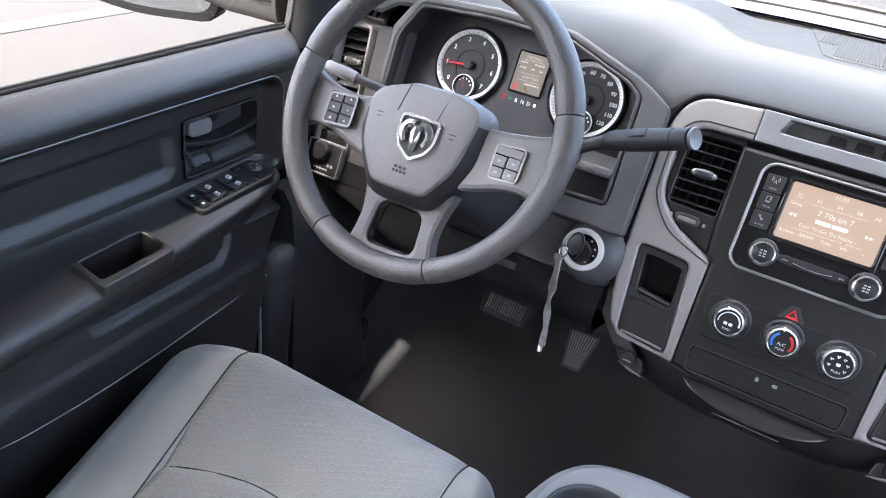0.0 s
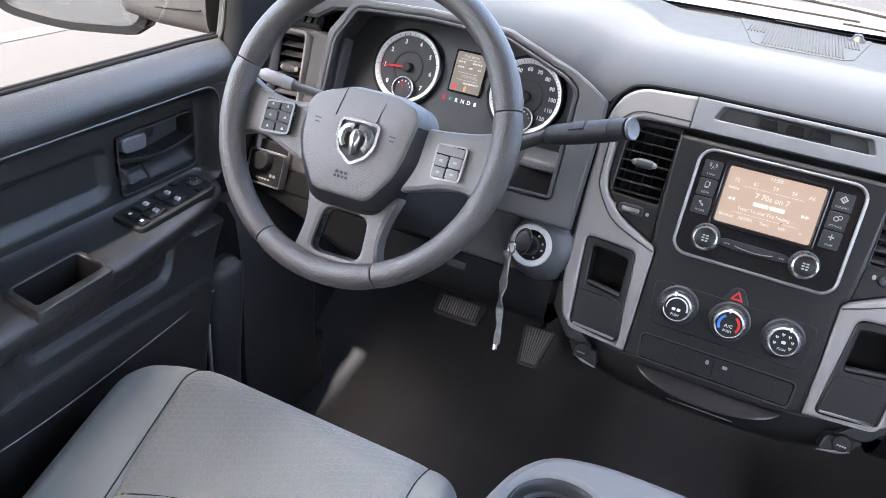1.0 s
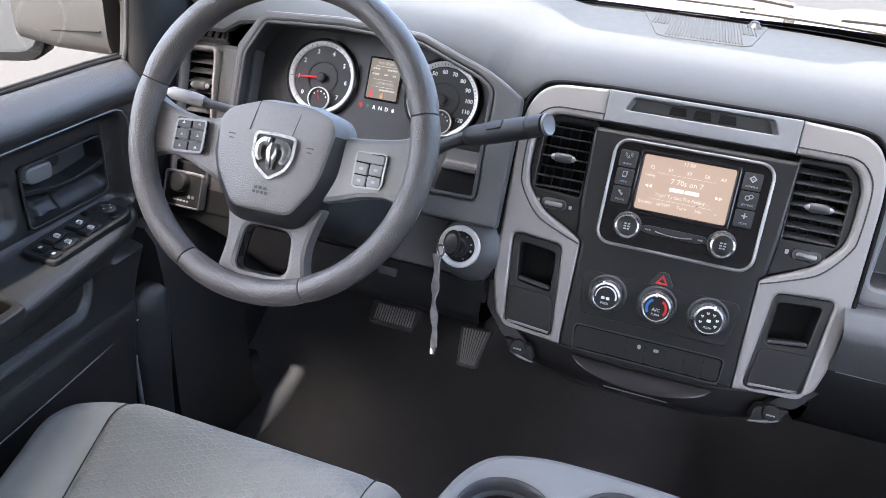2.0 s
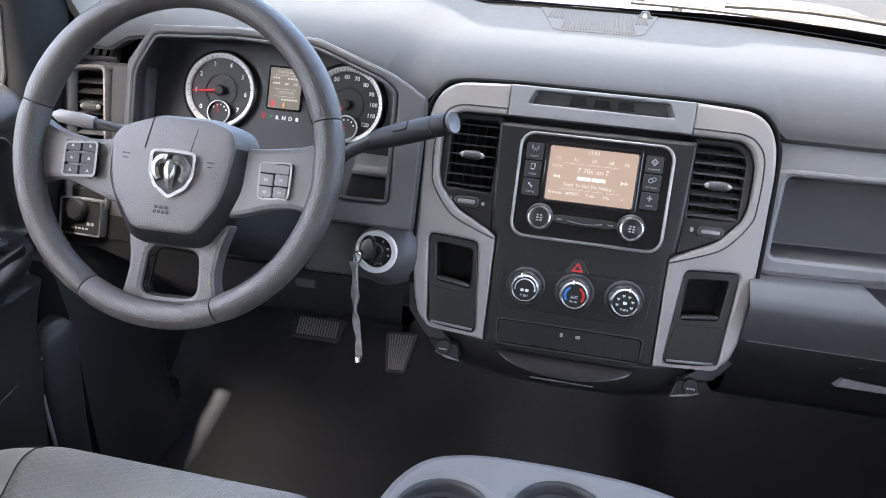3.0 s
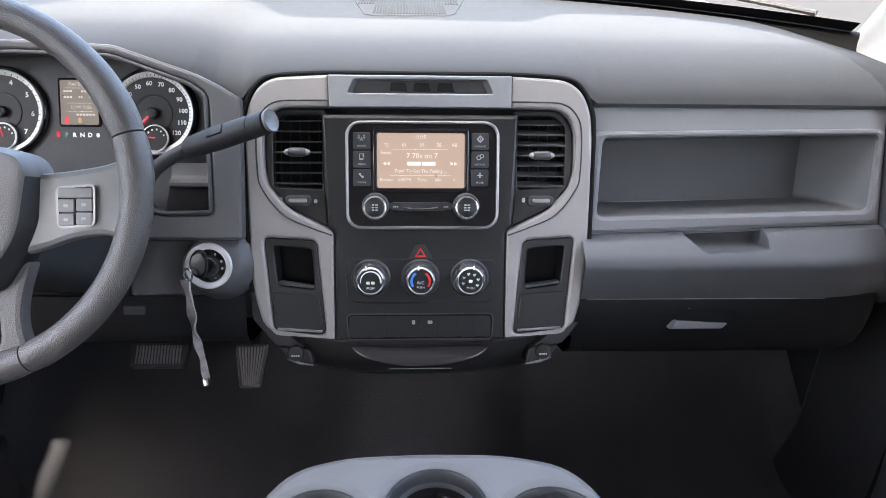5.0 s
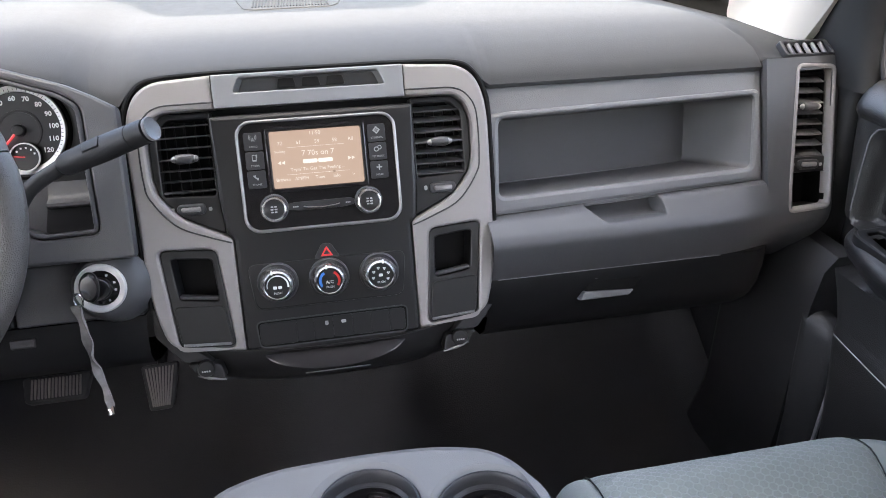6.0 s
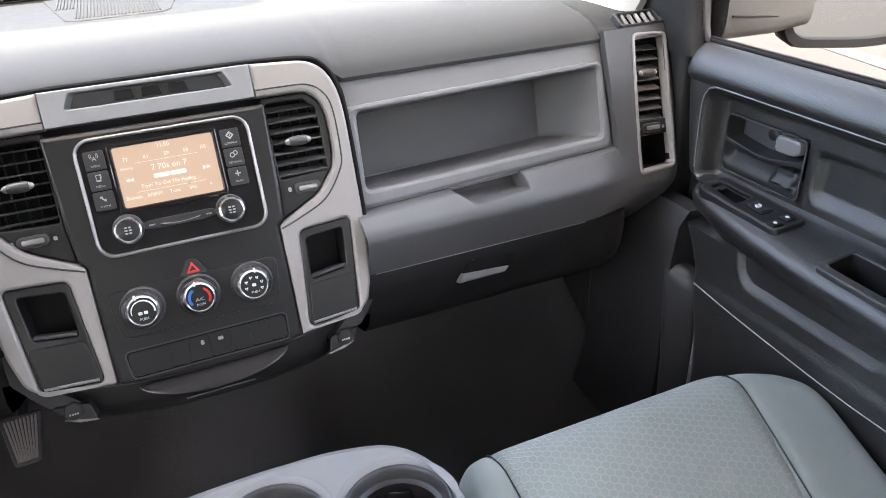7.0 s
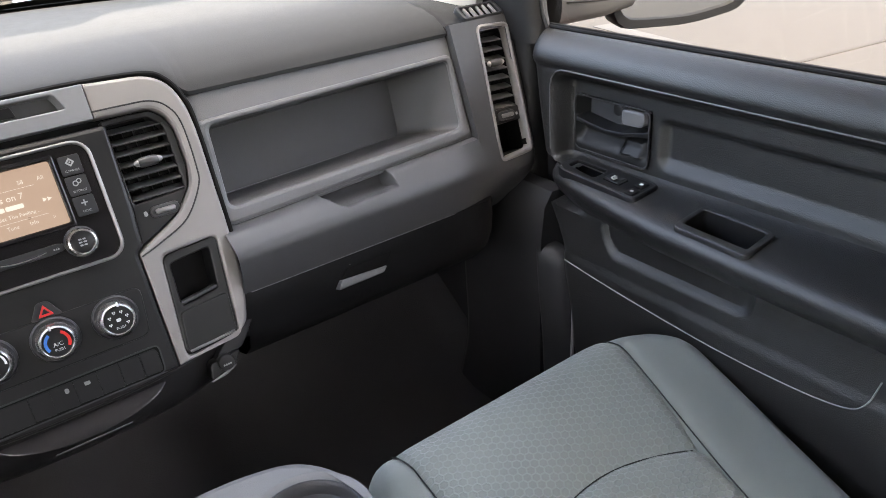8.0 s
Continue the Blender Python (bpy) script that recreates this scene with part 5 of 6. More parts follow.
part("warning_amber", bars(bmesh.new(), 0.0015, -0.0050, 0.0065, 0.0085, 0.0019), material("amber lit mark", (0.45, 0.25, 0.1), 0.4), disp)
bm = bmesh.new()
for x, s in ((-0.008, "R"), (0.0025, "N"), (0.013, "D")):
    letters(bm, s, x, -0.0245, 0.0082, -0.0008, bold=0.0003)
bars(bm, 0.0235, -0.0245, 0.006, 0.006, -0.0008)
part("gear_letters", bm, WHITE, cluster)
part("gear_letter_park", letters(bmesh.new(), "P", -0.0185, -0.0245, 0.0082, -0.0008), GREENLIT, cluster, "green lit letter")
part("belt_warning", bars(bmesh.new(), -0.0300, -0.0235, 0.006, 0.008, -0.0008), NEEDLE, cluster, "red warning mark")

# ---- steering wheel and column ----
WH = pose(-0.461, -0.215, 0.840, 63.3)
column = thing("steering_column", WH, "black plastic steering column shroud", "steering column")
bm = bmesh.new()
loops = []
for z, w, h, cy in ((-0.045, 0.095, 0.090, -0.01), (-0.07, 0.115, 0.105, -0.012), (-0.16, 0.125, 0.115, -0.02), (-0.30, 0.13, 0.12, -0.03), (-0.36, 0.13, 0.12, -0.035)):
    loops.append([(x, y, z) for x, y in rr(0, cy - 0.03, w, h, 0.03, 4)])
loft(bm, loops)
part("shroud", bm, DARK, column)
# stalk on the far side of the wheel
stalk = thing("turn_signal_stalk", pose(0, 0, 0), "dark grey turn signal stalk behind the wheel", "stalk")
bm = bmesh.new()
tube(bm, curve([(-0.50, -0.06, 0.80), (-0.60, -0.085, 0.812), (-0.645, -0.095, 0.820)], 12), 0.0065, 12)
part("arm", bm, SLAT, stalk)
bm = bmesh.new()
tube(bm, [(-0.645, -0.095, 0.820), (-0.66, -0.098, 0.823), (-0.69, -0.103, 0.828), (-0.697, -0.104, 0.829)], [0.0085, 0.0095, 0.0085, 0.004], 14)
part("tip", bm, SPOKE, stalk, "grey stalk tip")

wheel = thing("steering_wheel", WH, "black leather-grained steering wheel with grey spokes", "steering wheel")
RC, RT = 0.1795, 0.0155
seams = [17.5, 167.5, 243, 294.5]
for k in range(4):
    a0, a1 = seams[k] + 0.25, (seams[(k + 1) % 4] + (360 if k == 3 else 0)) - 0.25
    n = max(8, int((a1 - a0) / 4))
    path = []
    for i in range(n + 1):
        a = radians(a0 + (a1 - a0) * i / n)
        path.append((RC * math.cos(a), RC * math.sin(a), 0))
    bm = bmesh.new()
    loops = []
    for i, p in enumerate(path):
        a = math.atan2(p[1], p[0])
        fat = 1.0 + 0.10 * math.exp(-((math.degrees(a) % 360 - 20) / 22) ** 2) + 0.10 * math.exp(-((math.degrees(a) % 360 - 160) / 22) ** 2)
        q = 0.93 if i in (0, n) else 1.0
        loops.append([((RC + RT * fat * q * math.cos(t)) * math.cos(a), (RC + RT * fat * q * math.cos(t)) * math.sin(a), 1.12 * RT * q * math.sin(t)) for t in np.linspace(0, 2 * math.pi, 16, endpoint=False)])
    loft(bm, loops)
    part("rim", bm, LEATHER, wheel, "black grained rim section")
for sg in (1, -1):
    bm = bmesh.new()
    low = 0.0 if sg > 0 else -0.013
    pts = [(sg * x, y) for x, y in ((0.060, 0.016), (0.10, 0.018 + low), (0.150, 0.026 + low), (0.178, 0.040 + low), (0.178, -0.055), (0.160, -0.048), (0.146, -0.043), (0.118, -0.046), (0.092, -0.056), (0.048, -0.068))]
    plate(bm, rpoly(pts, [0.004, 0.02, 0.02, 0.004, 0.004, 0.008, 0.015, 0.02, 0.02, 0.004]), -0.022, -0.004, 0.006)
    part("spoke", bm, SPOKE if sg > 0 else HUBPAD, wheel, "grey plastic side spoke")
bm = bmesh.new()
plate(bm, rpoly([(-0.058, -0.070), (0.072, -0.070), (0.064, -0.098), (0.060, -0.128), (0.072, -0.168), (-0.052, -0.172), (-0.044, -0.128), (-0.050, -0.098)], [0.004, 0.004, 0.01, 0.03, 0.006, 0.006, 0.03, 0.01]), -0.030, -0.012, 0.006, [rpoly([(-0.022, -0.104), (0.037, -0.104), (0.041, -0.157), (-0.027, -0.160)], 0.014)])
part("lower_spoke", bm, HUBPAD, wheel, "grey lower double spoke")
bm = bmesh.new()   # inner lining of the lower opening
loops = [[(x, y, z) for x, y in rpoly([(-0.022, -0.104), (0.037, -0.104), (0.041, -0.157), (-0.027, -0.160)], 0.014)] for z in (-0.016, -0.034)]
skin(bm, loops, False, True)
part("opening_lining", bm, DEEP, wheel)
HUB = [(-0.080, -0.030), (-0.077, 0.012), (-0.064, 0.028), (-0.020, 0.043), (0.045, 0.044), (0.075, 0.036), (0.086, 0.022), (0.085, -0.030), (0.074, -0.058), (0.050, -0.095), (0.036, -0.101), (-0.030, -0.102), (-0.044, -0.096), (-0.067, -0.060)]
FRONT = [(-0.063, -0.030), (-0.068, 0.009), (-0.058, 0.023), (-0.018, 0.038), (0.043, 0.039), (0.069, 0.032), (0.077, 0.019), (0.069, -0.030), (0.063, -0.050), (0.043, -0.080), (0.034, -0.084), (-0.027, -0.085), (-0.035, -0.081), (-0.057, -0.050)]
base, front = rpoly(HUB, 0.010, 3), rpoly(FRONT, 0.006, 3)
edge = [[(x, y, -0.032) for x, y in base], [(x, y, -0.010) for x, y in base],
        [(x * 0.9 + u * 0.1, y * 0.9 + v * 0.1, -0.004) for (x, y), (u, v) in zip(base, front)],
        [(x * 0.12 + u * 0.88, y * 0.12 + v * 0.88, 0.0100) for (x, y), (u, v) in zip(base, front)],
        [(u, v, 0.0122) for u, v in front]]
loops = list(edge[3:])
for k, z in ((0.97, 0.0130), (0.90, 0.0138), (0.60, 0.0155), (0.30, 0.0166), (0.1, 0.0168)):
    loops.append([(0.003 + (x - 0.003) * k, -0.024 + (y + 0.024) * k, z) for x, y in front])
cover, lip = bmesh.new(), bmesh.new()
loft(cover, loops)
n = len(base)
for r0, r1 in zip(edge, edge[1:4]):
    for i in range(n):
        q = (r0[i], r0[(i + 1) % n], r1[(i + 1) % n], r1[i])
        # lower edge faces get a darker colour for the shade they lie in
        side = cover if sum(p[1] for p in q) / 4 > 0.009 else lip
        side.faces.new([side.verts.new(p) for p in q])
for side in (cover, lip):
    bmesh.ops.remove_doubles(side, verts=side.verts, dist=1e-5)
    bmesh.ops.recalc_face_normals(side, faces=side.faces)
part("airbag_cover", cover, HUBPAD, wheel, "grained charcoal airbag cover")
part("shaded_lip", lip, BUTTON, wheel, "lower edge of the airbag cover, darkened as in shade")
for x0, x1 in ((-0.021, -0.026), (0.034, 0.028)):
    bm = bmesh.new()
    tube(bm, [(x0 + (x1 - x0) * s, 0.036 - 0.034 * s, 0.0125 + 0.0035 * s ** 0.8) for s in (0, 0.25, 0.5, 0.75, 1)], 0.0008, 6)
    part("cover_crease", bm, DARKPRINT, wheel)
SHIELD = [(0.0105 + 0.86 * x, 0.94 * y - 0.004) for x, y in ((-0.028, 0.004), (0.0, 0.0055), (0.028, 0.004), (0.0275, -0.020), (0.020, -0.034), (0.0, -0.046), (-0.020, -0.034), (-0.0275, -0.020))]
bm = bmesh.new()
plate(bm, rpoly(SHIELD, 0.004), 0.008, 0.0196, 0.0007, [shrunk(rpoly(SHIELD, 0.004), 0.0022)])
part("emblem_rim", bm, BRIGHT, wheel, "chrome shield rim")
bm = bmesh.new()
plate(bm, shrunk(rpoly(SHIELD, 0.004), 0.0015), 0.008, 0.0180, 0.0005)
em = part("emblem_plate", bm, STACK, wheel)
for sg in (1, -1):
    bm = bmesh.new()
    arc = [(0.0105 + sg * 0.0035, -0.0085), (0.0105 + sg * 0.0115, -0.0085), (0.0105 + sg * 0.0168, -0.0145), (0.0105 + sg * 0.0165, -0.024), (0.0105 + sg * 0.0125, -0.030)]
    pts = curve([(x, y, 0.0195) for x, y in arc], 24)
    tube(bm, pts, [0.0072 - 0.0034 * i / (len(pts) - 1) for i in range(len(pts))], 8)
    part("emblem_curl", bm, BRIGHT, em, "plain chrome curl")
bm = bmesh.new()
tube(bm, [(0.0105, -0.009, 0.0190), (0.0105, -0.018, 0.0205), (0.0105, -0.029, 0.0200), (0.0105, -0.038, 0.0190)], [0.0056, 0.0076, 0.0062, 0.0042], 10)
part("emblem_wedge", bm, BRIGHT, em, "plain chrome wedge")
part("airbag_print", bars(bars(bmesh.new(), 0.003, -0.0605, 0.018, 0.0035, 0.0168, 3), 0.003, -0.0655, 0.020, 0.0035, 0.0166, 4), DARKPRINT, wheel)
for sg in (1, -1):
    part("horn_mark", bars(bars(bmesh.new(), 0.003 + sg * 0.050, -0.006, 0.012, 0.0014, 0.0166), 0.003 + sg * 0.050, -0.011, 0.008, 0.0014, 0.0166), BLACK, wheel)
# buttons on the spokes
bm = bmesh.new()
q = rpoly([(-0.134, 0.001), (-0.090, 0.005), (-0.089, -0.038), (-0.134, -0.042)], 0.007)
plate(bm, shrunk(q, -0.0032), -0.006, 0.0030, 0.0006, [shrunk(q, -0.0018)])
part("button_rim", bm, SPOKE, wheel, "thin satin rim round the buttons")
bm = bmesh.new()
plate(bm, shrunk(q, -0.0018), -0.006, 0.0002, 0)
pad = part("button_pad", bm, GLOSSY, wheel, "left button group")
for i in range(2):
    for j in range(3):
        bm = bmesh.new()
        x, y = -0.1225 + 0.0215 * i, -0.0040 - 0.0140 * j + 0.001 * i
        plate(bm, rr(x, y, 0.0196, 0.0118, 0.002, 2), -0.001, 0.0022, 0.0005)
        part("button", bm, BUTTON, pad)
        bm = bmesh.new()
        plate(bm, [(x - 0.002, y - 0.0015), (x + 0.002, y - 0.0015), (x, y + 0.002)], 0.0020, 0.0026, 0)
        part("button_mark", bm, GREYPRINT, pad)
bm = bmesh.new()
q = rpoly([(0.102, 0.003), (0.139, 0.006), (0.139, -0.034), (0.104, -0.037)], 0.006)
plate(bm, shrunk(q, -0.0012), -0.006, 0.0015, 0.0004, [shrunk(q, 0.0002)])
part("button_rim", bm, SATIN, wheel, "satin rim round the buttons")
bm = bmesh.new()
plate(bm, q, -0.006, 0.0, 0)
pad = part("button_pad", bm, GLOSSY, wheel, "right button group")
for x, y, w, h in ((0.1205, -0.0022, 0.033, 0.0100), (0.1120, -0.0150, 0.0155, 0.0125), (0.1292, -0.0140, 0.0155, 0.0125), (0.1122, -0.0285, 0.0150, 0.0120), (0.1290, -0.0275, 0.0155, 0.0120)):
    bm = bmesh.new()
    plate(bm, rr(x, y, w, h, 0.0015, 2), -0.001, 0.0025, 0.0008)
    part("button", bm, SPOKE, pad)
    if h > 0.011:
        part("button_mark", bars(bmesh.new(), x, y, 0.006, 0.003, 0.0029), GREYPRINT, pad)

shift = thing("gear_lever", pose(0, 0, 0), "black column gear lever with a long grip", "gear lever")
bm = bmesh.new()
tube(bm, curve([(-0.385, -0.02, 0.735), (-0.350, -0.03, 0.765), (-0.325, -0.03, 0.795), (-0.292, -0.012, 0.812)], 16), [0.012, 0.011, 0.010, 0.0095, 0.009, 0.009, 0.009, 0.009, 0.009, 0.009, 0.009, 0.009, 0.009][:len(curve([(0, 0, 0), (1, 0, 0), (2, 0, 0), (3, 0, 0)], 16))], 12)
part("stem", bm, DARK, shift)
a, b2 = Vector((-0.2905, -0.016, 0.8135)), Vector((-0.176, -0.060, 0.8640))
bm = bmesh.new()
tube(bm, [a + (b2 - a) * s for s in (0, 0.015, 0.05, 0.12, 0.35, 0.60, 0.785, 0.79, 0.80, 0.805, 0.93, 0.955)], [0.0088, 0.0110, 0.0128, 0.0137, 0.0146, 0.0146, 0.0141, 0.0132, 0.0132, 0.0141, 0.0138, 0.0134], 28)
part("grip", bm, DARK, shift)
bm = bmesh.new()
d = (b2 - a).normalized()
ring = d.orthogonal().normalized()
side = d.cross(ring)
skin(bm, [[b2 + d * w + (ring * math.cos(t) + side * math.sin(t)) * r for t in np.linspace(0, 2 * math.pi, 29)] for r, w in ((0.0132, -0.003), (0.0136, 0.0), (0.0130, 0.0012), (0.0118, 0.0004), (0.0080, -0.0012), (0.0002, -0.0020))])
part("end_cap", bm, PANEL, shift, "grey dished end cap")
bm = bmesh.new()
up = Vector((0, -0.62, 0.78))
up = (up - d * up.dot(d)).normalized()
M = Matrix((d, up.cross(d), up)).transposed().to_4x4()
block(bm, a + (b2 - a) * 0.44 + up * 0.0140, (0.024, 0.0125, 0.004), 0.0012, M)
part("overdrive_button", bm, BUTTON, shift)

# ---- ignition, key, light switch, pedals ----
ign = thing("ignition_switch", FACE @ pose(-0.2855, 0.0205, 0), "ignition lock in a round pale bezel", "ignition")
bm = bmesh.new()
loft(bm, [[(cx + r * math.cos(t), cy + r * 1.02 * math.sin(t), z) for t in np.linspace(0, 2 * math.pi, 32, endpoint=False)] for r, z, cx, cy in ((0.050, -0.004, 0.012, 0), (0.047, 0.006, 0.010, 0), (0.040, 0.016, 0.003, 0), (0.0335, 0.021, 0, 0))])
part("housing", bm, ENDGREY, ign)
bm = bmesh.new()
lathe(bm, [(0.0315, 0.018), (0.0312, 0.0245), (0.0295, 0.0262), (0.0235, 0.0250), (0.0225, 0.021)], 40)
part("bezel", bm, RINGPAINT, ign, "pale satin bezel ring")
bm = bmesh.new()
lathe(bm, [(0.0228, 0.016), (0.0225, 0.0215), (0.016, 0.0235), (0.0135, 0.032), (0.0125, 0.033), (0.001, 0.033)], 32)
part("lock", bm, GLOSSY, ign)
bm = bmesh.new()
for a_ in (20, 60, -10, -60):
    bars(bm, 0.0185 * math.cos(radians(a_)), 0.0185 * math.sin(radians(a_)), 0.004, 0.003, 0.0245)
part("print", bm, GREYPRINT, ign)
key = thing("car_key", FACE @ pose(-0.2855, 0.0205, 0), "black car key in the lock with a worn hanging strap", "key")
bm = bmesh.new()
loft(bm, [[(-0.007 + r * 0.0125 * math.cos(t) + 0.004 * (z - 0.034) * 20, 0.006 + r * 0.019 * math.sin(t), z) for t in np.linspace(0, 2 * math.pi, 20, endpoint=False)] for r, z in ((0.55, 0.032), (0.92, 0.036), (1.0, 0.042), (0.96, 0.049), (0.75, 0.054))])
part("key_head", bm, GLOSSY, key)
bm = bmesh.new()
tube(bm, [(-0.016 + 0.007 * math.cos(t), -0.006 + 0.008 * math.sin(t), 0.062 + 0.006 * math.cos(t)) for t in np.linspace(0, 2 * math.pi, 24, endpoint=False)], 0.0013, 8, True)
part("key_ring", bm, CHROME, key)
bm = bmesh.new()
rows = []
down = FACE.inverted().to_3x3() @ Vector((0, 0, -1))
start = Vector((-0.020, -0.012, 0.062))
for i in range(41):
    s = i / 40
    c = start + down * (0.168 * s) + Vector((0.006 * s + 0.0016 * math.sin(9 * s), 0, 0.003 * math.sin(7 * s) + 0.0012 * math.sin(31 * s)))
    w = 0.0060 * (1 - 0.30 * s) * (1 + 0.18 * math.sin(23 * s))
    tw = 0.6 * math.sin(5 * s) + 0.5 * math.sin(17 * s)
    ax = Vector((math.cos(tw), 0, math.sin(tw))) * w
    nn = Vector((-math.sin(tw), 0, math.cos(tw))) * 0.0014
    rows.append([c + ax + nn, c - ax + nn, c - ax - nn, c + ax - nn])
loft(bm, rows)
part("strap", bm, TAG, key, "long worn pale strap")
bm = bmesh.new()
block(bm, start + down * 0.160 + Vector((0.006, 0, 0.0)), (0.009, 0.020, 0.006), 0.002, pose(0, 0, 0, -20, 0, 8))
part("strap_tip", bm, CHROME, key)

hl = thing("headlight_switch", FACE @ pose(-0.765, 0.008, 0.012), "headlight switch panel with a pale frame", "switch panel")
bm = bmesh.new()
plate(bm, rr(0, 0, 0.072, 0.058, 0.005), -0.03, 0.002, 0.002, [rr(0, 0, 0.066, 0.052, 0.003)])
part("frame", bm, SPOKE, hl, "grey satin frame")
bm = bmesh.new()
plate(bm, rr(0, 0, 0.066, 0.052, 0.003), -0.03, 0.0, 0.001)
part("panel", bm, STACK, hl)
bm = bmesh.new()
lathe(bm, [(0.017, -0.002), (0.0165, 0.010), (0.014, 0.013), (0.001, 0.0135)], 28, (-0.004, 0.012))
part("knob", bm, STACK, hl)
part("print", bars(bars(bmesh.new(), 0.018, -0.010, 0.014, 0.005, 0.0012, 2), 0.0, -0.018, 0.03, 0.003, 0.0012, 5), GREYPRINT, hl)

brake = thing("brake_pedal", pose(-0.444, 0.155, 0.382, 42, 0, 0), "wide brake pedal with ribbed black rubber", "pedal", "pedals")
bm = bmesh.new()
plate(bm, rpoly([(-0.052, 0.021), (0.053, 0.021), (0.044, -0.022), (-0.046, -0.022)], 0.008), -0.012, 0.002, 0.003)
part("pad", bm, BLACK, brake)
for k in range(15):
    bm = bmesh.new()
    block(bm, (-0.036 + 0.0052 * k, 0.0, 0.003), (0.0026, 0.032, 0.004), 0.0008)
    part("rib", bm, RUBBER, brake)
bm = bmesh.new()
tube(bm, [(0, 0, -0.01), (0, 0.06, -0.04), (0, 0.2, -0.06)], 0.010, 8)
part("arm", bm, BLACK, brake)
gas = thing("gas_pedal", pose(-0.296, 0.19, 0.335, 58, 0, 4), "tall gas pedal with ribbed black rubber", "pedal", "pedals")
bm = bmesh.new()
plate(bm, rpoly([(-0.030, 0.036), (0.032, 0.036), (0.014, -0.042), (-0.024, -0.042)], 0.007), -0.012, 0.002, 0.003)
part("pad", bm, BLACK, gas)
for k in range(9):
    bm = bmesh.new()
    x0, x1 = -0.022 + 0.0055 * k, -0.017 + 0.0032 * k
    tube(bm, [(x0, 0.031, 0.0025), (x1, -0.035, 0.0025)], 0.0016, 6)
    part("rib", bm, RUBBER, gas)
bm = bmesh.new()
tube(bm, [(0, 0.02, -0.01), (0.01, 0.1, -0.05), (0.02, 0.2, -0.06)], 0.008, 8)
part("arm", bm, BLACK, gas)

# ---- doors ----
def side_of(x):
    """A frame on a door's inner face: local x towards the rear, y up, z into the cab."""
    return Matrix(((0, 0, -1, x), (-1, 0, 0, 0), (0, 1, 0, 0), (0, 0, 0, 1)))


def car_door(sg, dy, label):
    d = thing("door_1" if sg > 0 else "door_2", pose(0 if sg > 0 else LEFT, dy, 0 if sg > 0 else -0.006), label, "car door", "front doors", "structure")

    def put(name, bm, mat, parent=None, text=""):
        if sg < 0:      # the driver's door hangs a little lower towards the rear
            for v in bm.verts:
                v.co.z -= 0.035 * max(0, -v.co.y - 0.05)
                v.co.x = -v.co.x
        return part(name, bm, mat, parent or d, text)

    def inside(u, v, box, r):
        """How far a point lies inside a rounded box (left, right, low, high); negative outside."""
        a, b2 = min(u - box[0], box[1] - u), min(v - box[2], box[3] - v)
        if a < r and b2 < r:
            return r - math.hypot(r - a, r - b2)
        return min(a, b2)

    grab = 0.742 if sg > 0 else 0.722       # the middle of the grab pocket
    ys = sorted(set([0.018, 0.016, 0.010, 0.002, -0.007] + [round(v, 4) for v in np.linspace(-0.012, -0.63, 118)] + [-0.70, -0.80, -0.90, -1.02]), reverse=True)
    FRONT = ([0.2, 0.37, 0.5, 0.6, 0.64, 0.73, 0.8], [-0.135, -0.128, -0.098, -0.045, -0.026, -0.010, 0.0])
    BEZEL = (0.054, 0.204, 0.653, 0.745)
    rows = []
    for y in ys:
        arm = ease(-y, -0.02, 0.03)
        ai = lerp(-y, [0.0, 0.05, 0.1, 0.2, 0.3, 0.42, 0.6, 1.0], [0.758, 0.744, 0.730, 0.714, 0.703, 0.697, 0.694, 0.69] if sg > 0 else [0.758, 0.744, 0.730, 0.714, 0.703, 0.692, 0.682, 0.67])
        ai = ai + (1 - arm) * 0.05
        prof = [(0.845, 0.805), (0.822, 0.832), (0.811, 0.8425), (0.803, 0.8450), (0.795, 0.8425), (0.787, 0.8370), (0.779, 0.8295), (0.773, 0.8210), (0.7695, 0.8125), (0.7680, 0.804), (0.7690, 0.797), (0.7715, 0.7915), (0.7740, 0.7880)]
        for z in np.linspace(0.7865, 0.6455, 42):
            at = -y - (1 - min(1, (0.018 - y) / 0.30)) * lerp(z, *FRONT)
            x = 0.774 + 0.035 * ease(inside(at, z, (0.028, 3.0, 0.50, 0.7875), 0.030), 0.0, 0.024)
            x += 0.012 * ease(inside(at, 0.657 + (z - 0.657) * (0.55 if z < 0.675 else 1.0) if z > 0.657 else z, (0.218, 3.0, 0.6565, 0.738), 0.016), 0.0, 0.012)
            if inside(at, z, BEZEL, 0.008) > 0.002:
                x += 0.034
            prof.append((x, z))
        prof += [(ai + (prof[-1][0] - ai) * k, 0.641 - 0.009 * (1 - k)) for k in (0.92, 0.78, 0.64, 0.50, 0.36)]
        prof += [(ai + 0.022, 0.6320), (ai + 0.009, 0.6290), (ai + 0.003, 0.6245), (ai, 0.618), (ai + 0.001, 0.608), (ai + 0.006, 0.596), (ai + 0.016, 0.584), (max(0.752, ai + 0.022), 0.574)]
        for z in np.linspace(0.568, 0.492, 16):
            x = 0.7515 - 0.10 * max(0, 0.53 - z)
            prof.append((x + 0.009 * ease(inside(-y, z, (0.135, 0.435, 0.518, 0.70), 0.03), 0.0, 0.010), z))
        prof += [(0.7445, 0.485), (0.7435, 0.476), (0.7420, 0.455), (0.7415, 0.40), (0.748, 0.28), (0.76, 0.19), (0.79, 0.165), (0.87, 0.165), (0.87, 0.79)]
        fall = 0.0 if sg < 0 else 0.006
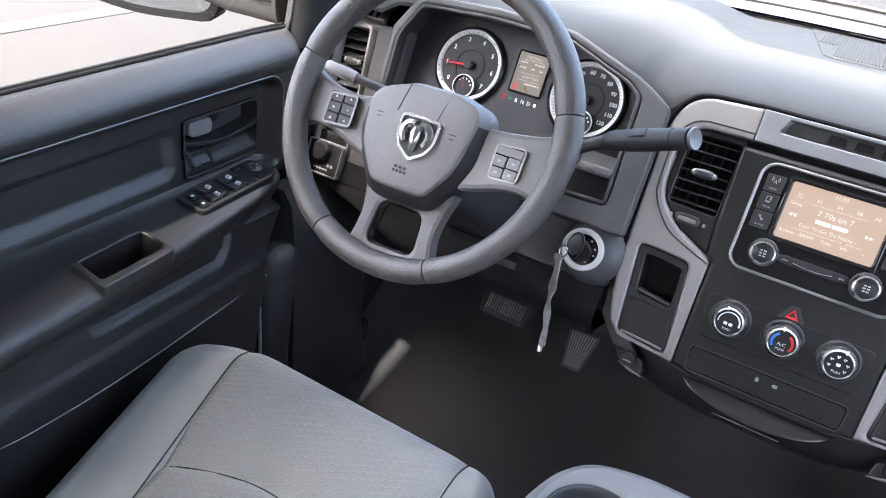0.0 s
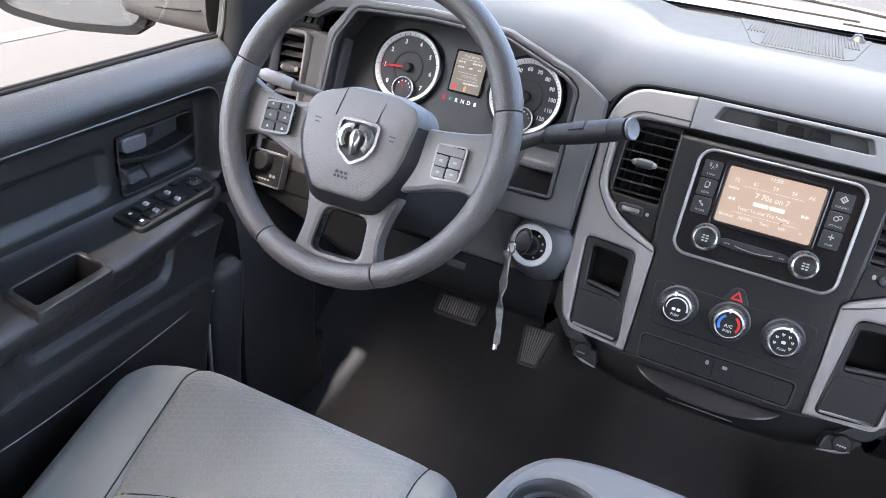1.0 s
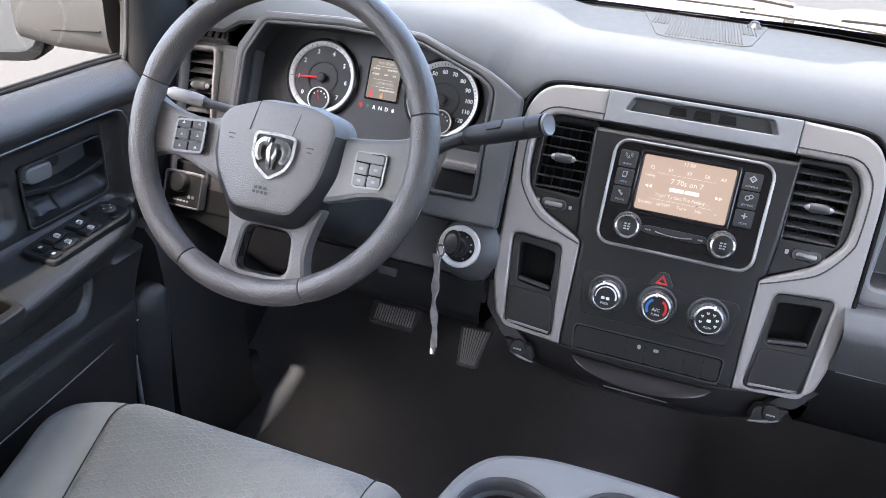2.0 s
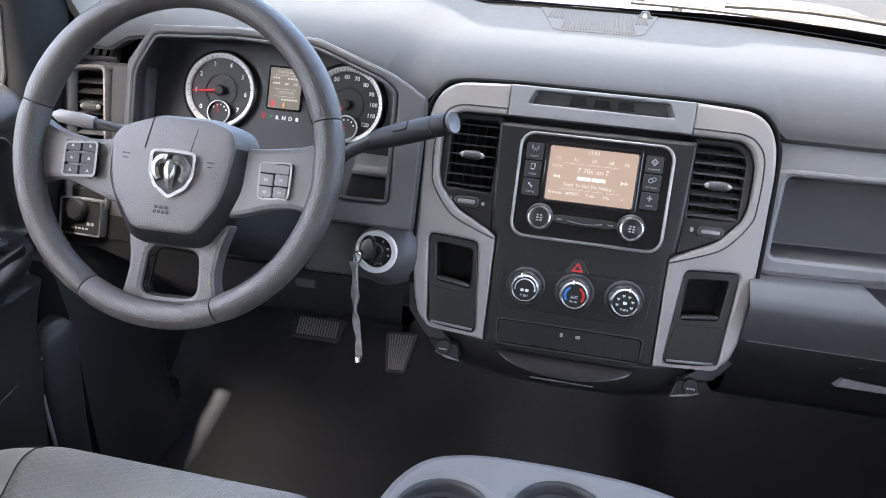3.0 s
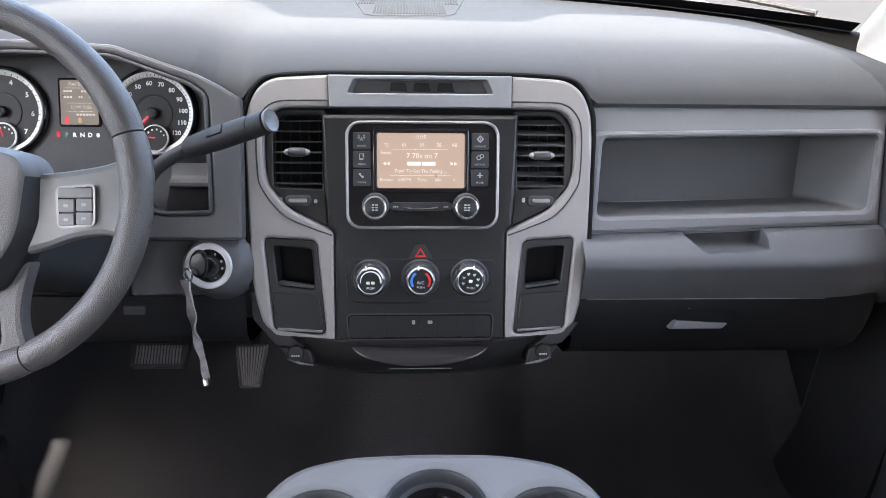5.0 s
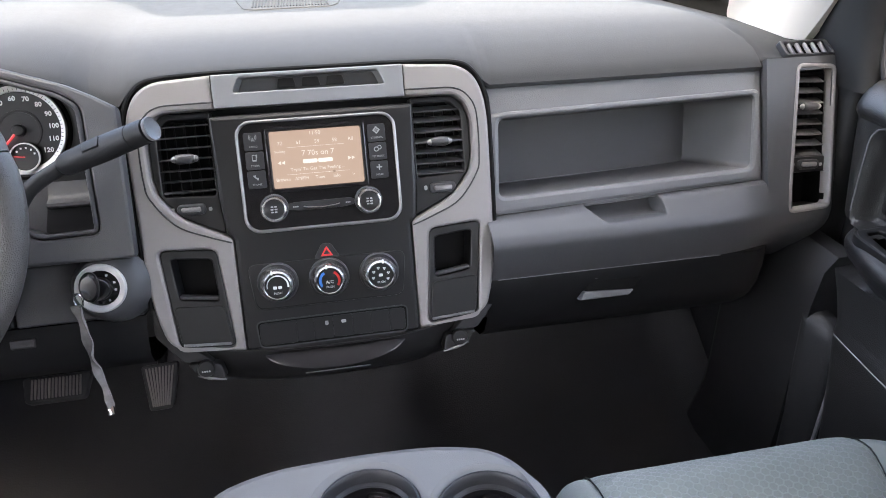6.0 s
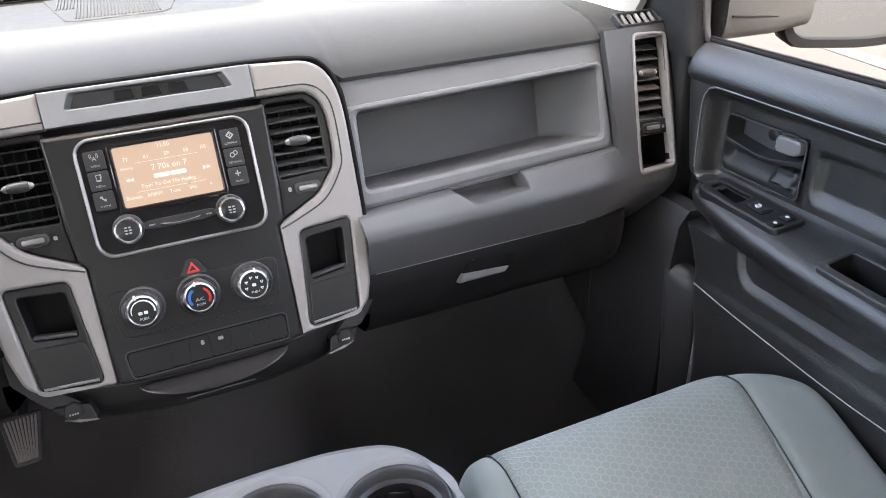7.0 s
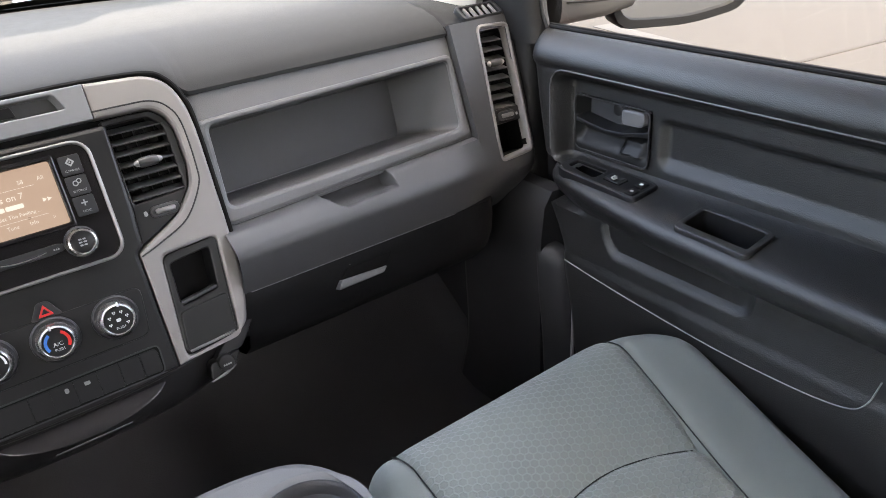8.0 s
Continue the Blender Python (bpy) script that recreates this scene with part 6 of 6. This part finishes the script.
        turn = 0.030 * (1 - math.sqrt(1 - (1 - ease(-y, -0.0182, -0.002)) ** 2))     # rounded front edge
        back = 1 - min(1, (0.018 - y) / 0.30)
        rows.append([(x + turn * (x < 0.83), y + back * lerp(z, *FRONT), z - fall * ease(z, 0.78, 0.83)) for x, z in prof])
    bm = bmesh.new()
    loft(bm, rows)
    gone = []
    for f in bm.faces:      # openings of the grab pocket and of the switch panel's tray
        c = f.calc_center_median()
        if 0.61 < c.z < 0.648 and (abs(c.x - grab - 0.0035) < 0.0235 and -0.428 < c.y < -0.330 or sg > 0 and abs(c.x - 0.766) < 0.013 and -0.146 < c.y < -0.092):
            gone.append(f)
    bmesh.ops.delete(bm, geom=gone, context="FACES")
    put("trim_panel", bm, DOORTRIM, None, "black grained inner door trim")
    # bead along the edge of the upper recess, paler to carry its highlight
    bm = bmesh.new()
    path = [(0.7745, -0.0285, 0.652), (0.7735, -0.0285, 0.70), (0.7735, -0.0285, 0.757), (0.7735, -0.031, 0.770), (0.7735, -0.0395, 0.7815), (0.7735, -0.052, 0.7868)] + [(0.7735, y, 0.7875) for y in (-0.064, -0.09, -0.15, -0.3, -0.45, -0.6, -0.8, -1.0)]
    tube(bm, path, 0.0013, 8)
    put("recess_bead", bm, SPOKE)
    drop = 0 if sg > 0 else -0.022
    bm = bmesh.new()     # closing line of the lower pocket
    tube(bm, curve([(0.7436, -0.095, 0.479 + drop), (0.7424, -0.20, 0.468 + drop), (0.7420, -0.377, 0.456 + drop), (0.7420, -0.50, 0.457 + drop), (0.7424, -0.568, 0.465 + drop), (0.7445, -0.592, 0.482 + drop), (0.7470, -0.602, 0.52 + drop)], 56), 0.0010, 6)
    put("pocket_seam", bm, GREYPRINT)
    # pull handle: a scooped pan with a ledge across it
    bm = bmesh.new()
    rows = []
    for i in range(45):
        u = 0.055 + 0.148 * i / 44
        row = []
        for j in range(41):
            bar = lerp(u, [0.055, 0.08, 0.12, 0.15, 0.19, 0.203], [0.7060, 0.7015, 0.6965, 0.6985, 0.7075, 0.7100])
            if j < 14:
                v = 0.654 + (bar - 0.010 - 0.654) * j / 14
            elif j < 28:
                v = bar - 0.010 + 0.016 * (j - 14) / 14
            else:
                v = bar + 0.006 + (0.744 - bar - 0.006) * (j - 28) / 12
            rel = v - bar
            e = inside(u, v, (0.054, 0.204, 0.6535, 0.7445), 0.010)
            a, b2 = ease(rel, 0.001, 0.005), 1 - ease(rel, -0.009, -0.005)
            w = a * (-0.026 + 0.010 * ease(u, 0.15, 0.19)) * ease(e, 0.002, 0.010) + (1 - a) * (b2 * -0.017 * ease(v, 0.660, 0.684) * ease(e, 0.0, 0.010) + (1 - b2) * 0.002 * ease(e, 0, 0.006))
            cup = ease(u, 0.146, 0.156) * (1 - ease(u, 0.186, 0.196)) * ease(v, 0.664, 0.670) * (1 - ease(v, 0.686, 0.694))
            row.append((0.806 - w - 0.010 * cup, -u, v))
        rows.append(row)
    skin(bm, rows)
    pan = put("handle_pan", bm, HANDLE, None, "smooth black pull handle pan")
    bm = bmesh.new()
    tube(bm, [(0.8045, -u, v) for u, v in rpoly([(0.054, 0.6535), (0.204, 0.6535), (0.204, 0.7445), (0.054, 0.7445)], 0.012)], 0.0016, 6, True)
    put("handle_bezel", bm, SLAT, pan)
    bm = bmesh.new()
    plate(bm, rpoly([(0.147, 0.737), (0.192, 0.739), (0.194, 0.722), (0.184, 0.713), (0.148, 0.712)], 0.008), -0.004, 0.012, 0.004)
    bm.transform(side_of(0.818))
    put("release_handle", bm, SPOKE, None, "satin grey release handle")
    bm = bmesh.new()
    lathe(bm, [(0.0095, -0.004), (0.0095, 0.001), (0.0085, 0.0018), (0.001, 0.002)], 20, (0.122, 0.7245))
    bm.transform(side_of(0.8305))
    put("screw_cover", bm, HANDLE, pan)
    # switches on the armrest
    A = pose(0.769, -0.155, 0.6385, 0, -5, -4)      # local x across, y forward, z up
    q = rpoly([(-0.030, -0.088), (0.029, -0.084), (0.031, 0.088), (-0.022, 0.088), (-0.030, 0.07)], 0.012)
    tray = rpoly([(-0.017, 0.008), (0.013, 0.008), (0.012, 0.074), (-0.010, 0.074)], 0.006)
    bm = bmesh.new()
    plate(bm, q, -0.012, 0.004, 0.0025, [tray] if sg > 0 else ())
    bm.transform(A)
    sw = put("switch_panel", bm, HANDLE, None, "satin black window switch panel")
    bm = bmesh.new()
    tube(bm, [(x, y, 0.0036) for x, y in shrunk(q, 0.0045)], 0.0008, 6, True)
    bm.transform(A)
    put("panel_groove", bm, SLAT, sw)

    def rocker(x, y, w, h, mark):
        bm = bmesh.new()
        loft(bm, [[(x + dx * w / 2 * k, y + v * h, z) for dx, z in ((-1, 0.001), (-1, zz), (1, zz), (1, 0.001))] for v, zz, k in ((-0.5, 0.004, 0.95), (-0.42, 0.0075, 1.0), (0.0, 0.0055, 1.0), (0.36, 0.0095, 1.0), (0.46, 0.0090, 0.97), (0.5, 0.005, 0.92))])
        bm.transform(A)
        b = put("window_switch", bm, BLACK, sw)
        bm = bmesh.new()
        plate(bm, rr(x, y + 0.10 * h, 0.0085, 0.0065, 0.001, 2), 0.004, 0.0088, 0, [rr(x, y + 0.10 * h, 0.0060, 0.0040, 0.0006, 2)])
        bars(bm, x, y + 0.10 * h, 0.0060, 0.0012, 0.0088)
        bm.transform(A)
        put("switch_mark", bm, mark, sw)
        bm = bmesh.new()
        plate(bm, rr(x, y, w * 1.18, h * 1.16, 0.002, 2), 0.0036, 0.0044, 0)
        bm.transform(A)
        put("switch_seat", bm, PITCH, sw)

    for x, y in ((-0.012, -0.041), (0.010, -0.036), (-0.013, 0.004), (0.009, 0.008)) if sg < 0 else ((-0.002, -0.024),):
        rocker(x, y, 0.0175, 0.030, WHITE)
    for x, y in ((-0.016, -0.071), (0.008, -0.067)):
        bm = bmesh.new()
        block(bm, (x, y, 0.0045), (0.018, 0.016, 0.005), 0.002)
        bm.transform(A)
        put("lock_switch", bm, STACK, sw)
        bm = bmesh.new()
        plate(bm, rr(x, y, 0.0045, 0.0055, 0.001, 2), 0.0068, 0.0074, 0)
        bm.transform(A)
        put("switch_mark", bm, WHITE, sw)
    if sg < 0:
        bm = bmesh.new()
        lathe(bm, [(0.0135, 0.003), (0.013, 0.007), (0.010, 0.0088), (0.001, 0.0093)], 24, (0.004, 0.064))
        bm.transform(A)
        knob = put("mirror_control", bm, BLACK, sw)
        bm = bmesh.new()
        for x, y in ((0.004, 0.071), (0.004, 0.057), (-0.003, 0.064), (0.011, 0.064)):
            bars(bm, x, y, 0.0025, 0.0025, 0.0094)
        bm.transform(A)
        put("mirror_control_print", bm, WHITE, knob)
        for x, y in ((-0.017, 0.052), (0.022, 0.040)):
            bm = bmesh.new()
            block(bm, (x, y, 0.0045), (0.010, 0.013, 0.005), 0.002)
            bm.transform(A)
            put("mirror_button", bm, STACK, sw)
    else:
        bm = bmesh.new()
        vs = skin(bm, [[(x, y, z) for x, y in tray] for z in (0.0015, -0.030)], False, True)
        bm.faces.new(vs[-1])
        bm.transform(A)
        put("tray_well", bm, HANDLE, sw, "open tray ahead of the switch")
    # grab pocket in the armrest
    A = pose(grab, -0.3795, 0.6375, 0, -6, -3)
    corner = [(-0.034, -0.061), (0.034, -0.057), (0.034, 0.058), (-0.034, 0.054)]
    q, hole = rpoly(corner, 0.010), rpoly([(-0.019, -0.051), (0.026, -0.047), (0.026, 0.049), (-0.019, 0.046)], 0.005)
    bm = bmesh.new()
    plate(bm, q, -0.012, 0.0030, 0.0028, [hole])
    bm.transform(A)
    cup = put("grab_pocket", bm, DOORTRIM, None, "open grab pocket in the armrest")
    bm = bmesh.new()
    vs = skin(bm, [[(x * k, y * k, z) for x, y in hole] for k, z in ((1.0, 0.0015), (0.97, -0.045))], False, True)
    bm.faces.new(vs[-1])
    bm.transform(A)
    put("pocket_well", bm, HANDLE, cup)
    # window: seal, frame, an added sun-blocking bar and pane
    bm = bmesh.new()
    lower = 0.002 if sg < 0 else 0.008
    for x, z, r in ((0.8085, 0.8485, 0.003), (0.8145, 0.8505, 0.003)):
        tube(bm, [(x, y, z - lower) for y in (0.012, -0.05, -0.3, -0.6, -1.0)], r, 8)
    put("window_seal", bm, DEEP)
    bm = bmesh.new()
    loft(bm, [[(x - 0.020, y + 0.110, z), (x - 0.026, y + 0.06, z), (x - 0.024, y + 0.020, z), (x - 0.016, y + 0.004, z), (x - 0.004, y - 0.003, z), (x + 0.010, y - 0.004, z), (x + 0.014, y + 0.004, z), (x + 0.014, y + 0.110, z)] for x, y, z in ((0.806, 0.012, 0.815), (0.803, 0.022, 0.86), (0.795, 0.030, 0.95), (0.792, -0.03, 1.10), (0.788, -0.15, 1.33))])
    put("window_frame", bm, HANDLE)
    bm = bmesh.new()
    tube(bm, [(0.8035, 0.008, 0.838), (0.8025, 0.018, 0.86), (0.7945, 0.026, 0.95)], 0.0032, 8)
    put("glass_run", bm, SAIL, None, "grey edge of the glass run")
    # unseen bar above the pane, placed to trim the sun on floor and armrest
    bm = bmesh.new()
    loft(bm, [[(0.745, y, 1.36), (0.752, y, 1.31), (0.760, y, 1.300), (0.810, y, 1.300), (0.812, y, 1.31), (0.806, y, 1.36)] for y in (-0.12, -0.4, -0.7, -1.0)])
    put("sun_block_bar", bm, BLACK)
    bm = bmesh.new()
    skin(bm, [[(0.812 - 0.010 * s2, y, 0.84 + 0.47 * s2) for y in (0.01 - 0.18 * s2, -0.5, -1.02)] for s2 in (0, 0.33, 0.66, 1)])
    put("window_pane", bm, GLASS, None, "clear window pane").visible_shadow = False
    return d


car_door(1, 0.0, "black passenger door trim with armrest, pull handle and open tray")
car_door(-1, -0.04, "black driver door trim with armrest and window switches")


def side_mirror(sg, dy):
    m = thing("side_mirror", pose(0 if sg > 0 else LEFT, dy, 0), "black outside mirror on a short arm", "side mirror", "outside mirrors")

    def put(name, bm, mat, text=""):
        if sg < 0:
            bm.transform(Matrix.Diagonal((-1, 1, 1, 1)))
        return part(name, bm, mat, m, text)
    bm = bmesh.new()
    loft(bm, [[(x, y + 0.032 * a, z + h * b2) for a, b2 in rr(0, 0, 2, 2, 0.45, 3)] for x, y, z, h in ((0.835, 0.040, 0.900, 0.066), (0.88, 0.036, 0.898, 0.064), (0.94, 0.034, 0.893, 0.060), (1.02, 0.045, 0.893, 0.058))])
    arm = put("arm", bm, SAIL)
    bm = bmesh.new()     # parting line of the arm's cover
    tube(bm, [(x, 0.0035, z) for x, z in ((0.842, 0.872), (0.88, 0.868), (0.935, 0.862))], 0.0018, 6)
    line = put("parting_line", bm, PITCH)
    line.parent = arm
    R = pose(1.125, 0.0, 0.942, 90, 0, -14)      # local x outwards, y up, z to the rear
    q = rpoly([(-0.150, -0.142), (0.02, -0.155), (0.155, -0.140), (0.165, 0.14), (0.12, 0.17), (-0.12, 0.17), (-0.155, 0.12)], 0.045)
    bm = bmesh.new()
    loops = [[(x * k, y * k, z) for x, y in q] for k, z in ((0.55, -0.11), (0.85, -0.08), (0.98, -0.03), (1.0, 0.0), (0.985, 0.008), (0.90, 0.006), (0.88, -0.004))]
    loft(bm, loops)
    bm.transform(R)
    put("housing", bm, MIRRORCASE, "black mirror housing")
    bm = bmesh.new()
    plate(bm, [(x * 0.885, y * 0.885) for x, y in q], -0.004, -0.002, 0)
    bm.transform(R)
    put("mirror_glass", bm, MIRROR, "mirror glass")


side_mirror(1, 0.0)
side_mirror(-1, -0.03)


# ---- seats ----
def seat_cushion(sg, label, x1, dy):
    s = thing("seat_cushion", pose(0, dy, 0), label, "car seat", "front seats")
    x0, inner = 0.222, 0.284

    def front(x):
        return -0.272 - 0.05 * max(0, (x - 0.60) / 0.12) ** 2.2 - 0.035 * max(0, (0.28 - x) / 0.06) ** 2

    def seam_x(y):
        return 0.648 - 0.20 * max(0, -y - 0.30)

    def arc_y(x):
        return -0.500 + 0.052 * math.sin(math.pi * min(1, max(0, (x - 0.29) / 0.34)))

    def top(x, y):
        """The cushion's height, with puffed panels that sink into the seams."""
        u = (x - x0) / (x1 - x0)
        z = 0.470 - 0.21 * max(0, -y - 0.33) - 0.022 * math.sin(math.pi * min(1, max(0, u))) * ease(-y, 0.30, 0.55)
        live = ease(front(x) - y, 0.0, 0.03)
        for e in (inner, seam_x(y)):
            z -= 0.0085 * live * math.exp(-abs(x - e) / 0.0085)
        if inner < x < seam_x(y):
            g = y - arc_y(x)
            z -= 0.013 * math.exp(-abs(g) / (0.034 if g > 0 else 0.012))
        fr = min(1, max(0, 1 - (front(x) - y) / 0.06))
        return z - 0.05 * (1 - math.sqrt(max(0, 1 - fr ** 2)))

    bm = bmesh.new()
    rows = []
    for k in range(71):
        row = []
        for j in range(73):
            u = j / 72
            y = front(x0 + (x1 - x0) * u)
            y -= (1.0 + y) * (k / 70) ** 1.3
            wide = x1 - 0.17 * max(0, -y - 0.36)
            x = x0 + (wide - x0) * u
            e = min(1, (1 - abs(2 * u - 1)) / 0.14)
            side = 0.055 * (1 - math.sqrt(max(0, 1 - (1 - e) ** 2)))
            under = 0.006 if inner + 0.003 < x < seam_x(y) - 0.003 else 0
            row.append((sg * x, y, top(x, y) - side - under))
        rows.append(row)
    skin(bm, rows)
    # front and side skirts
    skin(bm, [rows[0], [(p[0], p[1] - 0.004, 0.36) for p in rows[0]], [(p[0], p[1] - 0.05, 0.14) for p in rows[0]]])
    for j in (0, 72):
        o = 0.004 if j else -0.004
        skin(bm, [[r[j] for r in rows], [(sg * (abs(r[j][0]) + o), r[j][1], r[j][2] - 0.06) for r in rows], [(sg * (abs(r[j][0]) - 2.4 * o), r[j][1], 0.14) for r in rows]])
    part("bolster", bm, CLOTH if sg > 0 else WARMCLOTH, s, "plain grey cloth bolsters")
    for name in ("front_insert", "rear_insert"):
        bm = bmesh.new()
        rows = []
        for i in range(37):
            row = []
            for j in range(45):
                x = inner + 0.001 + (0.640 - inner) * j / 44
                a_, b_ = (front(x) - 0.006, arc_y(x)) if name == "front_insert" else (arc_y(x), -0.98)
                y = a_ + (b_ - a_) * (i / 36) ** (1.0 if name == "front_insert" else 1.4)
                x = inner + 0.0015 + (seam_x(y) - inner - 0.003) * j / 44
                row.append((sg * x, y, top(x, y) + 0.0012 * min(1, min(j, 44 - j) / 1.5) - 0.0004))
            rows.append(row)
        skin(bm, rows)
        part(name, bm, INSERT if sg > 0 else WARMINSERT, s, "honeycomb patterned cloth insert")
    for x in (0.648, inner):
        bm = bmesh.new()
        pts = []
        for i in range(40):
            y = front(x) + 0.002 - 0.70 * (i / 39) ** 1.2
            xx = seam_x(y) if x > 0.5 else x
            pts.append((sg * xx, y, top(xx, y) + 0.0030))
        tube(bm, pts, 0.0010, 6)
        part("seam", bm, STITCH, s, "dark seam piping")
    bm = bmesh.new()
    pts = [(inner + (seam_x(-0.49) - inner) * j / 28) for j in range(1, 28)]
    tube(bm, [(sg * x, arc_y(x), top(x, arc_y(x)) + 0.0022) for x in pts], 0.0009, 6)
    part("cross_seam", bm, STITCH, s)
    return s


seat_cushion(-1, "grey cloth driver seat cushion with honeycomb insert", 0.738, -0.012)
seat_cushion(1, "grey green cloth passenger seat cushion with honeycomb insert", 0.755, 0.018)

# ---- centre console with cup holders ----
con = thing("centre_console", pose(0, 0, 0), "light grey folding console with three cup holders", "console")
OUT = rpoly([(-0.196, -0.95), (0.216, -0.95), (0.212, -0.345), (0.198, -0.285), (0.165, -0.246), (0.10, -0.228), (0.01, -0.224), (-0.09, -0.228), (-0.150, -0.248), (-0.180, -0.290), (-0.194, -0.345)], [0.01, 0.01, 0.02, 0.03, 0.03, 0.03, 0.03, 0.03, 0.03, 0.03, 0.02])
CUPS = [(-0.112, -0.340, 0.055), (0.014, -0.310, 0.054), (0.140, -0.342, 0.056)]


def circle(cx, cy, r, n=32):
    return [(cx + r * math.cos(2 * math.pi * k / n), cy + r * math.sin(2 * math.pi * k / n)) for k in range(n)]


bm = bmesh.new()
plate(bm, OUT, 0.455, 0.510, 0.012, [circle(*c) for c in CUPS])
part("lid_plate", bm, CONSOLE, con, "light grey moulded top")
bm = bmesh.new()
loft(bm, [[(x * k, -0.58 + (y + 0.58) * k, z) for x, y in OUT] for k, z in ((0.99, 0.457), (0.98, 0.40), (0.95, 0.25), (0.90, 0.16))])
part("base", bm, BLACK, con)
for cx, cy, r in CUPS:
    bm = bmesh.new()
    lathe(bm, [(r + 0.001, 0.510), (r - 0.001, 0.5105), (r - 0.0035, 0.508), (r - 0.005, 0.495), (r - 0.010, 0.492)], 40, (cx, cy), False)
    h = part("cup_holder", bm, BLACK, con, "dark ringed cup holder")
    bm = bmesh.new()
    lathe(bm, [(r - 0.009, 0.493), (r - 0.011, 0.47), (r - 0.014, 0.435), (r - 0.02, 0.43), (0.001, 0.43)], 40, (cx, cy), False)
    part("well", bm, GLOSSY, h)
    for a_ in (70, 190, 310):
        bm = bmesh.new()
        p = Vector((cx + (r - 0.012) * math.cos(radians(a_)), cy + (r - 0.012) * math.sin(radians(a_)), 0.468))
        block(bm, p, (0.012, 0.030, 0.030), 0.005, pose(0, 0, 0, 0, 12, a_))
        part("grip_tab", bm, GLOSSY, h)
